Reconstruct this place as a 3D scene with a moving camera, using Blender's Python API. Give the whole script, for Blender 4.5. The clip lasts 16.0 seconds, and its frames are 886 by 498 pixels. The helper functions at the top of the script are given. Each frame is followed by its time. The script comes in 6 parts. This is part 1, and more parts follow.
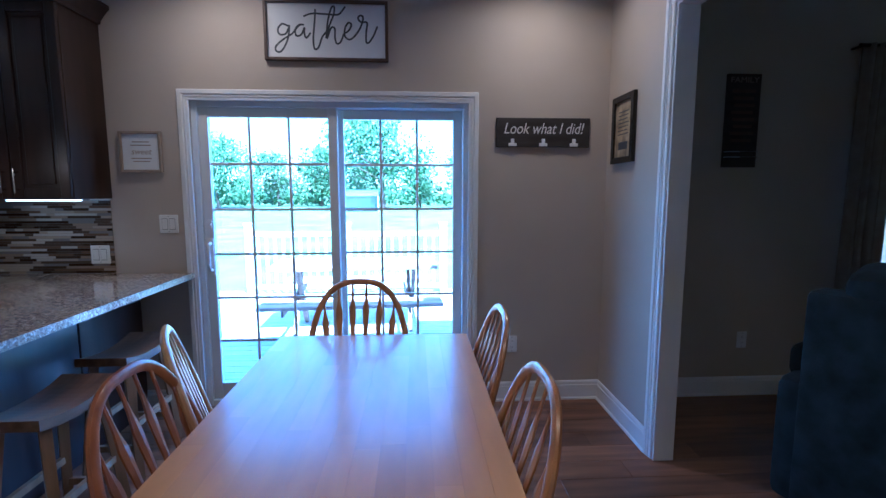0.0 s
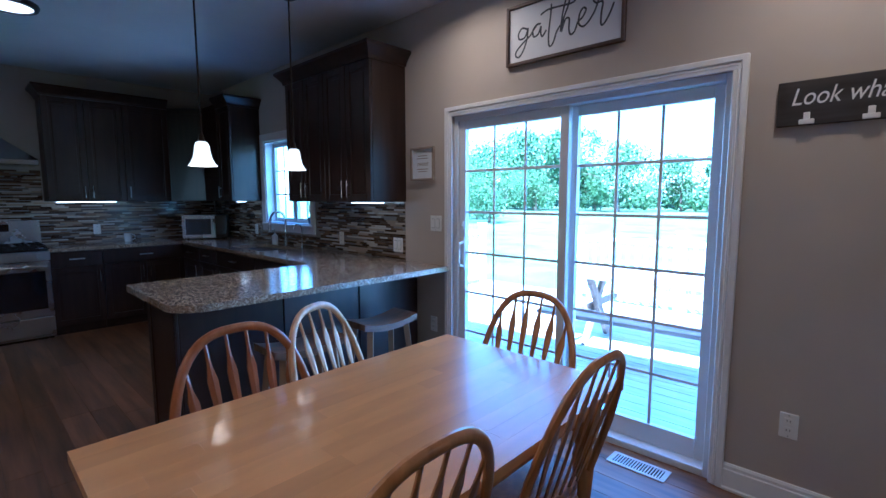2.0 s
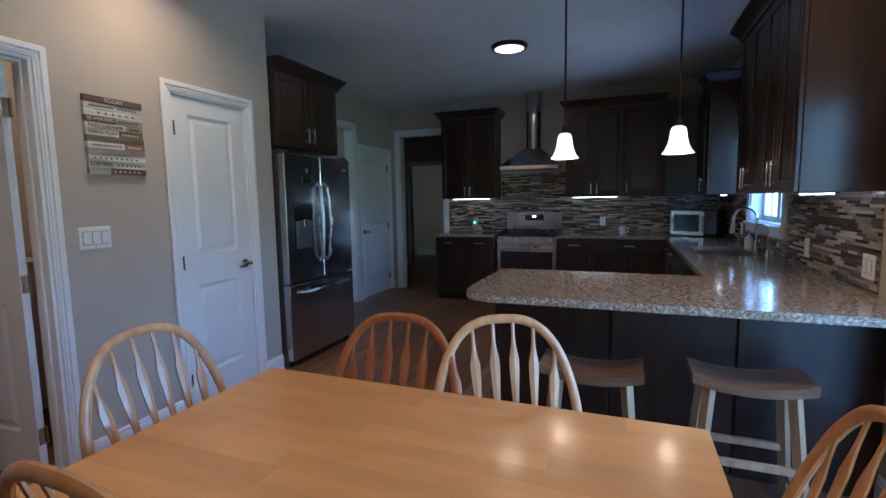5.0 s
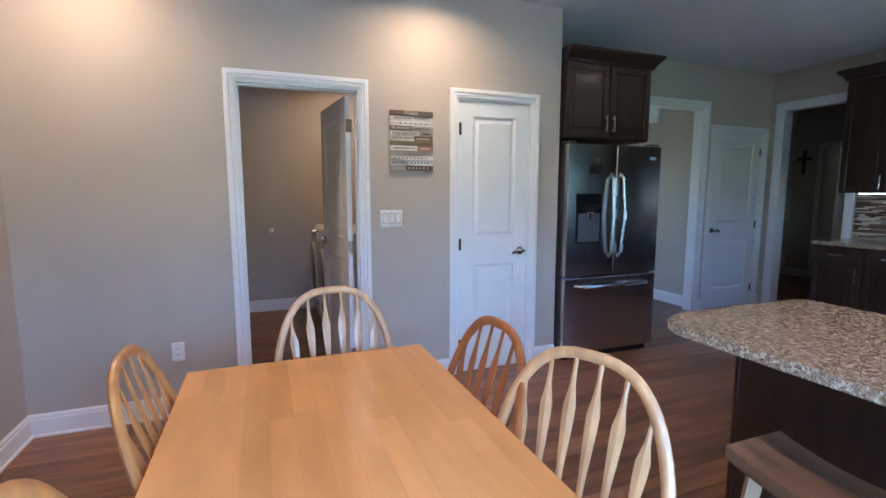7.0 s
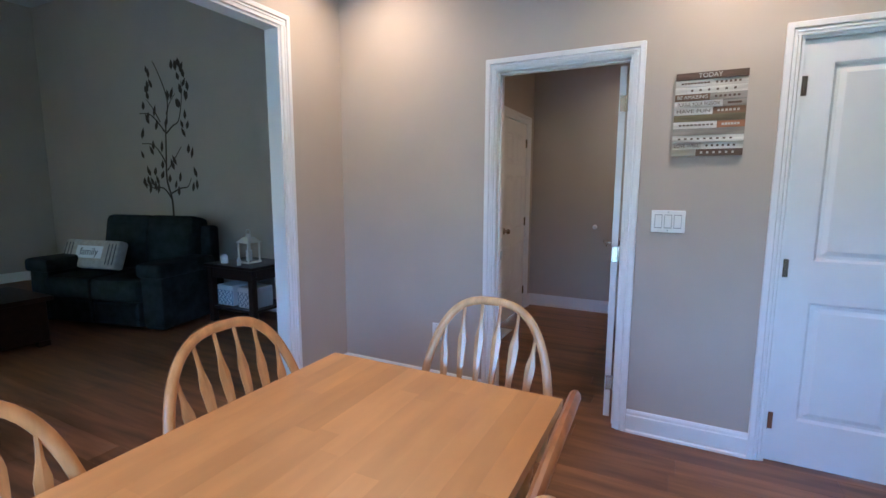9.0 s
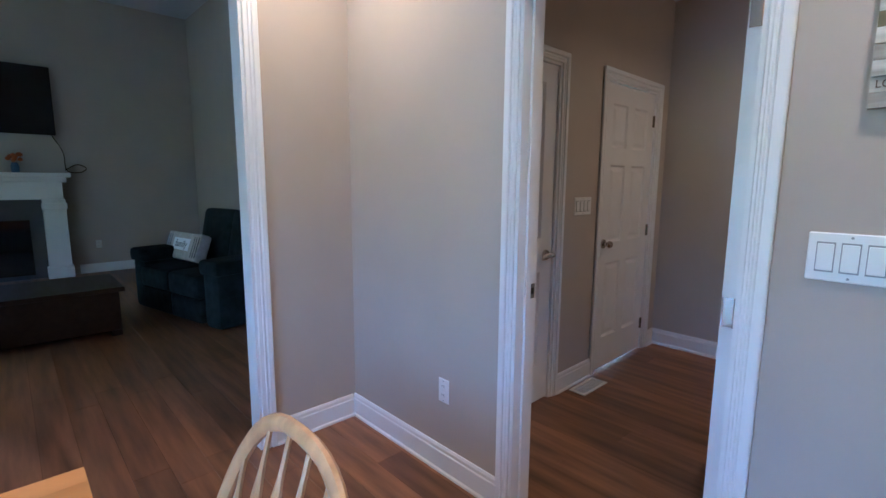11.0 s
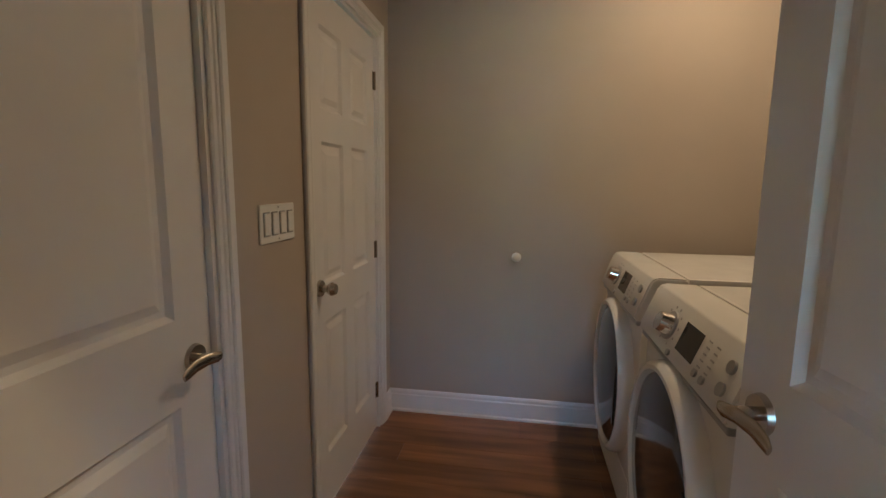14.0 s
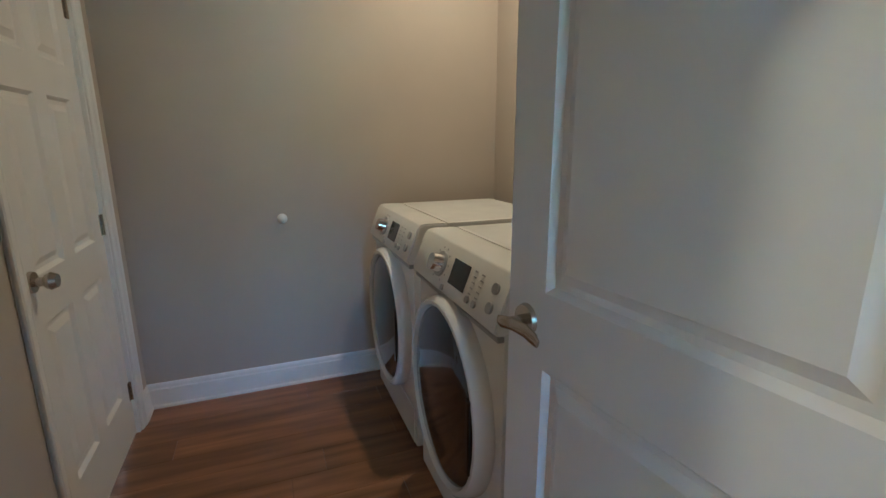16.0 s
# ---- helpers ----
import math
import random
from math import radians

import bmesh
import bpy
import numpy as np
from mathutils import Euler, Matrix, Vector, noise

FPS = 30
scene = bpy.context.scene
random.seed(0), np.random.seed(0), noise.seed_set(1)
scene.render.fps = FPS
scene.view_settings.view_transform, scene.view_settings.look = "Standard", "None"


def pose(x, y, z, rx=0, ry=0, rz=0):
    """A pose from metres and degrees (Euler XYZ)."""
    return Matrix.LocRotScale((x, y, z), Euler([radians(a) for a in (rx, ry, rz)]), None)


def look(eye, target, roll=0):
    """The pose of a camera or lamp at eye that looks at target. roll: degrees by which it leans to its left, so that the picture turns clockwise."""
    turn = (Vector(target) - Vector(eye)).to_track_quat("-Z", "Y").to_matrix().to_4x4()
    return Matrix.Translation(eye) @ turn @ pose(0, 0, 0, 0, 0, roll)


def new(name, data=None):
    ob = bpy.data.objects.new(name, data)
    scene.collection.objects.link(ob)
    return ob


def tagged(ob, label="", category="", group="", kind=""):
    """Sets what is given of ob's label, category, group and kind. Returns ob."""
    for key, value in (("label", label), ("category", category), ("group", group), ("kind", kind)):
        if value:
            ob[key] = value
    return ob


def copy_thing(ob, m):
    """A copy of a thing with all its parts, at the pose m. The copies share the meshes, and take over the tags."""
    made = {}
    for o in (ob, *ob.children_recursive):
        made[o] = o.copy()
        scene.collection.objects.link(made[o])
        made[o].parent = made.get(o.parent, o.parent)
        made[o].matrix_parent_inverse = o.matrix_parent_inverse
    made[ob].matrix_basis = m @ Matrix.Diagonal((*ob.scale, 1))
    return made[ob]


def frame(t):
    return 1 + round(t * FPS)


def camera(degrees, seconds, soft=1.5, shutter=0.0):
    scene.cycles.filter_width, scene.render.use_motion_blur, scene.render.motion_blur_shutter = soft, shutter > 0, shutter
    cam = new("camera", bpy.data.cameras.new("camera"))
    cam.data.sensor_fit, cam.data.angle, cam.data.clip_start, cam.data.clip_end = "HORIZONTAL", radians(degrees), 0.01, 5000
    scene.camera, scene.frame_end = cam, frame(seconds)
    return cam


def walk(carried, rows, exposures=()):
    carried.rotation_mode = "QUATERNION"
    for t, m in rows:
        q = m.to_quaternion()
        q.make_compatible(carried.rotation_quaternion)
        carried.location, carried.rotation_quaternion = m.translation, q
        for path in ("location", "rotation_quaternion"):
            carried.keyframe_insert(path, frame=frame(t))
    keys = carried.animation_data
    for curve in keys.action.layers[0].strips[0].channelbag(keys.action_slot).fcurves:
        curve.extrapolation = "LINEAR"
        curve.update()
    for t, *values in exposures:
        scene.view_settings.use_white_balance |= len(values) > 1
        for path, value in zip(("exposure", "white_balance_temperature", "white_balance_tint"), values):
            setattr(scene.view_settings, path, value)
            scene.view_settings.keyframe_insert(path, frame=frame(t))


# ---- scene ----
cam = camera(87.0, 16.0)
PATH = [
    (0, (-0.018, 0.151, 1.418), (0.098, 2.134, 1.181), -0.0),
    (0.5, (0.129, 0.19, 1.391), (-0.087, 2.165, 1.162), -0.2),
    (1, (0.34, 0.303, 1.398), (-0.25, 2.202, 1.176), -0.4),
    (1.5, (0.671, 0.491, 1.41), (-0.349, 2.198, 1.194), -0.3),
    (2, (0.883, 0.694, 1.414), (-0.489, 2.133, 1.197), -0.1),
    (2.5, (0.976, 0.97, 1.372), (-0.673, 2.087, 1.185), -0.3),
    (3, (1.04, 1.215, 1.369), (-0.795, 1.99, 1.185), -0.2),
    (3.5, (1.098, 1.485, 1.377), (-0.853, 1.885, 1.191), -0.2),
    (4, (1.004, 1.719, 1.366), (-0.987, 1.763, 1.178), 0.2),
    (4.2, (0.962, 1.799, 1.39), (-1.025, 1.684, 1.192), -0.2),
    (6.3, (0.242, 2.566, 1.358), (-0.996, 1.01, 1.143), -0.5),
    (6.5, (0.168, 2.62, 1.36), (-0.925, 0.96, 1.141), -0.6),
    (7, (-0.057, 2.703, 1.388), (-0.769, 0.849, 1.148), 0.0),
    (7.5, (-0.324, 2.661, 1.385), (-0.6, 0.695, 1.146), -0.1),
    (8, (-0.555, 2.601, 1.367), (-0.421, 0.618, 1.141), 0.1),
    (8.5, (-0.784, 2.488, 1.385), (-0.256, 0.576, 1.133), 0.4),
    (9, (-0.94, 2.234, 1.388), (-0.05, 0.463, 1.121), 0.2),
    (9.2, (-0.947, 2.137, 1.369), (0.038, 0.416, 1.108), 0.4),
    (11.3, (-1.032, 0.747, 1.381), (0.421, -0.595, 1.091), 0.3),
    (11.5, (-0.977, 0.636, 1.369), (0.458, -0.727, 1.082), 0.4),
    (12, (-0.843, 0.336, 1.355), (0.526, -1.094, 1.07), 0.6),
    (12.5, (-0.634, 0.062, 1.347), (0.562, -1.516, 1.065), 0.6),
    (13, (-0.424, -0.226, 1.357), (0.505, -1.975, 1.072), 0.6),
    (13.5, (-0.262, -0.397, 1.346), (0.407, -2.262, 1.065), 0.7),
    (14, (-0.142, -0.51, 1.349), (0.173, -2.465, 1.069), 0.6),
    (14.5, (-0.079, -0.643, 1.337), (-0.116, -2.62, 1.039), 0.3),
    (15, (-0.058, -0.693, 1.326), (-0.421, -2.623, 0.944), -0.2),
    (15.5, (-0.048, -0.625, 1.325), (-0.678, -2.473, 0.892), -0.0),
    (16, (-0.056, -0.51, 1.343), (-0.754, -2.329, 0.892), -0.2),
]
walk(cam, [(t, look(eye, target, roll)) for t, eye, target, roll in PATH],
     exposures=[(0, 3.48, 3640, 4), (1.5, 3.55, 3720, 4), (3.0, 3.62, 4020, 4), (4.2, 3.55, 4300, 4), (6.3, 4.7, 4640, 5), (7.5, 4.63, 4560, 5), (9.2, 4.5, 4330, 5), (11.5, 4.65, 4100, 4),
                (12.5, 4.45, 4130, 3), (13.5, 4.4, 4600, 0), (14.0, 4.8, 4850, -3), (14.5, 4.9, 4750, -6), (15.2, 5.0, 4430, -9), (16, 5.12, 4100, -11)])

# ---- world, sun, lamps ----
world = bpy.data.worlds.new("world")
scene.world = world
world.use_nodes = True
_wn = world.node_tree.nodes
_sky = _wn.new("ShaderNodeTexSky")
_sky.sky_type = "NISHITA"
_sky.sun_disc = False
_sky.sun_elevation = radians(58)
_sky.sun_rotation = radians(150)
_sky.ozone_density = 3.0
world.node_tree.links.new(_sky.outputs[0], _wn["Background"].inputs[0])
_wn["Background"].inputs[1].default_value = 0.15


def lamp(name, kind, m, energy, color, size=0.1, spread=None):
    d = bpy.data.lights.new(name, kind)
    d.energy, d.color = energy, color
    if kind == "AREA":
        d.shape, d.size = "DISK", size
        if spread:
            d.spread = radians(spread)
    elif kind == "POINT":
        d.shadow_soft_size = size
    ob = new(name, d)
    ob.matrix_world = m
    return ob


_sun = bpy.data.lights.new("sun", "SUN")
_sun.energy, _sun.angle, _sun.color = 5.0, radians(0.6), (1.0, 0.98, 0.95)
_so = new("sun", _sun)
_so.matrix_world = look((0, 0, 0), (-0.27, 0.46, -0.85))
WARM = (1.0, 0.58, 0.28)
CANS = [(0.72, 2.75), (-1.15, 2.75), (0.80, -0.05), (-1.15, -0.05)]
CAN_W, PEND_W, CEIL_W, LAUN_W = 0.62, 0.12, 0.22, 0.50

# ---- materials ----


def mat(name, color, rough=0.5, metal=0.0, var=0.08, scale=6.0, bump=0.0, bscale=60.0, spec=0.5, coat=0.0, stretch=(1, 1, 1), rand=0.0):
    m = bpy.data.materials.new(name)
    m.use_nodes = True
    nt = m.node_tree
    n, l = nt.nodes, nt.links
    b = n["Principled BSDF"]
    b.inputs["Roughness"].default_value = rough
    b.inputs["Metallic"].default_value = metal
    b.inputs["Specular IOR Level"].default_value = spec
    b.inputs["Coat Weight"].default_value = coat
    b.inputs["Coat Roughness"].default_value = 0.12
    tc = n.new("ShaderNodeTexCoord")
    mp = n.new("ShaderNodeMapping")
    mp.inputs["Scale"].default_value = stretch
    l.new(tc.outputs["Object"], mp.inputs["Vector"])
    nz = n.new("ShaderNodeTexNoise")
    nz.inputs["Scale"].default_value = scale
    nz.inputs["Detail"].default_value = 6
    l.new(mp.outputs[0], nz.inputs["Vector"])
    rp = n.new("ShaderNodeValToRGB")
    lo = [max(0, c * (1 - var * 2)) for c in color]
    hi = [min(1, c * (1 + var * 1.2)) for c in color]
    rp.color_ramp.elements[0].position, rp.color_ramp.elements[1].position = 0.3, 0.7
    rp.color_ramp.elements[0].color = (*lo, 1)
    rp.color_ramp.elements[1].color = (*hi, 1)
    l.new(nz.outputs["Fac"], rp.inputs[0])
    out = rp.outputs[0]
    if rand:
        oi = n.new("ShaderNodeObjectInfo")
        hs = n.new("ShaderNodeHueSaturation")
        mr = n.new("ShaderNodeMapRange")
        mr.inputs["To Min"].default_value, mr.inputs["To Max"].default_value = 1 - rand, 1 + rand
        l.new(oi.outputs["Random"], mr.inputs["Value"])
        l.new(mr.outputs[0], hs.inputs["Value"])
        l.new(out, hs.inputs["Color"])
        out = hs.outputs[0]
        off = n.new("ShaderNodeVectorMath")
        off.operation = "ADD"
        l.new(tc.outputs["Object"], off.inputs[0])
        l.new(oi.outputs["Location"], off.inputs[1])
        l.new(off.outputs[0], mp.inputs["Vector"])
    l.new(out, b.inputs["Base Color"])
    if bump:
        n2 = n.new("ShaderNodeTexNoise")
        n2.inputs["Scale"].default_value = bscale
        n2.inputs["Detail"].default_value = 4
        l.new(mp.outputs[0], n2.inputs["Vector"])
        bp = n.new("ShaderNodeBump")
        bp.inputs["Strength"].default_value = bump
        bp.inputs["Distance"].default_value = 0.002
        l.new(n2.outputs["Fac"], bp.inputs["Height"])
        l.new(bp.outputs[0], b.inputs["Normal"])
    r2 = n.new("ShaderNodeMapRange")
    r2.inputs["To Min"].default_value, r2.inputs["To Max"].default_value = max(0.02, rough - 0.05), min(1, rough + 0.06)
    l.new(nz.outputs["Fac"], r2.inputs["Value"])
    l.new(r2.outputs[0], b.inputs["Roughness"])
    return m


def glow(name, color, strength):
    m = bpy.data.materials.new(name)
    m.use_nodes = True
    b = m.node_tree.nodes["Principled BSDF"]
    b.inputs["Base Color"].default_value = (0.8, 0.78, 0.72, 1)
    b.inputs["Emission Color"].default_value = (*color, 1)
    b.inputs["Emission Strength"].default_value = strength
    return m


def glass(name):
    m = bpy.data.materials.new(name)
    m.use_nodes = True
    n, l = m.node_tree.nodes, m.node_tree.links
    n.remove(n["Principled BSDF"])
    tr, gl, mx = n.new("ShaderNodeBsdfTransparent"), n.new("ShaderNodeBsdfGlossy"), n.new("ShaderNodeMixShader")
    gl.inputs["Roughness"].default_value = 0.01
    tr.inputs[0].default_value = (0.97, 0.985, 0.98, 1)
    mx.inputs[0].default_value = 0.035
    l.new(tr.outputs[0], mx.inputs[1])
    l.new(gl.outputs[0], mx.inputs[2])
    l.new(mx.outputs[0], n["Material Output"].inputs[0])
    return m


WALL = mat("greige paint", (0.47, 0.415, 0.355), 0.62, var=0.02, scale=2.5, bump=0.12, bscale=220, spec=0.3)
CEIL = mat("ceiling paint", (0.62, 0.62, 0.62), 0.8, var=0.02, scale=3, bump=0.15, bscale=150, spec=0.2)
TRIM = mat("white trim paint", (0.78, 0.78, 0.78), 0.33, var=0.015, scale=4, bump=0.03, bscale=40)
VINYL = mat("white vinyl", (0.74, 0.75, 0.76), 0.35, var=0.015, scale=4)
DOORP = mat("white door paint", (0.76, 0.76, 0.765), 0.36, var=0.015, scale=5, bump=0.05, bscale=90)
PLANK = mat("brown plank floor", (0.22, 0.106, 0.047), 0.36, var=0.26, scale=3.2, bump=0.12, bscale=30, stretch=(0.5, 5, 5), rand=0.26)
GAP = mat("dark floor joint", (0.05, 0.028, 0.016), 0.7, var=0.1)
BUTCHER = mat("honey beech block", (0.64, 0.315, 0.088), 0.3, var=0.055, scale=3, bump=0.02, bscale=30, stretch=(5, 1.2, 5), coat=0.3, rand=0.11)
OAK = mat("golden oak", (0.52, 0.245, 0.07), 0.3, var=0.14, scale=5, bump=0.05, bscale=50, stretch=(6, 6, 0.7), coat=0.3)
OAKD = mat("darker amber oak", (0.36, 0.13, 0.032), 0.3, var=0.14, scale=5, bump=0.05, bscale=50, stretch=(6, 6, 0.7), coat=0.3)
OAKL = mat("pale oak", (0.60, 0.36, 0.16), 0.3, var=0.12, scale=5, bump=0.05, bscale=50, stretch=(6, 6, 0.7), coat=0.3)
ESP = mat("espresso stained wood", (0.026, 0.012, 0.008), 0.36, var=0.25, scale=4, bump=0.05, bscale=45, stretch=(5, 5, 0.6), coat=0.1)
STEEL = mat("brushed steel", (0.55, 0.55, 0.55), 0.27, metal=1, var=0.012, scale=3)
DSTEEL = mat("dark stainless steel", (0.52, 0.52, 0.53), 0.2, metal=1, var=0.06, scale=6, stretch=(12, 12, 0.6))
NICKEL = mat("satin nickel", (0.50, 0.46, 0.40), 0.25, metal=1, var=0.04)
CHROME = mat("chrome", (0.75, 0.75, 0.76), 0.08, metal=1, var=0.02)
BLACK = mat("black enamel", (0.012, 0.012, 0.013), 0.25, var=0.1)
BGLASS = mat("black glass", (0.008, 0.009, 0.012), 0.05, var=0.05, coat=0.5)
DGREY = mat("dark grey plastic", (0.07, 0.07, 0.075), 0.45, var=0.06)
WPLAST = mat("white plastic", (0.78, 0.78, 0.76), 0.35, var=0.01)
WENAM = mat("white enamel", (0.72, 0.715, 0.69), 0.22, var=0.012, coat=0.3)
BRONZE = mat("oil rubbed bronze", (0.03, 0.02, 0.015), 0.4, metal=0.7, var=0.1)
PANE = glass("clear pane")
SHADE = glow("lit frosted glass", (1.0, 0.74, 0.48), 0.14)
LED = glow("lit diffuser", (1.0, 0.80, 0.60), 0.3)
STRIP = glow("lit led strip", (1.0, 0.87, 0.70), 0.55)


def granite():
    m = mat("speckled granite", (0.36, 0.28, 0.19), 0.12, var=0.28, scale=60, coat=0.3)
    n, l = m.node_tree.nodes, m.node_tree.links
    b = n["Principled BSDF"]
    src = b.inputs["Base Color"].links[0].from_socket
    tc = n.new("ShaderNodeTexCoord")
    for sc, colr, pos in ((120, (0.10, 0.07, 0.05, 1), 0.61), (75, (0.56, 0.48, 0.36, 1), 0.58), (190, (0.15, 0.09, 0.05, 1), 0.60)):
        nz = n.new("ShaderNodeTexNoise")
        nz.inputs["Scale"].default_value = sc
        nz.inputs["Detail"].default_value = 3
        nz.inputs["Distortion"].default_value = 0.6
        l.new(tc.outputs["Object"], nz.inputs["Vector"])
        rp = n.new("ShaderNodeValToRGB")
        rp.color_ramp.elements[0].position, rp.color_ramp.elements[1].position = pos - 0.04, pos + 0.02
        l.new(nz.outputs["Fac"], rp.inputs[0])
        mx = n.new("ShaderNodeMix")
        mx.data_type = "RGBA"
        mx.inputs[7].default_value = colr
        l.new(rp.outputs[0], mx.inputs[0])
        l.new(src, mx.inputs[6])
        src = mx.outputs[2]
    l.new(src, b.inputs["Base Color"])
    return m


GRANITE = granite()


def island_mat(name, colors, rough):
    m = mat(name, (0.3, 0.25, 0.2), rough, var=0.1)
    n, l = m.node_tree.nodes, m.node_tree.links
    g = n.new("ShaderNodeNewGeometry")
    rp = n.new("ShaderNodeValToRGB")
    rp.color_ramp.interpolation = "CONSTANT"
    e = rp.color_ramp.elements
    while len(e) < len(colors):
        e.new(0.5)
    for k, c in enumerate(colors):
        e[k].position = k / len(colors)
        e[k].color = (*c, 1)
    l.new(g.outputs["Random Per Island"], rp.inputs[0])
    l.new(rp.outputs[0], n["Principled BSDF"].inputs["Base Color"])
    return m


TILE = island_mat("mosaic strip tile", [(0.035, 0.02, 0.014), (0.16, 0.10, 0.06), (0.40, 0.33, 0.25), (0.07, 0.045, 0.03), (0.30, 0.23, 0.16), (0.52, 0.47, 0.39), (0.10, 0.07, 0.05), (0.22, 0.20, 0.18)], 0.16)
GROUT = mat("grout", (0.25, 0.22, 0.18), 0.9, var=0.1)

# ---- mesh helpers ----


def bx(bm, p, q, bevel=0.0, seg=1):
    """A box from corner p to corner q in bm."""
    c = [(a + b) / 2 for a, b in zip(p, q)]
    s = [abs(b - a) for a, b in zip(p, q)]
    r = bmesh.ops.create_cube(bm, size=1, matrix=Matrix.Translation(c) @ Matrix.Diagonal((*s, 1)))
    if bevel:
        es = list({e for v in r["verts"] for e in v.link_edges})
        bmesh.ops.bevel(bm, geom=es, offset=min(bevel, min(s) * 0.45), segments=seg, affect="EDGES", profile=0.7)


def cyl(bm, p, q, r0, r1=None, n=16):
    """A cylinder or cone from p to q."""
    p, q = Vector(p), Vector(q)
    d = q - p
    m = Matrix.Translation((p + q) / 2) @ d.to_track_quat("Z", "Y").to_matrix().to_4x4()
    bmesh.ops.create_cone(bm, cap_ends=True, segments=n, radius1=r0, radius2=r0 if r1 is None else r1, depth=d.length, matrix=m)


def tube(bm, pts, radii, n=10, flat=1.0, side=None):
    """A round bar along pts; radii is a number or one for each point; flat squeezes it along side."""
    pts = [Vector(p) for p in pts]
    rings = []
    for i, p in enumerate(pts):
        d = (pts[min(i + 1, len(pts) - 1)] - pts[max(i - 1, 0)]).normalized()
        u = Vector(side) if side else (Vector((0, 0, 1)) if abs(d.z) < 0.9 else Vector((1, 0, 0)))
        u = (u - d * u.dot(d)).normalized()
        w = d.cross(u)
        r = radii[i] if isinstance(radii, (list, tuple)) else radii
        rings.append([bm.verts.new(p + u * (math.cos(a) * r * flat) + w * (math.sin(a) * r)) for a in [2 * math.pi * k / n for k in range(n)]])
    for a, b in zip(rings, rings[1:]):
        for k in range(n):
            bm.faces.new((a[k], a[(k + 1) % n], b[(k + 1) % n], b[k]))
    bm.faces.new(rings[0][::-1])
    bm.faces.new(rings[-1])


def lathe(bm, prof, n=24, cx=0, cy=0):
    """A body turned about the vertical at cx, cy from (radius, height) pairs."""
    rings = [[bm.verts.new((cx + r * math.cos(2 * math.pi * k / n), cy + r * math.sin(2 * math.pi * k / n), z)) for k in range(n)] for r, z in prof]
    for a, b in zip(rings, rings[1:]):
        for k in range(n):
            bm.faces.new((a[k], a[(k + 1) % n], b[(k + 1) % n], b[k]))


def slab(bm, outline, z0, z1, bevel=0.0):
    """An upright prism over an outline in x and y."""
    lo = [bm.verts.new((x, y, z0)) for x, y in outline]
    hi = [bm.verts.new((x, y, z1)) for x, y in outline]
    k = len(lo)
    fs = [bm.faces.new(lo[::-1]), bm.faces.new(hi)] + [bm.faces.new((lo[i], lo[(i + 1) % k], hi[(i + 1) % k], hi[i])) for i in range(k)]
    if bevel:
        es = list({e for f in fs[:2] for e in f.edges})
        bmesh.ops.bevel(bm, geom=es, offset=bevel, segments=2, affect="EDGES")


def part(name, bm, material, parent=None, label="", smooth=False):
    """Links bm as one mesh object, under parent where one is given."""
    bmesh.ops.recalc_face_normals(bm, faces=bm.faces[:])
    me = bpy.data.meshes.new(name)
    bm.to_mesh(me)
    bm.free()
    me.materials.append(material)
    if smooth:
        me.shade_smooth()
        me.set_sharp_from_angle(angle=radians(40))
    ob = new(name, me)
    if parent:
        ob.parent = parent
    if label:
        tagged(ob, label)
    return ob


def B(name, material, parent, p, q, bevel=0.0, label="", seg=1):
    bm = bmesh.new()
    bx(bm, p, q, bevel, seg)
    return part(name, bm, material, parent, label)


def C(name, material, parent, p, q, r0, r1=None, n=16, label=""):
    bm = bmesh.new()
    cyl(bm, p, q, r0, r1, n)
    return part(name, bm, material, parent, label, True)


def thing(name, m, label, category, group="", kind=""):
    ob = new(name)
    ob.empty_display_size = 0.1
    ob.matrix_world = m if isinstance(m, Matrix) else pose(*m)
    return tagged(ob, label, category, group, kind)


def structure(ob, label, category="wall"):
    return tagged(ob, label, category, kind="structure")


def words(text, size, m, material, parent, name="lettering", extrude=0.0008, shear=0.0, width=None, bold=0.0):
    """Text as a mesh, its middle at the origin of m, reading along x with y up."""
    cu = bpy.data.curves.new(name, "FONT")
    cu.body, cu.size, cu.extrude, cu.shear, cu.offset = text, size, extrude, shear, bold
    cu.align_x, cu.align_y = "CENTER", "CENTER"
    tmp = bpy.data.objects.new(name, cu)
    scene.collection.objects.link(tmp)
    dg = bpy.context.evaluated_depsgraph_get()
    dg.update()
    me = bpy.data.meshes.new_from_object(tmp.evaluated_get(dg))
    bpy.data.objects.remove(tmp)
    if width:
        xs = [v.co.x for v in me.vertices]
        k = width / (max(xs) - min(xs))
        me.transform(Matrix.Diagonal((k, 1, 1, 1)))
    me.transform(m)
    me.materials.clear()
    me.materials.append(material)
    ob = new(name, me)
    ob.parent = parent
    return ob


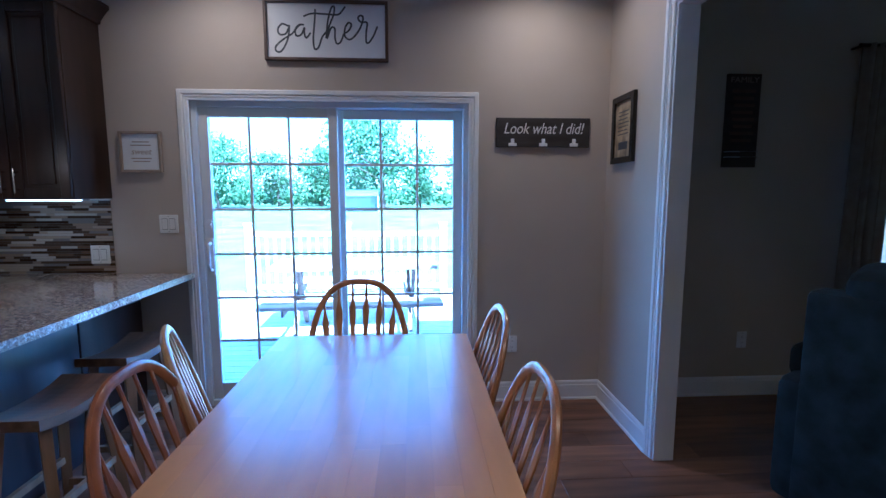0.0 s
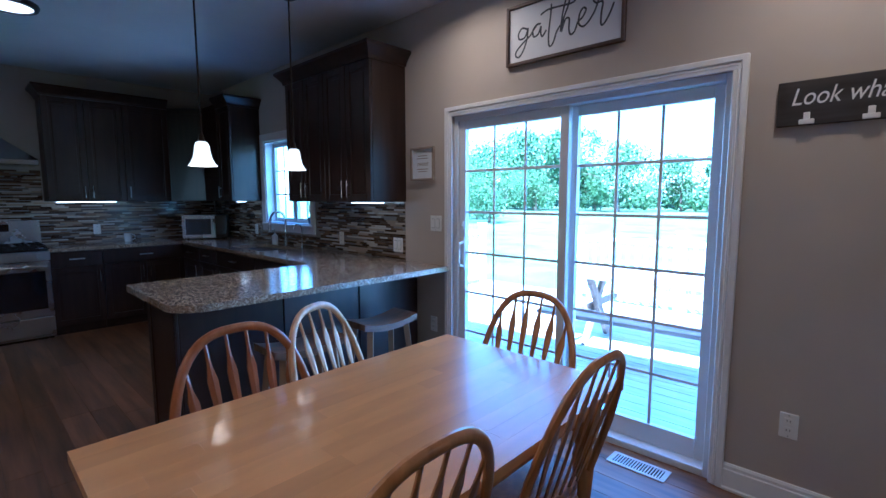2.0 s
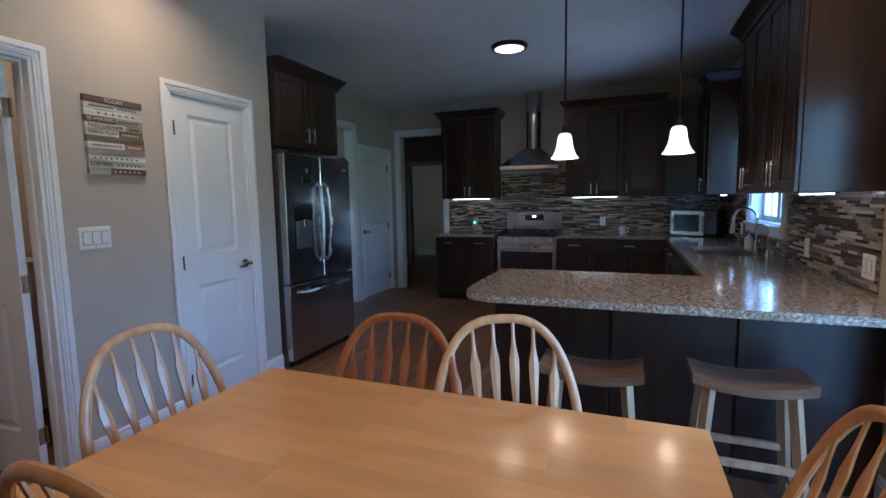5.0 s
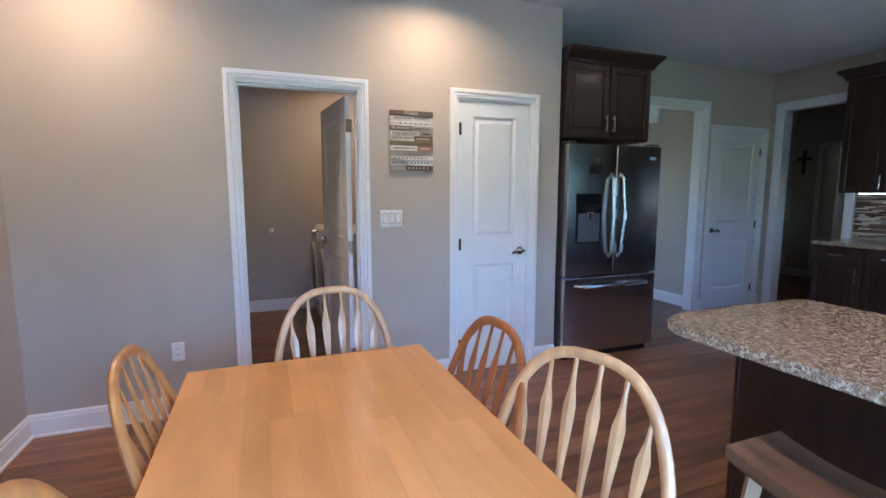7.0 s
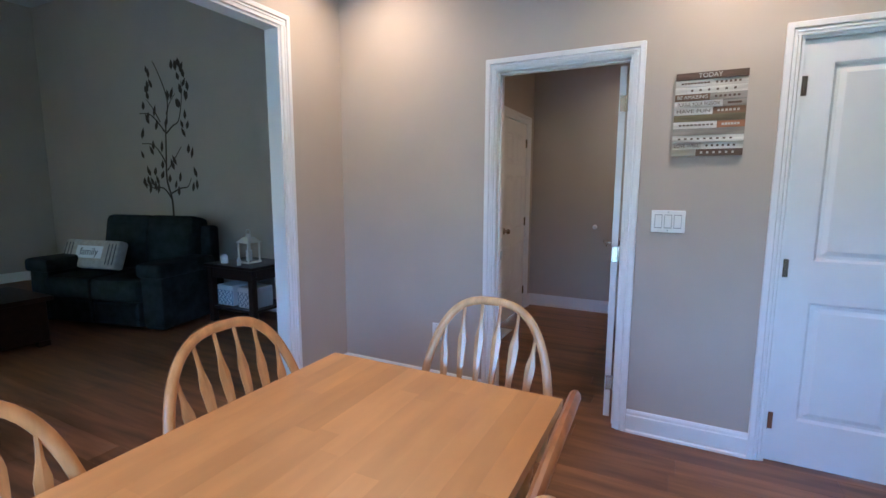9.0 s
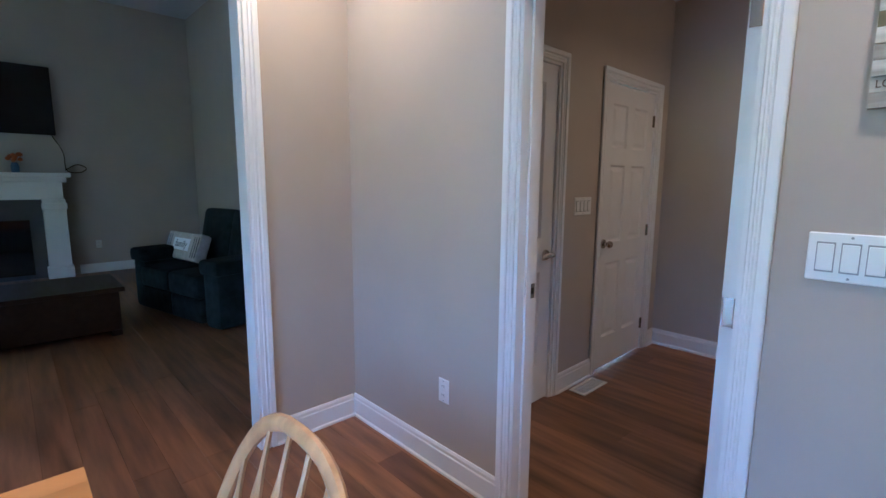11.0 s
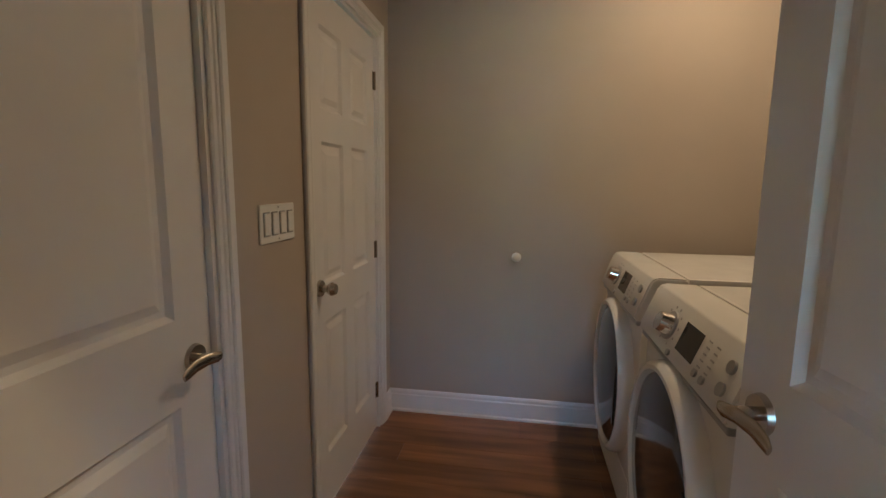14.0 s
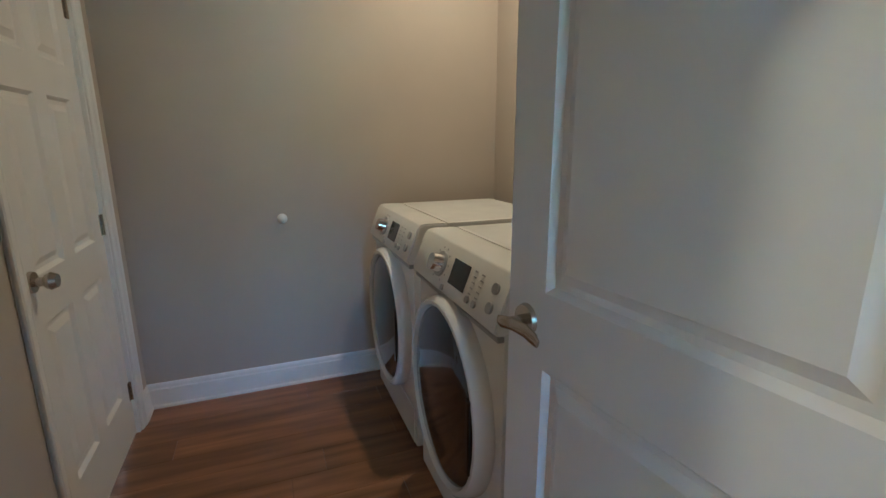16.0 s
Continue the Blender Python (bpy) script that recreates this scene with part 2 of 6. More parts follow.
def wall(name, axis, w0, w1, a0, a1, z1, holes, material, label):
    """A wall of thickness w0..w1 that runs along axis from a0 to a1, with openings (from, to, bottom, top)."""
    xs = sorted({a0, a1, *[h[0] for h in holes], *[h[1] for h in holes]})
    zs = sorted({0.0, z1, *[h[2] for h in holes], *[h[3] for h in holes]})
    bm = bmesh.new()
    solid = {(i, k) for i in range(len(xs) - 1) for k in range(len(zs) - 1)
             if not any(h[0] - 1e-6 <= xs[i] < h[1] - 1e-6 and h[2] - 1e-6 <= zs[k] < h[3] - 1e-6 for h in holes)}

    def P(a, w, z):
        return bm.verts.new((a, w, z) if axis == "x" else (w, a, z))
    for i, k in solid:
        u0, u1, v0, v1 = xs[i], xs[i + 1], zs[k], zs[k + 1]
        for w in (w0, w1):
            bm.faces.new([P(u0, w, v0), P(u1, w, v0), P(u1, w, v1), P(u0, w, v1)])
        for (di, dk), (e0, e1) in {(-1, 0): ((u0, v0), (u0, v1)), (1, 0): ((u1, v0), (u1, v1)), (0, -1): ((u0, v0), (u1, v0)), (0, 1): ((u0, v1), (u1, v1))}.items():
            if (i + di, k + dk) not in solid:
                bm.faces.new([P(e0[0], w0, e0[1]), P(e1[0], w0, e1[1]), P(e1[0], w1, e1[1]), P(e0[0], w1, e0[1])])
    bmesh.ops.remove_doubles(bm, verts=bm.verts[:], dist=1e-5)
    return structure(part(name, bm, material), label)


# ---- setting ----
H = 2.79
HL = 3.9
N, S, E = 3.20, -0.49, 1.24
wall("wall_north", "x", N, N + 0.16, -5.96, E + 0.05, H, [(-1.413, 0.326, 0.0, 1.99), (-4.31, -3.34, 1.13, 2.05)], WALL, "greige painted outer wall with patio door and window openings")
wall("wall_living_north", "x", N, N + 0.16, E + 0.05, 7.66, HL, [(3.0, 6.4, 0.5, 2.25)], WALL, "greige living room outer wall with a curtained window")
wall("wall_east", "y", E, E + 0.105, S - 0.12, N, HL, [(0.064, 2.44, 0.0, 2.33)], WALL, "greige partition with a wide cased opening to the living room")
wall("wall_south", "x", S - 0.12, S, -2.27, E, H, [(-0.69, 0.085, 0.0, 2.078), (-2.017, -1.39, 0.0, 2.072)], WALL, "greige wall with laundry and pantry doorways")
wall("wall_pantry_side", "y", -2.27, -2.15, -1.27, S - 0.12, H, [], WALL, "greige pantry side wall")
wall("wall_kitchen_south", "x", -1.39, -1.27, -5.82, -2.15, H, [(-4.73, -3.35, 0.0, 2.33), (-5.72, -4.89, 0.0, 2.09)], WALL, "greige wall with hall opening and closet door")
wall("wall_west", "y", -5.96, -5.82, -1.27, N, H, [(-1.13, -0.40, 0.0, 2.36)], WALL, "greige kitchen wall with a cased doorway")
wall("wall_laundry_east", "y", 0.585, 0.70, -3.08, S - 0.12, H, [(-1.535, -0.83, 0.0, 2.07), (-2.88, -2.075, 0.0, 2.075)], WALL, "grey-beige laundry wall with two doors")
wall("wall_laundry_south", "x", -3.20, -3.08, -1.50, 0.70, H, [], WALL, "grey-beige laundry end wall")
wall("wall_laundry_west", "y", -1.50, -1.38, -3.08, S - 0.12, H, [], WALL, "grey-beige laundry wall behind the machines")
wall("wall_living_south", "x", -1.57, -1.45, E + 0.12, 7.54, HL, [], WALL, "greige living room wall with a tree decal")
wall("wall_living_west", "y", E, E + 0.105, -1.57, S - 0.12, HL, [], WALL, "greige living room side wall")
wall("wall_living_east", "y", 7.54, 7.66, -1.57, N, HL, [], WALL, "greige living room wall behind the fireplace")
wall("wall_hall_west", "y", -4.94, -4.82, -4.2, -1.39, H, [], WALL, "greige hall side wall")
# Unseen opening added in the hall's end to brighten its walls with daylight.
wall("wall_hall_south", "x", -4.32, -4.2, -4.94, -1.50, H, [(-3.1, -2.7, 0.25, 2.05)], WALL, "greige hall end wall with an added, unseen daylight opening")
wall("wall_hall_east", "y", -1.62, -1.50, -4.2, -1.27, H, [], WALL, "greige hall side wall")
wall("wall_passage_west", "y", -8.5, -8.38, -2.6, 1.0, H, [(-2.15, -1.30, 0.0, 2.1)], WALL, "greige passage end wall with a doorway")
wall("wall_passage_north", "x", 1.0, 1.12, -8.5, -5.96, H, [], WALL, "greige passage wall")
wall("wall_passage_south", "x", -2.72, -2.6, -8.5, -5.96, H, [], WALL, "greige passage wall")
wall("wall_passage_east", "y", -5.96, -5.82, -2.6, -1.27, H, [], WALL, "greige passage wall")
wall("wall_far_room", "y", -10.2, -10.08, -3.0, 1.2, H, [], WALL, "greige far room wall")
wall("wall_far_room_north", "x", 1.12, 1.24, -10.2, -8.38, H, [], WALL, "greige far room wall")
wall("wall_far_room_south", "x", -3.0, -2.88, -10.2, -8.38, H, [], WALL, "greige far room wall")
structure(B("ceiling", CEIL, None, (-10.2, -4.4, H), (E, N + 0.16, H + 0.2)), "matt white painted ceiling", "ceiling")
structure(B("ceiling_living", CEIL, None, (E, -4.4, HL), (7.7, N + 0.16, HL + 0.2)), "high matt white living room ceiling", "ceiling")
structure(B("floor", GAP, None, (-10.2, -4.4, -0.25), (7.66, N + 0.16, -0.006)), "brown wood plank floor", "floor")


def casing(name, axis, face, out, a0, a1, top, width=0.085, label="white painted door casing", sill=None):
    """Moulded trim round an opening: face is the wall plane and out (+1 or -1) the side on which it stands proud."""
    root = thing(name, (0, 0, 0), label, "trim", kind="structure")

    def pc(nm, u0, u1, v0, v1, d0, d1, bev=0.004):
        w0, w1 = sorted((face + out * d0, face + out * d1))
        p, q = ((u0, w0, v0), (u1, w1, v1)) if axis == "x" else ((w0, u0, v0), (w1, u1, v1))
        return p, q, bev
    z0 = 0.0 if sill is None else sill
    for nm, u0, u1, s in (("side_casing", a0 - width, a0 + 0.004, 1), ("side_casing", a1 - 0.004, a1 + width, -1)):
        bm = bmesh.new()
        bx(bm, *pc(nm, u0, u1, z0, top, 0.0, 0.013))
        o0, o1 = (u0, u0 + 0.03) if s == 1 else (u1 - 0.03, u1)
        bx(bm, *pc(nm, o0, o1, z0, top + width - 0.001, 0.002, 0.021))
        i0, i1 = (u0 + 0.036, u0 + 0.048) if s == 1 else (u1 - 0.048, u1 - 0.036)
        bx(bm, *pc(nm, i0, i1, z0, top, 0.003, 0.017))
        part(nm, bm, TRIM, root)
    bm = bmesh.new()
    bx(bm, *pc("", a0 - width + 0.03, a1 + width - 0.03, top - 0.004, top + width - 0.03, 0.0005, 0.0132))
    bx(bm, *pc("", a0 - width + 0.001, a1 + width - 0.001, top + width - 0.03, top + width, 0.0, 0.0205))
    bx(bm, *pc("", a0 - width + 0.04, a1 + width - 0.04, top + width - 0.048, top + width - 0.036, 0.003, 0.0168))
    part("head_casing", bm, TRIM, root)
    return root


def jamb(name, axis, w0, w1, a0, a1, top, t=0.018):
    """The white liner of an opening."""
    root = thing(name, (0, 0, 0), "white painted door jamb lining the opening", "trim", kind="structure")

    def q(u0, u1, v0, v1):
        return ((u0, w0 - 0.002, v0), (u1, w1 + 0.002, v1)) if axis == "x" else ((w0 - 0.002, u0, v0), (w1 + 0.002, u1, v1))
    B("side_jamb", TRIM, root, *q(a0 - 0.001, a0 + t, 0, top))
    B("side_jamb", TRIM, root, *q(a1 - t, a1 + 0.001, 0, top))
    B("head_jamb", TRIM, root, *q(a0 + t, a1 - t, top - t, top + 0.001))
    return root


jamb("jamb_living_opening", "y", E, E + 0.105, 0.064, 2.44, 2.33)
casing("trim_living_opening", "y", E, -1, 0.064, 2.44, 2.33, 0.066, "wide white cased opening trim")
casing("trim_living_opening_back", "y", E + 0.105, 1, 0.064, 2.44, 2.33, 0.066, "wide white cased opening trim")
jl = jamb("jamb_laundry", "x", S - 0.12, S, -0.69, 0.085, 2.078)
for x0, x1 in ((-0.672, -0.661), (0.056, 0.067)):
    B("door_stop_strip", TRIM, jl, (x0, S - 0.078, 0), (x1, S - 0.045, 2.06), 0.002)
B("door_stop_strip", TRIM, jl, (-0.661, S - 0.078, 2.049), (0.056, S - 0.045, 2.06), 0.002)
casing("trim_laundry", "x", S, 1, -0.69, 0.085, 2.078, 0.054)
casing("trim_laundry_back", "x", S - 0.12, -1, -0.69, 0.085, 2.078, 0.054)
jamb("jamb_pantry", "x", S - 0.12, S, -2.017, -1.39, 2.072)
casing("trim_pantry", "x", S, 1, -2.017, -1.39, 2.072, 0.058)
jamb("jamb_hall", "x", -1.39, -1.27, -4.73, -3.35, 2.33)
casing("trim_hall", "x", -1.27, 1, -4.73, -3.35, 2.33, 0.07)
jamb("jamb_closet", "x", -1.39, -1.27, -5.72, -4.89, 2.09)
casing("trim_closet", "x", -1.27, 1, -5.72, -4.89, 2.09, 0.06)
jamb("jamb_west", "y", -5.96, -5.82, -1.13, -0.40, 2.36)
casing("trim_west", "y", -5.82, 1, -1.13, -0.40, 2.36, 0.07)
casing("trim_passage", "y", -8.38, 1, -2.15, -1.30, 2.1, 0.07)
jamb("jamb_laundry_closet", "y", 0.585, 0.70, -1.535, -0.83, 2.07)
casing("trim_laundry_closet", "y", 0.585, -1, -1.535, -0.83, 2.07, 0.06)
jamb("jamb_garage", "y", 0.585, 0.70, -2.88, -2.075, 2.075)
casing("trim_garage", "y", 0.585, -1, -2.88, -2.075, 2.075, 0.06)


def skirting(p, q, out):
    """A white baseboard from p to q on the floor; out is the unit direction into the room."""
    (x0, y0), (x1, y1) = p, q
    bm = bmesh.new()
    prof = [(0, 0), (0.022, 0), (0.022, 0.012), (0.015, 0.018), (0.015, 0.102), (0.011, 0.106), (0.011, 0.122), (0.006, 0.133), (0, 0.133)]
    a = [bm.verts.new((x0 + out[0] * u, y0 + out[1] * u, v)) for u, v in prof]
    b = [bm.verts.new((x1 + out[0] * u, y1 + out[1] * u, v)) for u, v in prof]
    k = len(prof)
    for i in range(k):
        bm.faces.new((a[i], a[(i + 1) % k], b[(i + 1) % k], b[i]))
    bm.faces.new(a)
    bm.faces.new(b)
    structure(part("baseboard", bm, TRIM), "white moulded baseboard", "baseboard")


for p, q, o in [((0.388, N), (E, N), (0, -1)), ((E, 2.506), (E, N - 0.02), (-1, 0)), ((E, S + 0.02), (E, -0.002), (-1, 0)), ((0.142, S), (E, S), (0, 1)),
                ((-1.332, S), (-0.746, S), (0, 1)), ((-2.27, S), (-2.075, S), (0, 1)), ((0.585, -2.015), (0.585, -1.595), (-1, 0)), ((0.585, -3.06), (0.585, -2.94), (-1, 0)),
                ((-1.36, -3.08), (0.585, -3.08), (0, 1)), ((-1.38, -3.08), (-1.38, -0.61), (1, 0)), ((1.36, N), (7.5, N), (0, -1)), ((1.36, -1.45), (7.5, -1.45), (0, 1)),
                ((7.54, -1.43), (7.54, 0.2), (-1, 0)), ((7.54, 2.1), (7.54, 3.18), (-1, 0)), ((1.36, -1.43), (1.36, -0.02), (1, 0)), ((1.36, 2.53), (1.36, N - 0.02), (1, 0)),
                ((-4.82, -4.2), (-4.82, -1.41), (1, 0)), ((-4.83, -1.27), (-4.80, -1.27), (0, 1)), ((-5.82, -1.27), (-5.78, -1.27), (0, 1)),
                ((-8.38, -2.6), (-8.38, -2.24), (1, 0)), ((-8.38, -1.21), (-8.38, 1.0), (1, 0)), ((-10.08, -2.8), (-10.08, 1.1), (1, 0)), ((-1.79, N), (-1.475, N), (0, -1))]:
    skirting(p, q, o)


def panel_door(name, m, w, h, label, six=False, lever=True, flip=False, hinges=True, both=False, hz=0.945, rail=(0.84, 1.042)):
    """A moulded panel door: hinge edge at x = 0, free edge at x = w, its shown face at y = 0, body behind it towards +y."""
    root = thing(name, m, label, "door", kind="structure")
    bm = bmesh.new()
    T = 0.035
    if six:
        cols = [(0.11, w / 2 - 0.05), (w / 2 + 0.05, w - 0.11)]
        rowsz = [(0.24, 0.80), (0.95, 1.50), (1.62, h - 0.13)]
    else:
        cols = [(0.115, w - 0.115)]
        rowsz = [(0.24, rail[0]), (rail[1], h - 0.105)]
    rects = [(c[0], c[1], r[0], r[1]) for c in cols for r in rowsz]
    xs = sorted({0, w, *[v for c in cols for v in c]})
    zs = sorted({0.008, h, *[v for r in rowsz for v in r]})
    faces = [(0.0, 1)] + ([(T, -1)] if both else [])
    V = {}

    def v(x, y, z):
        k = (round(x, 4), round(y, 4), round(z, 4))
        if k not in V:
            V[k] = bm.verts.new(k)
        return V[k]
    for y0, sg in faces:
        for i in range(len(xs) - 1):
            for k in range(len(zs) - 1):
                if any(abs(xs[i] - r[0]) < 1e-4 and abs(zs[k] - r[2]) < 1e-4 for r in rects):
                    continue
                bm.faces.new((v(xs[i], y0, zs[k]), v(xs[i + 1], y0, zs[k]), v(xs[i + 1], y0, zs[k + 1]), v(xs[i], y0, zs[k + 1])))
        for r in rects:
            ring = [(0, 0), (0.012, 0.013), (0.026, 0.013), (0.048, 0.003)]
            prev = None
            for ins, dep in ring:
                cur = [v(r[0] + ins, y0 + sg * dep, r[2] + ins), v(r[1] - ins, y0 + sg * dep, r[2] + ins), v(r[1] - ins, y0 + sg * dep, r[3] - ins), v(r[0] + ins, y0 + sg * dep, r[3] - ins)]
                if prev:
                    for j in range(4):
                        bm.faces.new((prev[j], prev[(j + 1) % 4], cur[(j + 1) % 4], cur[j]))
                prev = cur
            bm.faces.new(prev)
    if not both:
        bm.faces.new((v(0, T, zs[0]), v(w, T, zs[0]), v(w, T, h), v(0, T, h)))
    for a, b2 in (((0, zs[0]), (w, zs[0])), ((w, zs[0]), (w, h)), ((w, h), (0, h)), ((0, h), (0, zs[0]))):
        bm.faces.new((v(a[0], 0, a[1]), v(b2[0], 0, b2[1]), v(b2[0], T, b2[1]), v(a[0], T, a[1])))
    leaf = part("leaf", bm, DOORP, root)
    hx = w - 0.062
    for y0, sg in ((0.0, -1),) + (((T, 1),) if both else ()):
        if lever:
            hd = C("lever_handle", NICKEL, root, (hx, y0, hz), (hx, y0 + sg * 0.010, hz), 0.033, 0.030, 28, "satin nickel lever handle")
            bm = bmesh.new()
            cyl(bm, (hx, y0 + sg * 0.009, hz), (hx, y0 + sg * 0.05, hz), 0.011, n=14)
            pts = [(hx + 0.016, y0 + sg * 0.060, hz + 0.004), (hx + 0.004, y0 + sg * 0.060, hz + 0.004), (hx - 0.022, y0 + sg * 0.052, hz + 0.006), (hx - 0.05, y0 + sg * 0.042, hz), (hx - 0.074, y0 + sg * 0.040, hz - 0.008), (hx - 0.088, y0 + sg * 0.042, hz - 0.013)]
            tube(bm, pts, [0.009, 0.013, 0.014, 0.015, 0.014, 0.009], 12, 0.36, (0, 1, 0))
            part("lever", bm, NICKEL, hd, smooth=True)
        else:
            hd = C("knob", NICKEL, root, (hx, y0, hz), (hx, y0 + sg * 0.010, hz), 0.033, 0.031, 28, "satin nickel round knob")
            bm = bmesh.new()
            cyl(bm, (hx, y0 + sg * 0.009, hz), (hx, y0 + sg * 0.04, hz), 0.014, n=14)
            cyl(bm, (hx, y0 + sg * 0.036, hz), (hx, y0 + sg * 0.05, hz), 0.02, 0.027, 24)
            cyl(bm, (hx, y0 + sg * 0.0499, hz), (hx, y0 + sg * 0.066, hz), 0.027, 0.020, 24)
            part("knob_ball", bm, NICKEL, hd, smooth=True)
    if hinges:
        for z in (0.22, 1.0, h - 0.2):
            bm = bmesh.new()
            cyl(bm, (-0.004, -0.004, z - 0.045), (-0.004, -0.004, z + 0.045), 0.007, n=10)
            bx(bm, (-0.003, -0.0015, z - 0.044), (0.022, 0.002, z + 0.044))
            if both:
                bx(bm, (-0.0025, 0.002, z - 0.044), (0.0005, 0.031, z + 0.044), 0.001)
                for dz, dy in ((-0.03, 0.012), (0.0, 0.022), (0.03, 0.012)):
                    cyl(bm, (-0.0024, dy, z + dz), (-0.0036, dy, z + dz), 0.0045, n=10)
            part("hinge", bm, NICKEL, root)
    return root


# pantry door: hinges at its east edge
panel_door("door_pantry", Matrix.Translation((-1.41, S - 0.012, 0)) @ pose(0, 0, 0, 0, 0, 180), 0.587, 2.05, "closed white two-panel pantry door with nickel lever", hz=0.935)
panel_door("door_closet", Matrix.Translation((-5.70, -1.285, 0)) @ Matrix.Diagonal((1, -1, 1, 1)), 0.79, 2.068, "closed white two-panel hall closet door")
# laundry closet and garage doors, seen from the west
panel_door("door_laundry_closet", Matrix.Translation((0.599, -0.85, 0)) @ pose(0, 0, 0, 0, 0, -90), 0.665, 2.05, "closed white two-panel closet door in the laundry", hinges=False, hz=0.938)
panel_door("door_garage", Matrix.Translation((0.599, -2.86, 0)) @ pose(0, 0, 0, 0, 0, -90) @ Matrix.Diagonal((-1, 1, 1, 1)), 0.765, 2.052, "closed white six-panel steel door with round knob", six=True, lever=False)
# open laundry door, hinged on the west jamb, swung into the laundry
DOOR_SWING = 84
panel_door("door_laundry", Matrix.Translation((-0.642, S - 0.118, 0)) @ pose(0, 0, 0, 0, 0, -DOOR_SWING), 0.745, 2.045, "white two-panel door standing open into the laundry", both=True, hz=0.99, rail=(0.90, 1.06))

# ---- patio door and windows ----


def patio_door():
    root = thing("patio_door", (0, 0, 0), "white vinyl sliding patio door with grilles between panes", "door", kind="structure")
    x0, x1, top = -1.413, 0.326, 1.99
    y0, y1 = N + 0.02, N + 0.14
    B("side_frame", VINYL, root, (x0, y0, 0), (x0 + 0.035, y1, top), 0.003)
    B("side_frame", VINYL, root, (x1 - 0.035, y0, 0), (x1, y1, top), 0.003)
    B("head_frame", VINYL, root, (x0 + 0.035, y0, top - 0.035), (x1 - 0.035, y1, top), 0.003)
    B("sill_track", VINYL, root, (x0 + 0.035, y0, 0), (x1 - 0.035, y1, 0.04), 0.003)
    for nm, a, b, yy in (("sliding_panel", x0 + 0.037, -0.515, N + 0.035), ("fixed_panel", -0.54, x1 - 0.037, N + 0.085)):
        bm = bmesh.new()
        st, z0, z1 = 0.058, 0.045, top - 0.037
        bx(bm, (a, yy, z0), (a + st, yy + 0.04, z1), 0.003)
        bx(bm, (b - st, yy, z0), (b, yy + 0.04, z1), 0.003)
        bx(bm, (a + st, yy + 0.001, z0), (b - st, yy + 0.039, z0 + 0.11), 0.003)
        bx(bm, (a + st, yy + 0.001, z1 - 0.06), (b - st, yy + 0.039, z1), 0.003)
        panel = part(nm, bm, VINYL, root)
        gx0, gx1, gz0, gz1 = a + st, b - st, z0 + 0.11, z1 - 0.06
        pane = B("pane", PANE, panel, (gx0, yy + 0.018, gz0), (gx1, yy + 0.022, gz1))
        pane.visible_shadow = False
        for k in (1, 2):
            x = gx0 + (gx1 - gx0) * k / 3
            B("grille_bar", VINYL, panel, (x - 0.009, yy + 0.008, gz0), (x + 0.009, yy + 0.017, gz1), 0.003)
        for k in range(1, 6):
            z = gz0 + (gz1 - gz0) * k / 6
            B("grille_bar", VINYL, panel, (gx0, yy + 0.0075, z - 0.009), (gx1, yy + 0.0165, z + 0.009), 0.003)
    bm = bmesh.new()
    hx = x0 + 0.075
    tube(bm, [(hx, N + 0.036, 0.92), (hx, N - 0.005, 0.93), (hx, N - 0.012, 0.97), (hx, N - 0.012, 1.05), (hx, N - 0.005, 1.09), (hx, N + 0.036, 1.10)], 0.010, 10)
    bx(bm, (hx - 0.016, N + 0.028, 0.89), (hx + 0.016, N + 0.036, 1.13), 0.003)
    part("pull_handle", bm, WPLAST, root, smooth=True)
    bm = bmesh.new()
    bx(bm, (hx - 0.012, N + 0.026, 1.19), (hx + 0.012, N + 0.036, 1.25), 0.003)
    tube(bm, [(hx, N + 0.028, 1.215), (hx + 0.01, N + 0.01, 1.225), (hx + 0.025, N + 0.006, 1.24)], 0.005, 8)
    part("latch", bm, WPLAST, root)


patio_door()
casing("trim_patio", "x", N, -1, -1.413, 0.326, 1.99, 0.062, "white moulded casing round the patio door")


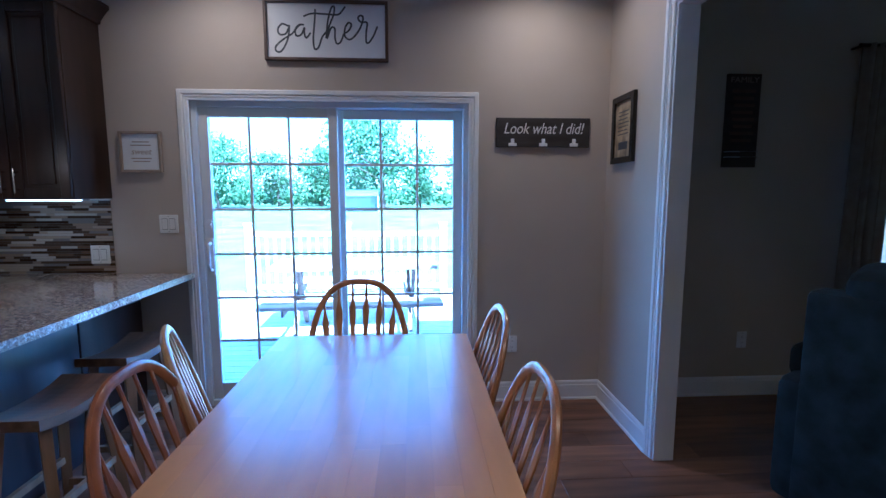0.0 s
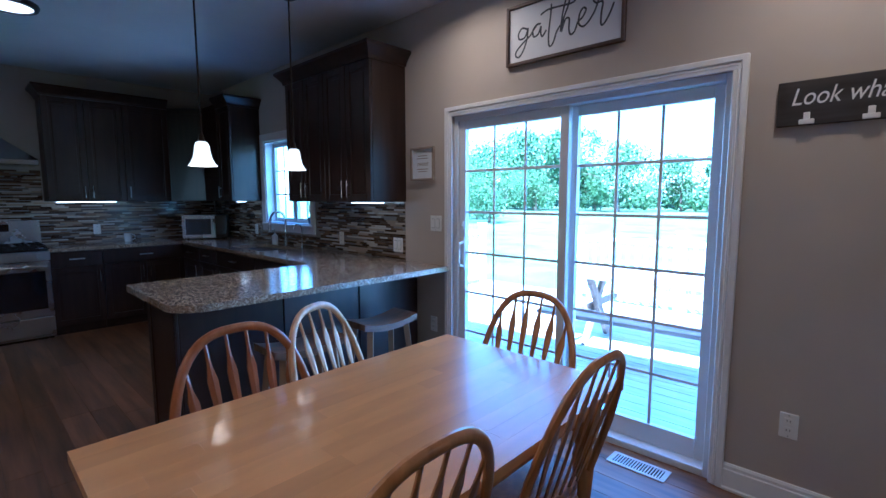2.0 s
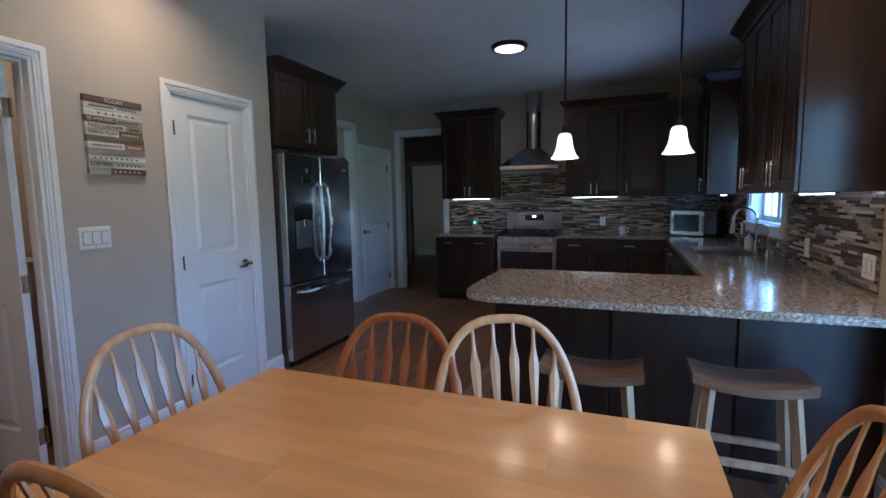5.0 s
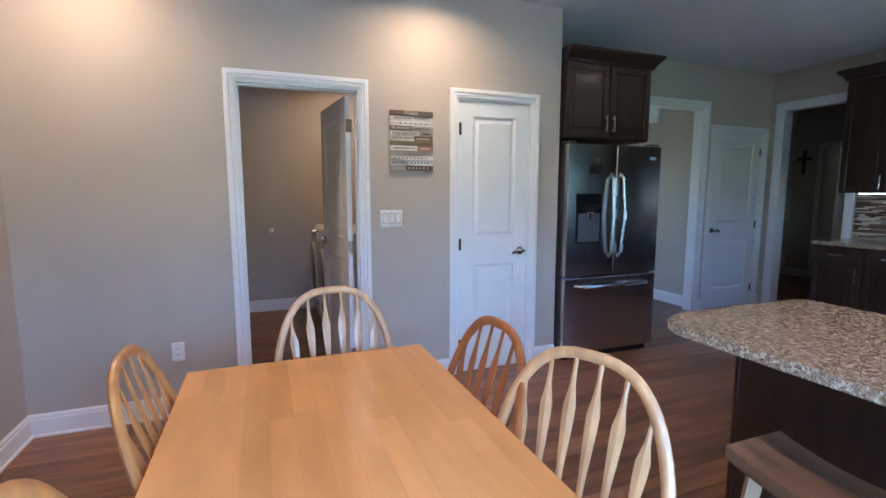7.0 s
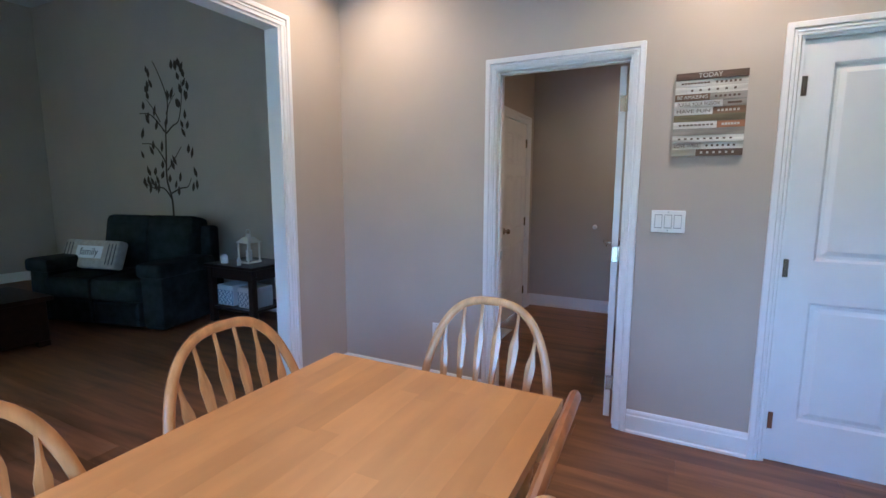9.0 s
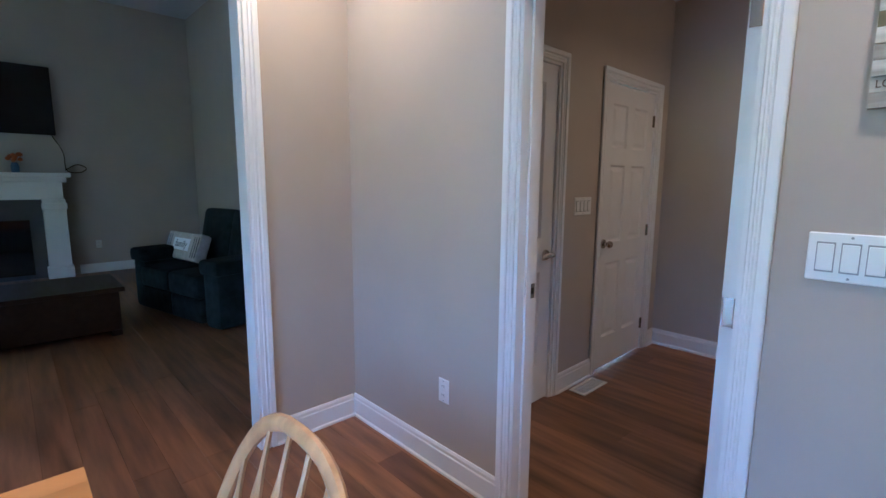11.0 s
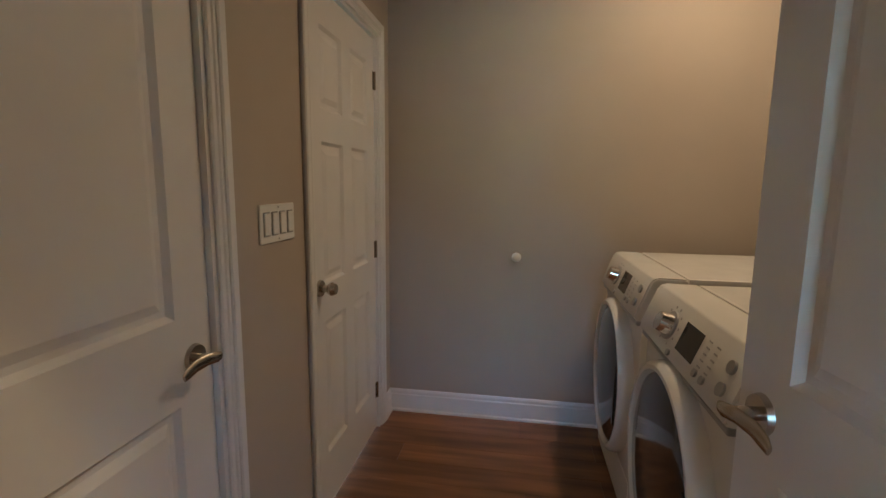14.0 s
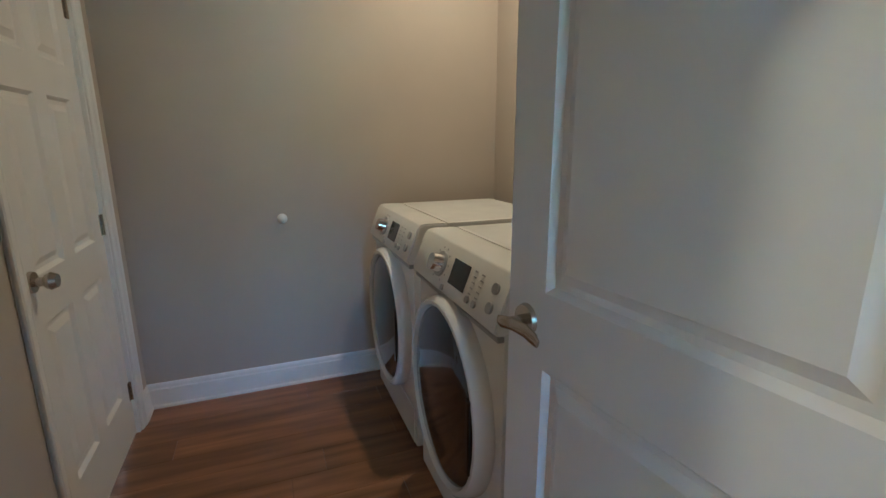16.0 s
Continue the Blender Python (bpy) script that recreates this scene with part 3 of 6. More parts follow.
def window(name, x0, x1, z0, z1, label, cols=2, rows=3, sashes=2):
    root = thing(name, (0, 0, 0), label, "window", kind="structure")
    bm = bmesh.new()
    for p, q in (((x0, N - 0.002, z0), (x0 + 0.02, N + 0.15, z1)), ((x1 - 0.02, N - 0.002, z0), (x1, N + 0.15, z1)), ((x0 + 0.02, N - 0.002, z1 - 0.02), (x1 - 0.02, N + 0.15, z1)), ((x0 + 0.02, N - 0.002, z0), (x1 - 0.02, N + 0.15, z0 + 0.02))):
        bx(bm, p, q)
    part("window_frame", bm, TRIM, root)
    w = 0.08
    bm = bmesh.new()
    for p, q in (((x0 - w, N - 0.018, z0 - w), (x0 + 0.004, N, z1 + w)), ((x1 - 0.004, N - 0.018, z0 - w), (x1 + w, N, z1 + w)), ((x0 + 0.004, N - 0.018, z1 - 0.004), (x1 - 0.004, N, z1 + w)), ((x0 + 0.004, N - 0.018, z0 - w), (x1 - 0.004, N, z0 + 0.004))):
        bx(bm, p, q, 0.004)
    part("window_casing", bm, TRIM, root)
    B("window_sill", TRIM, root, (x0 - 0.03, N - 0.05, z0 - 0.012), (x1 + 0.03, N - 0.019, z0 + 0.012), 0.004)
    sw = (x1 - x0 - 0.04) / sashes
    for k in range(sashes):
        a, b = x0 + 0.02 + k * sw, x0 + 0.02 + (k + 1) * sw
        y = N + 0.09
        c, d = z0 + 0.02, z1 - 0.02
        bm = bmesh.new()
        for p, q in (((a, y, c), (a + 0.045, y + 0.04, d)), ((b - 0.045, y, c), (b, y + 0.04, d)), ((a + 0.045, y + 0.001, c), (b - 0.045, y + 0.039, c + 0.045)), ((a + 0.045, y + 0.001, d - 0.045), (b - 0.045, y + 0.039, d))):
            bx(bm, p, q, 0.003)
        sash = part("sash", bm, VINYL, root)
        pane = B("pane", PANE, sash, (a + 0.045, y + 0.02, c + 0.045), (b - 0.045, y + 0.024, d - 0.045))
        pane.visible_shadow = False
        for i in range(1, cols):
            x = a + 0.045 + (b - a - 0.09) * i / cols
            B("grille_bar", VINYL, sash, (x - 0.008, y + 0.009, c + 0.045), (x + 0.008, y + 0.019, d - 0.045))
        for i in range(1, rows):
            z = c + 0.045 + (d - c - 0.09) * i / rows
            B("grille_bar", VINYL, sash, (a + 0.045, y + 0.0085, z - 0.008), (b - 0.045, y + 0.0185, z + 0.008))


window("window_kitchen", -4.31, -3.34, 1.13, 2.05, "white casement window over the kitchen sink", 2, 3)
# Widened beyond its seen edge to bring more daylight into the living room.
window("window_living", 3.0, 6.4, 0.5, 2.25, "white living room window behind curtains, widened out of view for daylight", 1, 2, 3)

# ---- recessed lamps, pendants ----
for cx, cy in CANS + [(-0.98, -2.45)]:
    r = thing("recessed_light", (cx, cy, H), "white recessed ceiling downlight, lit", "light", "downlights")
    bm = bmesh.new()
    lathe(bm, [(0.055, 0.0), (0.085, 0.0), (0.085, -0.006), (0.052, -0.004), (0.055, 0.0)], 28)
    part("trim_ring", bm, TRIM, r, smooth=True)
    C("lens", LED, r, (0, 0, -0.004), (0, 0, -0.001), 0.052, n=24)
    lamp("downlight", "AREA", look((cx, cy, H - 0.012), (cx, cy, 0)), LAUN_W if cy < -1 else CAN_W, WARM, 0.10, 150)


def pendant(x, y):
    r = thing("pendant_lamp", (x, y, 0), "bell-shaped frosted glass pendant on a bronze rod, lit", "pendant lamp", "pendants over the counter")
    bm = bmesh.new()
    lathe(bm, [(0.0, 2.752), (0.03, 2.752), (0.06, 2.768), (0.064, 2.789), (0.0, 2.789)], 24)
    part("canopy", bm, BRONZE, r, smooth=True)
    C("rod", BRONZE, r, (0, 0, 1.80), (0, 0, 2.755), 0.006, n=10)
    C("socket", BRONZE, r, (0, 0, 1.745), (0, 0, 1.80), 0.024, 0.014, 16)
    bm = bmesh.new()
    lathe(bm, [(0.022, 1.758), (0.034, 1.752), (0.042, 1.73), (0.046, 1.695), (0.054, 1.66), (0.068, 1.63), (0.082, 1.612), (0.079, 1.611), (0.064, 1.633), (0.050, 1.662), (0.042, 1.70), (0.038, 1.73), (0.022, 1.752)], 28)
    part("shade", bm, SHADE, r, "lit frosted glass bell shade", True)
    lamp("pendant_bulb", "POINT", pose(x, y, 1.60), PEND_W, WARM, 0.03)


pendant(-2.173, 1.775)
pendant(-2.172, 2.383)
r = thing("ceiling_light", (-3.70, 1.085, H), "flush round ceiling light with bronze rim, lit", "ceiling light")
bm = bmesh.new()
lathe(bm, [(0.0, 0.0), (0.165, 0.0), (0.17, -0.012), (0.16, -0.035), (0.135, -0.036), (0.135, -0.02), (0.0, -0.02)], 40)
part("rim", bm, BRONZE, r, smooth=True)
bm = bmesh.new()
lathe(bm, [(0.0, -0.045), (0.08, -0.043), (0.134, -0.030), (0.134, -0.022)], 40)
part("diffuser", bm, LED, r, "lit white diffuser", True)
lamp("kitchen_glow", "AREA", look((-3.70, 1.085, H - 0.06), (-3.70, 1.085, 0)), CEIL_W, WARM, 0.26, 170)

# ---- dining table ----
TX0, TX1, TY0, TY1, TZ = -0.66, 0.225, 0.855, 2.345, 0.742


def table():
    r = thing("dining_table", ((TX0 + TX1) / 2, (TY0 + TY1) / 2, 0), "honey-coloured butcher block dining table with turned legs", "table")
    w, d = (TX1 - TX0) / 2, (TY1 - TY0) / 2
    rnd = random.Random(5)
    top = B("tabletop", GAPW, r, (-w + 0.004, -d + 0.004, TZ - 0.028), (w - 0.004, d - 0.004, TZ - 0.0015))
    n = 13
    sw = 2 * w / n
    for i in range(n):
        y = -d
        first = True
        while y < d - 1e-4:
            L = rnd.uniform(0.28, 0.75) * (rnd.random() if first else 1) + 0.1
            y2 = min(y + L, d)
            if d - y2 < 0.12:
                y2 = d
            B("stave", BUTCHER, top, (-w + i * sw, y, TZ - 0.03), (-w + (i + 1) * sw - 0.0003, y2 - 0.0003, TZ))
            y, first = y2, False
    bm = bmesh.new()
    a, b = w - 0.07, d - 0.07
    for p, q in (((-a, -b, TZ - 0.115), (a, -b + 0.02, TZ - 0.03)), ((-a, b - 0.02, TZ - 0.115), (a, b, TZ - 0.03)), ((-a, -b + 0.02, TZ - 0.115), (-a + 0.02, b - 0.02, TZ - 0.03)), ((a - 0.02, -b + 0.02, TZ - 0.115), (a, b - 0.02, TZ - 0.03))):
        bx(bm, p, q)
    part("apron", bm, OAK, r)
    for sx in (-1, 1):
        for sy in (-1, 1):
            bm = bmesh.new()
            lathe(bm, [(0.0, 0.0), (0.026, 0.0), (0.03, 0.03), (0.022, 0.06), (0.03, 0.10), (0.027, 0.25), (0.04, 0.42), (0.042, 0.46), (0.03, 0.50), (0.04, 0.53), (0.04, 0.56), (0.0, 0.56)], 18, sx * (a - 0.03), sy * (b - 0.03))
            bx(bm, (sx * (a - 0.03) - 0.042, sy * (b - 0.03) - 0.042, 0.56), (sx * (a - 0.03) + 0.042, sy * (b - 0.03) + 0.042, TZ - 0.03), 0.004)
            part("leg", bm, OAK, r, smooth=True)


GAPW = mat("beech glue line", (0.30, 0.15, 0.06), 0.5, var=0.1)
table()

# ---- chairs ----


def chair(m, wood, label):
    """An arrow-back chair; its back stands at y = 0, the seat reaches towards +y."""
    r = thing("dining_chair", m, label, "chair", "chairs round the dining table")
    bm = bmesh.new()
    out = []
    for k in range(28):
        a = 2 * math.pi * k / 28
        x, y = 0.24 * math.copysign(abs(math.cos(a)) ** 0.75, math.cos(a)), 0.255 + 0.215 * math.copysign(abs(math.sin(a)) ** 0.75, math.sin(a))
        out.append((x * (0.86 + 0.14 * (y / 0.47)), y))
    slab(bm, out, 0.425, 0.458, 0.008)
    part("seat", bm, wood, r, smooth=True)
    pts = []
    W, Z0, ZT, RK = 0.25, 0.45, 0.955, 0.15

    def back_y(z):
        return 0.075 - RK * (z - Z0) / (ZT - Z0)
    for k in range(33):
        a = math.pi * k / 32
        x = -W * 1.02 * math.copysign(abs(math.cos(a)) ** 0.72, math.cos(a))
        z = Z0 + (ZT - Z0) * (abs(math.sin(a)) ** 0.80 if 0 < k < 32 else 0)
        pts.append((x * (0.93 + 0.07 * min(1, (z - Z0) / 0.2)), back_y(z), z))
    bm = bmesh.new()
    tube(bm, pts, 0.0165, 10, 0.8, (0, 1, 0))
    part("back_bow", bm, wood, r, smooth=True)
    for i in range(6):
        u = (i - 2.5) / 2.5
        xb, xt = u * 0.145, u * 0.182
        zt = Z0 + (ZT - Z0) * min(1.0, (1 - (abs(xt) / (W * 1.02)) ** (1 / 0.72 * 2)) ** 0.40) - 0.008
        Lz = zt - Z0
        zc = [(0.0, 0.0075), (0.30, 0.0075), (0.42, 0.009), (0.66, 0.0165), (0.74, 0.0175), (0.84, 0.008), (0.9, 0.006), (1.0, 0.006)]
        bm = bmesh.new()
        rings = []
        for f, hw in zc:
            z = Z0 + Lz * f
            x = xb + (xt - xb) * f
            y = back_y(z)
            t = 0.0055
            rings.append([bm.verts.new((x - hw, y - t * 0.5, z)), bm.verts.new((x, y - t, z)), bm.verts.new((x + hw, y - t * 0.5, z)), bm.verts.new((x + hw, y + t * 0.5, z)), bm.verts.new((x, y + t, z)), bm.verts.new((x - hw, y + t * 0.5, z))])
        for a, b in zip(rings, rings[1:]):
            for k in range(6):
                bm.faces.new((a[k], a[(k + 1) % 6], b[(k + 1) % 6], b[k]))
        bm.faces.new(rings[0])
        bm.faces.new(rings[-1])
        part("spindle", bm, wood, r)
    feet = {}
    for sx in (-1, 1):
        for f, ty, by in (("front", 0.40, 0.46), ("rear", 0.10, 0.02)):
            p, q = Vector((sx * 0.14, ty, 0.43)), Vector((sx * 0.205, by, 0.0))
            feet[(sx, f)] = (p, q)
            bm = bmesh.new()
            fr = [0, 0.1, 0.16, 0.2, 0.24, 0.32, 0.55, 0.62, 0.68, 0.8, 0.93, 1.0]
            rr = [0.013, 0.017, 0.021, 0.014, 0.02, 0.022, 0.016, 0.02, 0.015, 0.017, 0.012, 0.011]
            tube(bm, [p.lerp(q, t) for t in fr], rr, 12)
            part("leg", bm, wood, r, smooth=True)
    mids = []
    for sx in (-1, 1):
        a, b = feet[(sx, "front")][0].lerp(feet[(sx, "front")][1], 0.62), feet[(sx, "rear")][0].lerp(feet[(sx, "rear")][1], 0.62)
        bm = bmesh.new()
        tube(bm, [a.lerp(b, t) for t in (0, 0.3, 0.5, 0.7, 1)], [0.008, 0.011, 0.014, 0.011, 0.008], 10)
        part("stretcher", bm, wood, r, smooth=True)
        mids.append(a.lerp(b, 0.5))
    bm = bmesh.new()
    tube(bm, [mids[0].lerp(mids[1], t) for t in (0, 0.3, 0.5, 0.7, 1)], [0.008, 0.011, 0.014, 0.011, 0.008], 10)
    part("stretcher", bm, wood, r, smooth=True)
    return r


c0 = chair(pose(-0.315, 2.525, 0, 0, 0, 180), OAK, "golden oak arrow-back chair before the patio door")
for x, y, a, wood, lab in [(0.25, 1.955, 90, OAK, "golden oak arrow-back chair at the table's long side"), (0.235, 1.28, 90, OAK, "golden oak arrow-back chair at the table's long side"),
                           (-0.33, 0.675, 0, OAKL, "pale oak arrow-back chair at the table's end"), (-0.70, 1.36, -88, OAKD, "dark amber oak arrow-back chair facing the table"), (-0.79, 1.75, -65, OAKL, "pale oak arrow-back chair beside the counter stools")]:
    if wood is OAK:
        tagged(copy_thing(c0, pose(x, y, 0, 0, 0, a)), lab)
    else:
        chair(pose(x, y, 0, 0, 0, a), wood, lab)


def stool(m, label):
    r = thing("bar_stool", m, label, "stool", "stools at the peninsula")
    bm = bmesh.new()
    n = 12
    top, bot = [], []
    for k in range(n + 1):
        x = -0.22 + 0.44 * k / n
        z = 0.60 + 0.032 * (abs(x) / 0.22) ** 2
        for arr, dz in ((top, 0.0), (bot, -0.04)):
            arr.append((bm.verts.new((x, -0.12, z + dz)), bm.verts.new((x, 0.12, z + dz))))
    for k in range(n):
        bm.faces.new((top[k][0], top[k + 1][0], top[k + 1][1], top[k][1]))
        bm.faces.new((bot[k][0], bot[k + 1][0], bot[k + 1][1], bot[k][1]))
        for s in (0, 1):
            bm.faces.new((top[k][s], top[k + 1][s], bot[k + 1][s], bot[k][s]))
    for k in (0, n):
        bm.faces.new((top[k][0], top[k][1], bot[k][1], bot[k][0]))
    part("seat", bm, STOOLW, r, "dark worn wooden saddle seat")
    for sx in (-1, 1):
        for sy in (-1, 1):
            bm = bmesh.new()
            a, b = Vector((sx * 0.15, sy * 0.08, 0.585)), Vector((sx * 0.20, sy * 0.13, 0.0))
            tube(bm, [a, b], [0.026, 0.024], 4)
            part("leg", bm, STOOLL, r)
        B("stretcher", STOOLL, r, (sx * 0.185 - 0.01, -0.11, 0.14), (sx * 0.185 + 0.01, 0.11, 0.17))
    for sy in (-1, 1):
        B("stretcher", STOOLL, r, (-0.17, sy * 0.107 - 0.01, 0.25), (0.17, sy * 0.107 + 0.01, 0.28))
    return r


STOOLW = mat("worn stool wood", (0.16, 0.085, 0.04), 0.35, var=0.25, scale=4, stretch=(0.6, 6, 6), coat=0.2)
STOOLL = mat("stool leg wood", (0.33, 0.22, 0.12), 0.4, var=0.15, scale=4, stretch=(6, 6, 0.6))
st = stool(pose(-1.53, 2.62, 0, 0, 0, 90), "dark saddle-seat counter stool under the counter overhang")
copy_thing(st, pose(-1.45, 1.99, 0, 0, 0, 90))

# ---- kitchen ----
CT = 0.914


def bar_pull(parent, p, axis, L=0.13, out=(0, -1, 0)):
    """A slim steel pull centred at p, standing off along out."""
    o = Vector(out)
    a = Vector((0, 0, 1)) if axis == "z" else (Vector((1, 0, 0)) if axis == "x" else Vector((0, 1, 0)))
    p = Vector(p)
    bm = bmesh.new()
    cyl(bm, p - a * L / 2 + o * 0.028, p + a * L / 2 + o * 0.028, 0.006, n=10)
    for s in (-1, 1):
        cyl(bm, p + a * s * L * 0.36, p + a * s * L * 0.36 + o * 0.03, 0.005, n=8)
    part("handle", bm, STEEL, parent, "slim steel bar handle", True)


def front_panel(parent, name, u0, u1, v0, v1, raised=True):
    """A framed cabinet front in the plane y = 0, looking towards -y."""
    bm = bmesh.new()
    T, st = 0.02, 0.055
    if v1 - v0 < 0.2:
        bx(bm, (u0, -T, v0), (u1, 0, v1), 0.003)
    else:
        for p, q in (((u0, -T, v0), (u0 + st, 0, v1)), ((u1 - st, -T, v0), (u1, 0, v1)), ((u0 + st, -T + 0.0005, v0), (u1 - st, 0, v0 + st)), ((u0 + st, -T + 0.0005, v1 - st), (u1 - st, 0, v1))):
            bx(bm, p, q, 0.003)
        bx(bm, (u0 + st, -T + 0.011, v0 + st), (u1 - st, -0.001, v1 - st))
        bx(bm, (u0 + st + 0.022, -T + 0.005, v0 + st + 0.022), (u1 - st - 0.022, -T + 0.012, v1 - st - 0.022), 0.005)
    return part(name, bm, ESP, parent)


def upper(m, w, z0, z1, depth, label, doors=2, pulls=True, light=None):
    """A wall cabinet: back at y = depth, front at y = 0, from x = 0 to w."""
    r = thing("wall_cabinet", m, label, "cabinet", "wall cabinets")
    B("body", ESP, r, (0.001, 0.001, z0), (w - 0.001, depth - 0.002, z1), 0.002)
    dw = w / doors
    for k in range(doors):
        d = front_panel(r, "cabinet_door", k * dw + 0.003, (k + 1) * dw - 0.003, z0 + 0.004, z1 - 0.02)
        if pulls:
            px = (k + 1) * dw - 0.035 if k % 2 == 0 and doors > 1 else k * dw + 0.035
            bar_pull(d, (px, -0.02, z0 + 0.10), "z")
    return r


def crown(m, w, z, depth, left=True, right=True):
    r = thing("crown_moulding", m, "espresso crown moulding along the cabinet tops", "trim")
    bm = bmesh.new()
    pr = [(0.0, -0.02), (0.012, -0.02), (0.016, 0.0), (0.03, 0.02), (0.055, 0.05), (0.07, 0.065), (0.07, 0.085), (0.0, 0.085)]
    loops = []
    for u, v in pr:
        loops.append([bm.verts.new((-u if left else 0, depth - 0.002, z + v)), bm.verts.new((-u if left else 0, -u - 0.02, z + v)), bm.verts.new((w + u if right else w, -u - 0.02, z + v)), bm.verts.new((w + u if right else w, depth - 0.002, z + v))])
    for a, b in zip(loops, loops[1:]):
        for k in range(3):
            bm.faces.new((a[k], a[k + 1], b[k + 1], b[k]))
    bm.faces.new(loops[-1])
    bm.faces.new(loops[0])
    part("moulding", bm, ESP, r)


def led(m, w):
    r = thing("under_cabinet_light", m, "slim lit light bar under the wall cabinet", "light", "under-cabinet lights")
    B("housing", WPLAST, r, (-w / 2, -0.012, -0.004), (w / 2, 0.012, 0.0))
    B("diffuser", STRIP, r, (-w / 2 + 0.004, -0.010, -0.011), (w / 2 - 0.004, 0.010, -0.0042), 0.002)


def base_unit(m, w, depth, label, doors=1, drawer=True):
    r = thing("base_cabinet", m, label, "cabinet", "base cabinets")
    bm = bmesh.new()
    bx(bm, (0.001, 0.001, 0.10), (w - 0.001, depth - 0.002, CT - 0.04))
    bx(bm, (0.001, 0.07, 0.0), (w - 0.001, depth - 0.002, 0.10))
    part("body", bm, ESP, r)
    top = 0.866
    if drawer:
        d = front_panel(r, "drawer_front", 0.004, w - 0.004, 0.72, top)
        bar_pull(d, (w / 2, -0.02, 0.795), "x")
        top = 0.712
    dw = w / doors
    for k in range(doors):
        d = front_panel(r, "cabinet_door", k * dw + 0.004, (k + 1) * dw - 0.004, 0.108, top)
        bar_pull(d, ((k + 1) * dw - 0.035 if k % 2 == 0 else k * dw + 0.035, -0.02, top - 0.11), "z")
    return r


UB, UT, UTW = 1.385, 2.44, 2.49
# on the north wall: front looks towards -y
NF = N - 0.33
upper(pose(-3.14, NF, 0), 0.62, UB, UT, 0.33, "espresso two-door wall cabinet beside the sink window")
upper(pose(-2.52, NF, 0), 0.615, UB, UT, 0.33, "espresso two-door wall cabinet beside the patio door")
crown(pose(-3.14, NF, 0), 1.235, UT, 0.33)
upper(pose(-4.72, NF, 0), 0.32, UB, UT, 0.33, "espresso wall cabinet by the sink window", 1)
crown(pose(-4.72, NF, 0), 0.32, UT, 0.33, False, True)
# on the west wall: front looks towards +x
WX = -5.82
WR = 90


def wpose(x, y):
    return pose(x, y, 0, 0, 0, WR)


WF = WX + 0.33
upper(wpose(WF, -0.30), 0.77, UB, UTW, 0.33, "espresso two-door wall cabinet beside the range hood")
crown(wpose(WF, -0.30), 0.77, UTW, 0.33)
upper(wpose(WF, 1.40), 0.70, UB, UTW, 0.33, "espresso two-door wall cabinet beside the range hood")
upper(wpose(WF, 2.10), 0.46, UB, UTW, 0.33, "espresso single-door wall cabinet", 1)
crown(wpose(WF, 1.40), 1.16, UTW, 0.33, True, False)
# corner unit
r = thing("corner_cabinet", (0, 0, 0), "espresso diagonal corner wall cabinet", "cabinet", "wall cabinets")
bm = bmesh.new()
CO = [(WX + 0.002, 2.562), (WF, 2.562), (-5.18, NF), (-4.722, NF), (-4.722, N - 0.002), (WX + 0.002, N - 0.002)]
slab(bm, CO, UB, UT + 0.05)
part("body", bm, ESP, r)
d0, d1 = Vector((WF, 2.562, 0)), Vector((-5.18, NF, 0))
bm = bmesh.new()
bx(bm, (0.01, -0.02, UB + 0.004), ((d1 - d0).length - 0.01, 0, UT - 0.02), 0.003)
bmesh.ops.transform(bm, matrix=Matrix.Translation(d0) @ Matrix.Rotation(math.atan2(d1.y - d0.y, d1.x - d0.x), 4, "Z"), verts=bm.verts[:])
cdoor = part("cabinet_door", bm, ESP, r)
bm = bmesh.new()
bx(bm, (-5.165, NF - 0.02, UB + 0.004), (-4.73, NF, UT - 0.02), 0.003)
part("cabinet_door", bm, ESP, r)
for x, y, a, w in [(-2.18, 3.02, 0, 0.42), (-4.56, 3.02, 0, 0.22), (-5.62, 0.085, 90, 0.55), (-5.62, 1.75, 90, 0.55)]:
    led(pose(x, y, UB - 0.001, 0, 0, a), w)

# base cabinets on the west wall
base_unit(wpose(-5.21, -0.30), 0.42, 0.61, "espresso base cabinet with drawer")
base_unit(wpose(-5.21, 0.12), 0.42, 0.61, "espresso base cabinet beside the range")
base_unit(wpose(-5.21, 1.325), 0.45, 0.61, "espresso base cabinet beside the range")
base_unit(wpose(-5.21, 1.775), 0.80, 0.61, "espresso base cabinet with drawer", 2)
# north run
for x, w, dn in [(-5.21, 0.52, 1), (-4.69, 0.50, 1), (-4.19, 0.90, 2), (-3.29, 0.60, 1), (-2.69, 0.42, 1)]:
    base_unit(pose(x, N - 0.61, 0), w, 0.61, "espresso base cabinet under the granite worktop", dn)
# peninsula
r = thing("peninsula_cabinet", (0, 0, 0), "espresso peninsula cabinet with panelled back", "cabinet", "base cabinets")
B("body", ESP, r, (-2.265, 1.47, 0.10), (-1.80, N - 0.002, CT - 0.04))
B("toe_kick", BLACK, r, (-2.20, 1.52, 0.0), (-1.81, N - 0.002, 0.10))
for a, b in ((1.47, 2.055), (2.065, 2.625), (2.635, 3.195)):
    B("back_panel", ESP, r, (-1.80, a, 0.004), (-1.782, b, CT - 0.042), 0.003)
B("end_panel", ESP, r, (-2.265, 1.452, 0.004), (-1.782, 1.47, CT - 0.042), 0.003)
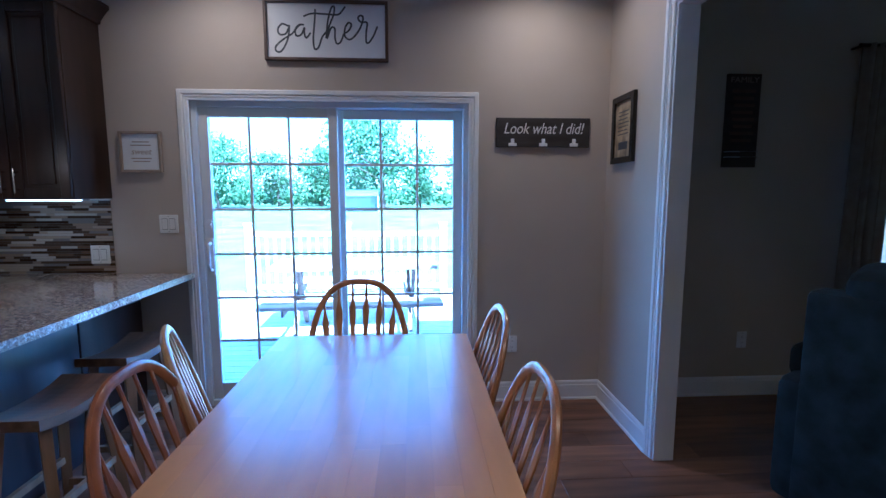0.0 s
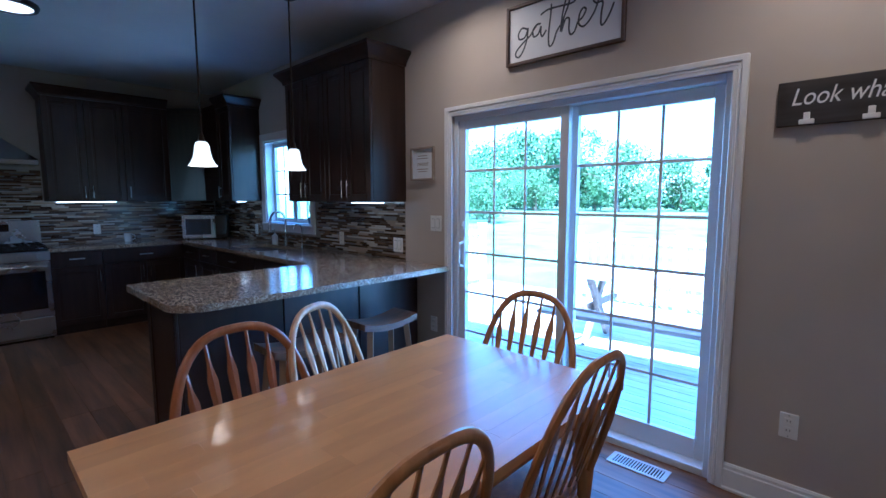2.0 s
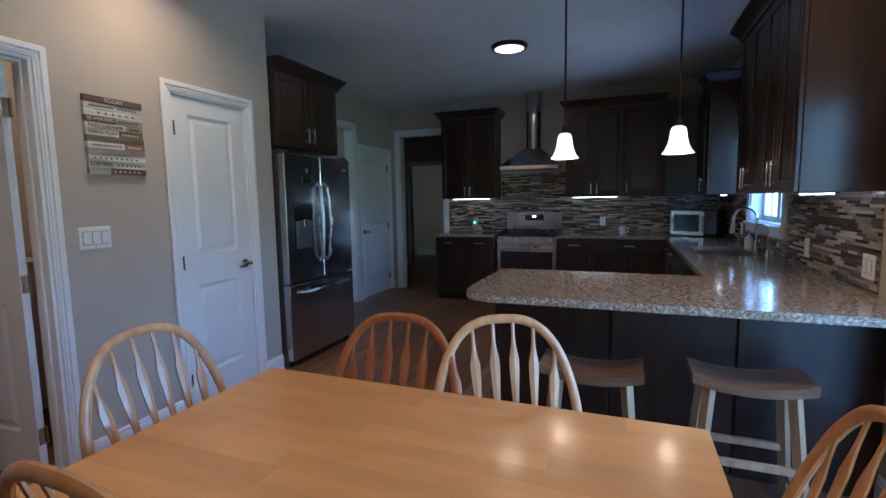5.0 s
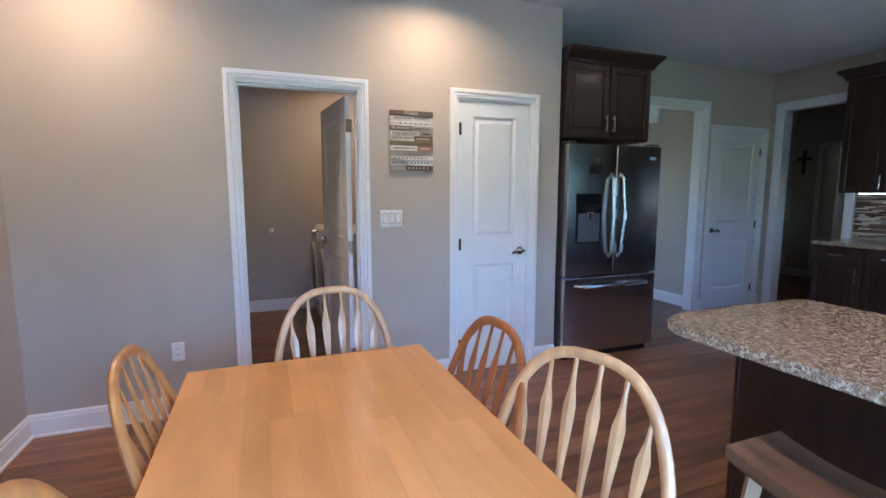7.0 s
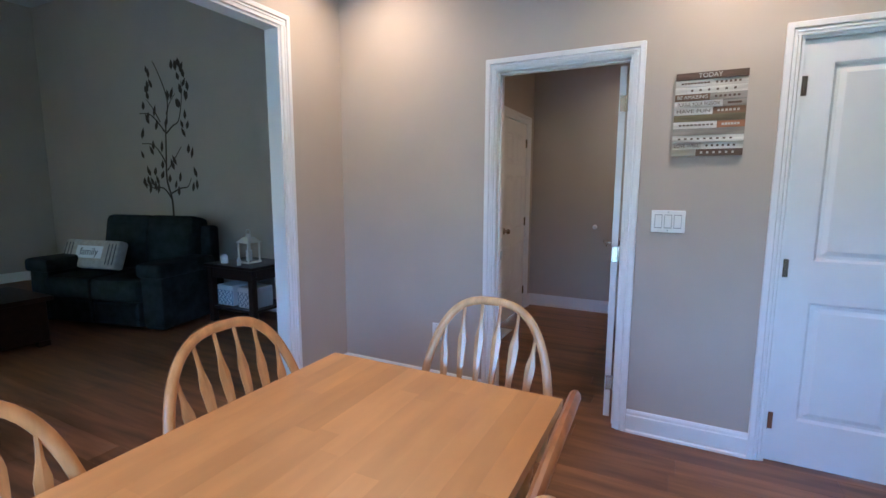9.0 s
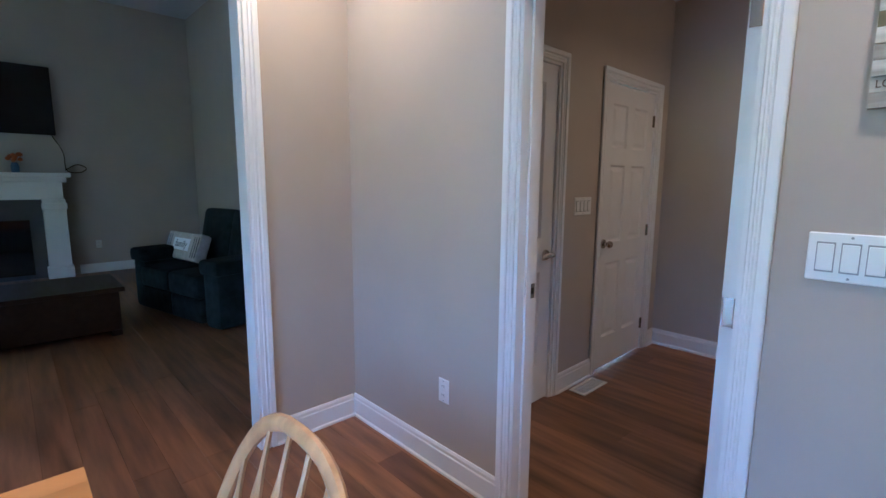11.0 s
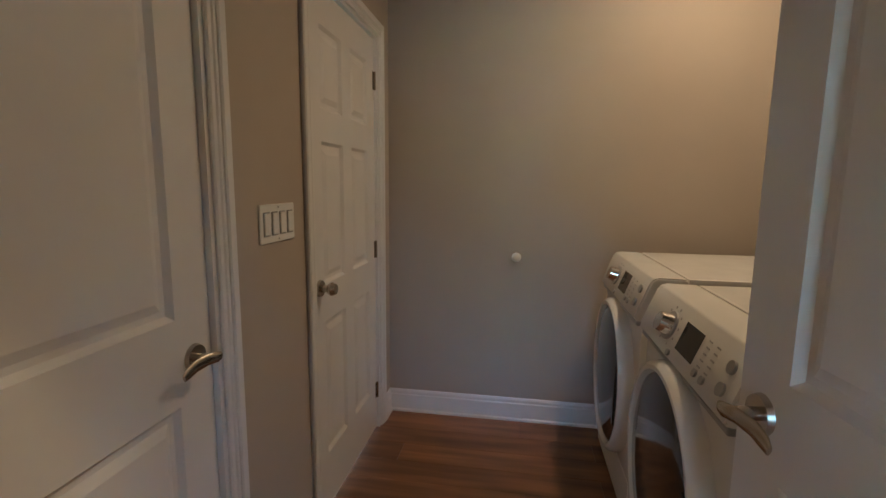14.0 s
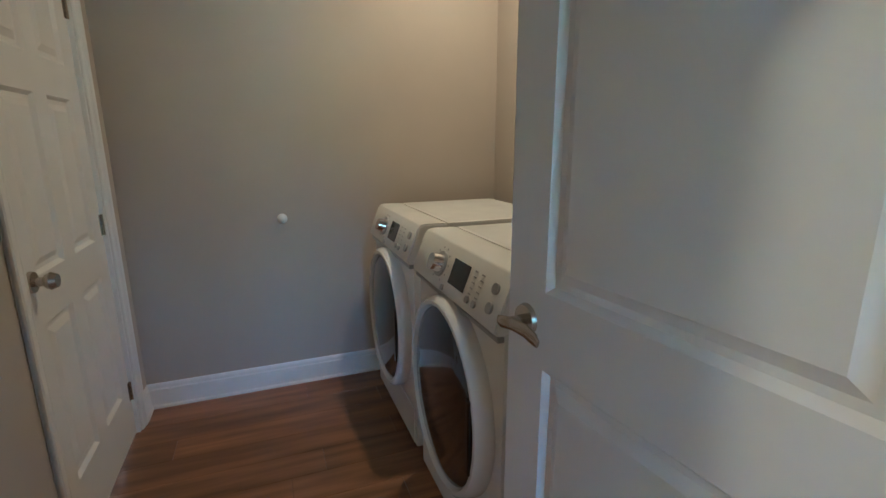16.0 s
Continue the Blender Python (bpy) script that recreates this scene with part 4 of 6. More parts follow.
for p, q in (((-2.26, 1.447), (-2.20, 1.452)), ((-1.85, 1.447), (-1.79, 1.452))):
    B("stile", ESP, r, (p[0], p[1], 0.02), (q[0], q[1], CT - 0.05))


def worktop(name, outline, label):
    bm = bmesh.new()
    slab(bm, outline, CT - 0.036, CT, 0.007)
    return tagged(part(name, bm, GRANITE, smooth=False), label, "worktop")


def rounded(pts, rads, n=8):
    out = []
    k = len(pts)
    for i, (p, rr) in enumerate(zip(pts, rads)):
        p = Vector(p)
        a, b = (Vector(pts[i - 1]) - p).normalized(), (Vector(pts[(i + 1) % k]) - p).normalized()
        if rr <= 0:
            out.append(tuple(p))
            continue
        s, e = p + a * rr, p + b * rr
        for j in range(n + 1):
            t = j / n
            out.append(tuple((1 - t) ** 2 * s + 2 * t * (1 - t) * p + t * t * e))
    return out


SX0, SX1, SY0, SY1 = -4.12, -3.38, 2.68, 3.08
wt = worktop("worktop", rounded([(-2.31, 1.355), (-1.43, 1.355), (-1.43, N - 0.002), (-2.31, N - 0.002)], [0.03, 0.16, 0, 0]), "speckled tan granite peninsula worktop with rounded corner")
FR = N - 0.645
wk = thing("worktop", (0, 0, 0), "speckled tan granite worktop around the sink corner", "worktop")
for o in ([(-2.312, FR), (-2.312, N - 0.002), (SX1, N - 0.002), (SX1, FR)], [(SX1, FR), (SX1, SY0), (SX0, SY0), (SX0, FR)], [(SX1, SY1), (SX1, N - 0.002), (SX0, N - 0.002), (SX0, SY1)],
          [(SX0, FR), (SX0, N - 0.002), (WX + 0.002, N - 0.002), (WX + 0.002, FR)], [(-5.175, 1.325), (-5.175, FR), (WX + 0.002, FR), (WX + 0.002, 1.325)]):
    bm = bmesh.new()
    slab(bm, o, CT - 0.036, CT)
    part("stone_piece", bm, GRANITE, wk)
worktop("worktop", [(-5.175, -0.32), (-5.175, 0.54), (WX + 0.002, 0.54), (WX + 0.002, -0.32)], "speckled granite worktop beside the range")
# sink
r = thing("kitchen_sink", (0, 0, 0), "stainless steel undermount kitchen sink", "sink")
bm = bmesh.new()
t = 0.004
for p, q in (((SX0 + t, SY0 + t, 0.70), (SX1 - t, SY1 - t, 0.705)), ((SX0 - 0.0, SY0, 0.70), (SX0 + t, SY1, 0.876)), ((SX1 - t, SY0, 0.70), (SX1, SY1, 0.876)), ((SX0 + t, SY0, 0.70), (SX1 - t, SY0 + t, 0.876)), ((SX0 + t, SY1 - t, 0.70), (SX1 - t, SY1, 0.876))):
    bx(bm, p, q)
part("basin", bm, STEEL, r)
C("drain", CHROME, r, (-3.75, 2.88, 0.705), (-3.75, 2.88, 0.709), 0.045, n=20)


def faucet():
    r = thing("faucet", (-3.75, 3.13, CT), "tall chrome gooseneck kitchen faucet", "faucet")
    bm = bmesh.new()
    cyl(bm, (0, 0, 0), (0, 0, 0.012), 0.03, n=20)
    cyl(bm, (0, 0, 0.012), (0, 0, 0.09), 0.021, 0.017, 18)
    pts = [(0, 0, 0.08), (0, 0, 0.26)] + [(0, -0.085 + 0.085 * math.cos(a), 0.26 + 0.10 * math.sin(a)) for a in [math.pi * k / 12 for k in range(1, 12)]] + [(0, -0.172, 0.24)]
    tube(bm, pts, 0.012, 12)
    part("spout", bm, CHROME, r, smooth=True)
    C("spray_head", CHROME, r, (0, -0.172, 0.25), (0, -0.178, 0.15), 0.015, 0.02, 16)
    bm = bmesh.new()
    tube(bm, [(0.015, 0, 0.065), (0.05, 0, 0.075), (0.075, 0, 0.10)], [0.010, 0.008, 0.006], 10)
    part("lever", bm, CHROME, r, smooth=True)
    r2 = thing("filter_tap", (-3.42, 3.13, CT), "small chrome filtered water tap", "faucet")
    bm = bmesh.new()
    cyl(bm, (0, 0, 0), (0, 0, 0.05), 0.016, 0.011, 14)
    tube(bm, [(0, 0, 0.04), (0, 0, 0.19)] + [(0, -0.045 + 0.045 * math.cos(a), 0.19 + 0.05 * math.sin(a)) for a in [math.pi * k / 8 for k in range(1, 9)]], 0.006, 10)
    part("spout", bm, CHROME, r2, smooth=True)
    r3 = thing("soap_dispenser", (-4.0, 3.13, CT), "white soap dispenser by the sink", "soap dispenser")
    bm = bmesh.new()
    lathe(bm, [(0, 0), (0.03, 0), (0.032, 0.09), (0.012, 0.11), (0.012, 0.12), (0, 0.12)], 18)
    part("bottle", bm, WPLAST, r3, smooth=True)
    bm = bmesh.new()
    tube(bm, [(0, 0, 0.12), (0, 0, 0.155), (0, -0.04, 0.15)], 0.006, 8)
    part("pump", bm, CHROME, r3, smooth=True)


faucet()


# range
def kitchen_range():
    r = thing("range", wpose(-5.18, 0.575), "stainless steel gas range with black oven window", "range")
    w = 0.765
    B("body", DSTEEL, r, (0, 0.03, 0.02), (w, 0.63, 0.90), 0.003)
    B("cooktop", BLACK, r, (0, 0.0, 0.895), (w, 0.58, 0.925), 0.004)
    for k in range(3):
        bm = bmesh.new()
        a, b = 0.02 + k * 0.243, 0.02 + k * 0.243 + 0.238
        for yy in (0.06, 0.30, 0.54):
            bx(bm, (a, yy - 0.006, 0.925), (b, yy + 0.006, 0.952))
        for xx in (a + 0.006, (a + b) / 2, b - 0.006):
            bx(bm, (xx - 0.006, 0.055, 0.93), (xx + 0.006, 0.545, 0.951))
        part("grate", bm, BLACK, r)
    bm = bmesh.new()
    bx(bm, (0, 0.56, 0.90), (w, 0.632, 1.19), 0.006)
    bg = part("back_guard", bm, STEEL, r)
    B("display", BGLASS, bg, (w / 2 - 0.13, 0.552, 1.075), (w / 2 + 0.13, 0.5595, 1.15), 0.002)
    B("digits", LEDB, bg, (w / 2 - 0.02, 0.549, 1.118), (w / 2 + 0.02, 0.5515, 1.134))
    B("control_panel", STEEL, r, (0, -0.012, 0.80), (w, 0.03, 0.893), 0.006)
    for k in range(5):
        x = 0.09 + k * (w - 0.18) / 4
        kn = C("knob", STEEL, r, (x, -0.012, 0.846), (x, -0.045, 0.846), 0.024, 0.02, 20)
    dr = B("oven_door", STEEL, r, (0.005, -0.015, 0.24), (w - 0.005, 0.03, 0.79), 0.006)
    B("oven_window", BGLASS, dr, (0.05, -0.018, 0.32), (w - 0.05, -0.0155, 0.70), 0.002)
    bm = bmesh.new()
    cyl(bm, (0.04, -0.06, 0.75), (w - 0.04, -0.06, 0.75), 0.013, n=14)
    for x in (0.07, w - 0.07):
        cyl(bm, (x, -0.015, 0.75), (x, -0.06, 0.75), 0.009, n=10)
    part("handle", bm, STEEL, dr, smooth=True)
    B("drawer", STEEL, r, (0.005, -0.012, 0.055), (w - 0.005, 0.03, 0.232), 0.006)
    B("plinth", BLACK, r, (0.02, 0.04, 0.0), (w - 0.02, 0.6, 0.03))


LEDB = glow("lit blue digits", (0.7, 0.85, 1.0), 2.0)
kitchen_range()


HOODM = mat("polished hood steel", (0.58, 0.58, 0.59), 0.16, metal=1, var=0.04, scale=6, stretch=(14, 14, 0.5))


def hood():
    r = thing("range_hood", (WX, 0.955, 0.03), "stainless steel chimney range hood", "range hood")
    bm = bmesh.new()
    bx(bm, (0.003, -0.38, 1.72), (0.50, 0.38, 1.77), 0.002)
    lo = [(0.003, -0.38), (0.50, -0.38), (0.50, 0.38), (0.003, 0.38)]
    hi = [(0.003, -0.115), (0.24, -0.115), (0.24, 0.115), (0.003, 0.115)]
    a = [bm.verts.new((x, y, 1.7705)) for x, y in lo]
    b = [bm.verts.new((x, y, 2.00)) for x, y in hi]
    for k in range(4):
        bm.faces.new((a[k], a[(k + 1) % 4], b[(k + 1) % 4], b[k]))
    bm.faces.new(b)
    part("canopy", bm, HOODM, r)
    C("chimney", HOODM, r, (0.125, 0, 1.998), (0.125, 0, H - 0.032), 0.105, n=40)
    for k in range(4):
        C("button", CHROME, r, (0.499, 0.05 + 0.03 * k, 1.745), (0.505, 0.05 + 0.03 * k, 1.745), 0.008, n=12)
    for y in (-0.22, 0.22):
        C("lamp", DGREY, r, (0.40, y, 1.717), (0.40, y, 1.72), 0.03, n=16)


hood()


def fridge():
    x0 = -2.30
    r = thing("refrigerator", Matrix.Translation((x0, -0.40, 0)) @ pose(0, 0, 0, 0, 0, 180), "dark stainless french-door refrigerator with water dispenser", "refrigerator")
    w, h = 0.94, 1.775
    B("body", DGREY, r, (0.005, 0.07, 0.02), (w - 0.005, 0.74, h - 0.015), 0.004)
    B("plinth", BLACK, r, (0.03, 0.05, 0.0), (w - 0.03, 0.7, 0.06))
    zs = 0.70
    doors = []
    for a, b in ((0.0, w / 2 - 0.003), (w / 2 + 0.003, w)):
        bm = bmesh.new()
        bx(bm, (a, 0.0, zs + 0.006), (b, 0.07, h), 0.016, 3)
        doors.append(part("door", bm, DSTEEL, r, smooth=True))
    bm = bmesh.new()
    bx(bm, (0.0, 0.0, 0.06), (w, 0.07, zs - 0.006), 0.016, 3)
    fz = part("freezer_drawer", bm, DSTEEL, r, smooth=True)
    for d, x in ((doors[0], w / 2 - 0.045), (doors[1], w / 2 + 0.045)):
        bm = bmesh.new()
        s = -1 if x < w / 2 else 1
        tube(bm, [(x, 0.004, 0.86), (x + s * 0.004, -0.035, 0.90), (x + s * 0.012, -0.058, 1.2), (x + s * 0.004, -0.035, 1.50), (x, 0.004, 1.54)], 0.014, 12)
        part("handle", bm, STEEL, d, "curved steel door handle", True)
    bm = bmesh.new()
    tube(bm, [(0.10, 0.004, 0.625), (0.13, -0.035, 0.625), (w / 2, -0.06, 0.625), (w - 0.13, -0.035, 0.625), (w - 0.10, 0.004, 0.625)], 0.014, 12)
    part("handle", bm, STEEL, fz, "curved steel drawer handle", True)
    B("dispenser", BGLASS, doors[0], (0.085, -0.003, 0.98), (0.335, 0.001, 1.38), 0.004)
    B("dispenser_niche", DGREY, doors[0], (0.105, -0.006, 0.99), (0.315, -0.0032, 1.22), 0.002)
    B("spout", CHROME, doors[0], (0.18, -0.03, 1.17), (0.24, -0.0062, 1.23), 0.004)
    B("badge", STEEL, doors[1], (w - 0.12, -0.003, 1.66), (w - 0.06, 0.001, 1.685))
    for x in (0.05, w - 0.05):
        B("hinge_cover", DGREY, r, (x - 0.04, 0.02, h + 0.0005), (x + 0.04, 0.12, h + 0.02), 0.006)
    B("magnet", BLACK, doors[0], (0.20, -0.012, 1.54), (0.32, -0.0005, 1.60), 0.004)
    B("magnet_clip", DGREY, doors[0], (0.25, -0.014, 1.62), (0.29, -0.0005, 1.66), 0.008)


fridge()
r = thing("fridge_cabinet", Matrix.Translation((-2.285, -0.47, 0)) @ pose(0, 0, 0, 0, 0, 180), "espresso cabinet above the refrigerator", "cabinet", "wall cabinets")
B("body", ESP, r, (0.0, 0.001, 1.815), (0.86, 0.60, 2.42), 0.002)
for k in range(2):
    d = front_panel(r, "cabinet_door", 0.01 + k * 0.425, 0.425 + k * 0.425, 1.83, 2.40)
    bar_pull(d, (0.39 if k == 0 else 0.465, -0.02, 1.94), "z")
crown(Matrix.Translation((-2.285, -0.47, 0)) @ pose(0, 0, 0, 0, 0, 180), 0.86, 2.42, 0.60, False, True)
# microwave
r = thing("microwave", Matrix.Translation((-5.36, 2.62, CT)) @ pose(0, 0, 0, 0, 0, 62), "stainless countertop microwave oven", "microwave")
B("body", DGREY, r, (0, 0.012, 0.012), (0.50, 0.36, 0.29), 0.006)
B("door", STEEL, r, (0.0, 0.0, 0.012), (0.37, 0.012, 0.29), 0.004)
B("window", BGLASS, r, (0.04, -0.002, 0.055), (0.32, -0.0002, 0.25), 0.002)
B("control_panel", BGLASS, r, (0.372, 0.0, 0.012), (0.50, 0.012, 0.29), 0.003)
bm = bmesh.new()
cyl(bm, (0.352, -0.03, 0.05), (0.352, -0.03, 0.25), 0.008, n=10)
for z in (0.07, 0.23):
    cyl(bm, (0.352, 0, z), (0.352, -0.03, z), 0.006, n=8)
part("handle", bm, STEEL, r, smooth=True)
for x in (0.05, 0.45):
    for y in (0.06, 0.3):
        C("foot", BLACK, r, (x, y, 0), (x, y, 0.0125), 0.015, n=10)

# ---- laundry machines ----
GREYP = mat("grey plastic", (0.30, 0.30, 0.30), 0.4, var=0.04)


def machine(name, y0, label):
    r = thing(name, wpose(-0.585, y0), label, name, "laundry pair")
    w, d, h = 0.685, 0.70, 1.02
    bm = bmesh.new()
    bx(bm, (0, 0.012, 0.02), (w, d, h - 0.16), 0.012, 2)
    part("cabinet", bm, WENAM, r, smooth=True)
    # console with a sloped front, and the lid behind it
    bm = bmesh.new()
    prof = [(0.012, h - 0.165), (-0.014, h - 0.16), (-0.016, h - 0.145), (0.035, h - 0.012), (0.055, h), (0.16, h - 0.002), (0.16, h - 0.165)]
    a = [bm.verts.new((0.0, y, z)) for y, z in prof]
    b = [bm.verts.new((w, y, z)) for y, z in prof]
    k = len(prof)
    for i in range(k):
        bm.faces.new((a[i], a[(i + 1) % k], b[(i + 1) % k], b[i]))
    bm.faces.new(a)
    bm.faces.new(b)
    bmesh.ops.bevel(bm, geom=bm.edges[:], offset=0.006, segments=2, affect="EDGES")
    con = part("control_console", bm, WENAM, r, smooth=True)
    B("lid", WENAM, r, (0.001, 0.162, h - 0.16), (w - 0.001, d, h - 0.001), 0.012, seg=2)
    B("seam", GREYP, r, (0.004, -0.006, h - 0.182), (w - 0.004, 0.02, h - 0.166), 0.003)

    def onp(u, v):
        """A place on the sloped console: u along, v up from 0 to 1."""
        return Vector((u, -0.016 + 0.051 * v, h - 0.145 + 0.133 * v))
    nrm = Vector((0, -0.133, 0.051)).normalized()

    def plate(nm, u0, u1, v0, v1, t, material):
        bm = bmesh.new()
        cs = [onp(u0, v0), onp(u1, v0), onp(u1, v1), onp(u0, v1)]
        lo, hi = [bm.verts.new(c + nrm * 0.0004) for c in cs], [bm.verts.new(c + nrm * t) for c in cs]
        bm.faces.new(hi)
        bm.faces.new(lo)
        for i in range(4):
            bm.faces.new((lo[i], lo[(i + 1) % 4], hi[(i + 1) % 4], hi[i]))
        part(nm, bm, material, con)
    plate("display", 0.335, 0.455, 0.22, 0.80, 0.002, BGLASS)
    for i in range(2):
        for j in range(5):
            plate("indicator", 0.485 + i * 0.045, 0.503 + i * 0.045, 0.28 + j * 0.12, 0.31 + j * 0.12, 0.0015, GREYP)
        p = onp(0.494 + i * 0.045, 0.17)
        C("button", GREYP, con, p, p + nrm * 0.006, 0.011, n=14)
        p = onp(0.625, 0.3 + 0.38 * i)
        C("button", GREYP, con, p, p + nrm * 0.007, 0.016, n=16)
    p = onp(0.24, 0.5)
    C("dial_ring", GREYP, con, p, p + nrm * 0.006, 0.045, 0.043, 28)
    C("dial", CHROME, con, p + nrm * 0.005, p + nrm * 0.04, 0.034, 0.028, 28)
    for k in range(10):
        a = math.radians(-60 + k * 33)
        q = onp(0.24 + 0.06 * math.cos(a), 0.5 + 0.40 * math.sin(a))
        C("mark", GREYP, con, q, q + nrm * 0.001, 0.004, n=8)
    p = onp(0.31, 0.05)
    C("button", GREYP, con, p, p + nrm * 0.006, 0.010, n=12)
    # round door
    cx, cz = w / 2, 0.52

    def ring(prof, n=56, ez=1.10):
        bm = bmesh.new()
        rr = [[bm.verts.new((cx + q * math.cos(2 * math.pi * k / n), y, cz + q * ez * math.sin(2 * math.pi * k / n))) for k in range(n)] for q, y in prof]
        for a, b in zip(rr, rr[1:]):
            for k in range(n):
                bm.faces.new((a[k], a[(k + 1) % n], b[(k + 1) % n], b[k]))
        return bm, rr
    bm, _ = ring([(0.305, 0.012), (0.305, -0.014), (0.300, -0.034), (0.290, -0.044), (0.278, -0.044), (0.270, -0.034), (0.266, 0.0)])
    dr = part("door_ring", bm, WENAM, r, "white glossy door ring", smooth=True)
    bm, rr = ring([(0.269, -0.030), (0.24, -0.040), (0.13, -0.050), (0.04, -0.055)])
    bm.faces.new(rr[-1])
    part("door_glass", bm, BGLASS, dr, "dark tinted door glass", smooth=True)
    B("door_grip", BLACK, dr, (cx + 0.235, -0.052, cz - 0.12), (cx + 0.262, -0.036, cz + 0.12), 0.004)
    B("kick_panel", WENAM, r, (0.02, 0.008, 0.03), (w - 0.02, 0.0125, 0.20), 0.002)
    for x in (0.06, w - 0.06):
        for y in (0.08, d - 0.08):
            C("foot", BLACK, r, (x, y, 0), (x, y, 0.022), 0.02, n=12)


machine("dryer", -2.935, "white front-loading dryer with dark round door")
machine("washer", -2.17, "white front-loading washing machine with dark round door")
r = thing("washer_outlet_box", (-1.38, -2.56, 1.04), "white recessed washer outlet box with hoses", "outlet box")
for p, q in (((0.002, -0.19, 0.0), (0.014, 0.19, 0.03)), ((0.002, -0.19, 0.20), (0.014, 0.19, 0.23)), ((0.002, -0.19, 0.03), (0.014, -0.16, 0.20)), ((0.002, 0.16, 0.03), (0.014, 0.19, 0.20))):
    B("rim", WPLAST, r, p, q, 0.003)
B("back", WPLAST, r, (0.001, -0.16, 0.03), (0.004, 0.16, 0.20))
for k, (y, mt) in enumerate(((-0.09, NICKEL), (-0.03, CHROME))):
    C("valve", mt, r, (0.006, y, 0.06), (0.05, y, 0.06), 0.012, n=12)
    bm = bmesh.new()
    tube(bm, [(0.045, y, 0.06), (0.06, y - 0.02, 0.02), (0.05, y - 0.06, -0.06), (0.045, y - 0.06, -0.2)], 0.011, 10)
    part("hose", bm, DGREY, r, smooth=True)
B("valve_handle", mat("blue plastic", (0.03, 0.15, 0.5), 0.4), r, (0.03, -0.13, 0.066), (0.05, -0.08, 0.082), 0.003)
r = thing("door_stop", (-0.137, -3.08, 0.95), "small white round wall door stop", "door stop")
bm = bmesh.new()
bmesh.ops.create_uvsphere(bm, u_segments=20, v_segments=12, radius=0.026)
bmesh.ops.transform(bm, matrix=Matrix.Translation((0, 0.012, 0)) @ Matrix.Diagonal((1, 0.7, 1, 1)), verts=bm.verts[:])
part("dome", bm, WPLAST, r, smooth=True)

# ---- switches, sockets, registers ----


def plate(m, gangs, kind, label, w=None):
    """A wall plate in the plane y = 0 that looks towards -y, its middle at the origin of m."""
    r = thing("light_switch" if kind == "switch" else "wall_socket", m, label, "switch" if kind == "switch" else "socket", "wall plates")
    w = w or (0.07 + 0.046 * (gangs - 1))
    B("plate", WPLAST, r, (-w / 2, -0.007, -0.058), (w / 2, -0.0005, 0.058), 0.003)
    for k in range(gangs):
        x = (k - (gangs - 1) / 2) * 0.046
        if kind == "switch":
            # Grey plate wider than the rocker draws the shaded gap round it.
            B("rocker_gap_shade", GREYP, r, (x - 0.018, -0.0085, -0.036), (x + 0.018, -0.0072, 0.036), 0.001)
            B("rocker", WPLAST, r, (x - 0.0155, -0.012, -0.032), (x + 0.0155, -0.0087, 0.032), 0.0025)
        else:
            for s in (-1, 1):
                o = B("receptacle", WPLAST, r, (x - 0.016, -0.010, s * 0.021 - 0.015), (x + 0.016, -0.0072, s * 0.021 + 0.015), 0.004)
                # Raised dark blades stand for the shade inside the slots.
                for sx in (-0.006, 0.006):
                    B("slot_shade", DGREY, o, (x + sx - 0.0012, -0.0106, s * 0.021 - 0.003), (x + sx + 0.0012, -0.0101, s * 0.021 + 0.007))
    for s in (-1, 1):
        C("screw", GREYP, r, (0, -0.007, s * 0.048), (0, -0.0078, s * 0.048), 0.003, n=10)
    return r


SOUTHP = pose(0, 0, 0, 0, 0, 180)


def south(x, z):
    return Matrix.Translation((x, S, z)) @ SOUTHP


plate(south(-0.895, 1.208), 3, "switch", "white three-gang rocker switch beside the laundry doorway")
plate(south(0.47, 0.412), 1, "socket", "white duplex socket low on the wall")
plate(pose(0.628, N, 0.40), 1, "socket", "white duplex socket low on the wall")
plate(pose(-1.575, N, 1.225), 2, "switch", "white two-gang switch beside the patio door")
plate(pose(-2.0, N - 0.0095, 1.035), 2, "switch", "white two-gang switch on the mosaic")
plate(pose(-2.80, N - 0.0095, 1.045), 1, "socket", "white socket on the mosaic")
plate(pose(-4.56, N - 0.0095, 1.05), 1, "socket", "white socket on the mosaic")
plate(pose(-1.60, N, 0.45), 1, "socket", "white socket under the counter overhang")
plate(pose(WX + 0.0095, 1.85, 1.06, 0, 0, 90), 1, "socket", "white socket on the mosaic by the range")
sk = plate(pose(WX + 0.0095, 0.09, 1.06, 0, 0, 90), 1, "socket", "white socket with a plugged-in night light")
B("night_light", GREYP, sk, (-0.03, -0.04, -0.03), (0.03, -0.0125, 0.05), 0.008)
B("glow_strip", glow("lit green", (0.2, 1.0, 0.4), 1.5), sk, (-0.01, -0.042, -0.02), (0.01, -0.0402, -0.012))
plate(Matrix.Translation((0.585, -1.829, 1.224)) @ pose(0, 0, 0, 0, 0, -90), 4, "switch", "white four-gang switch plate between the laundry doors", 0.205)
plate(pose(2.255, N, 0.40), 1, "socket", "white socket on the living room wall")
plate(Matrix.Translation((2.61, -1.45, 0.40)) @ SOUTHP, 1, "socket", "white socket behind the end table")
plate(Matrix.Translation((7.54, -0.05, 0.42)) @ pose(0, 0, 0, 0, 0, -90), 1, "socket", "white socket beside the fireplace")


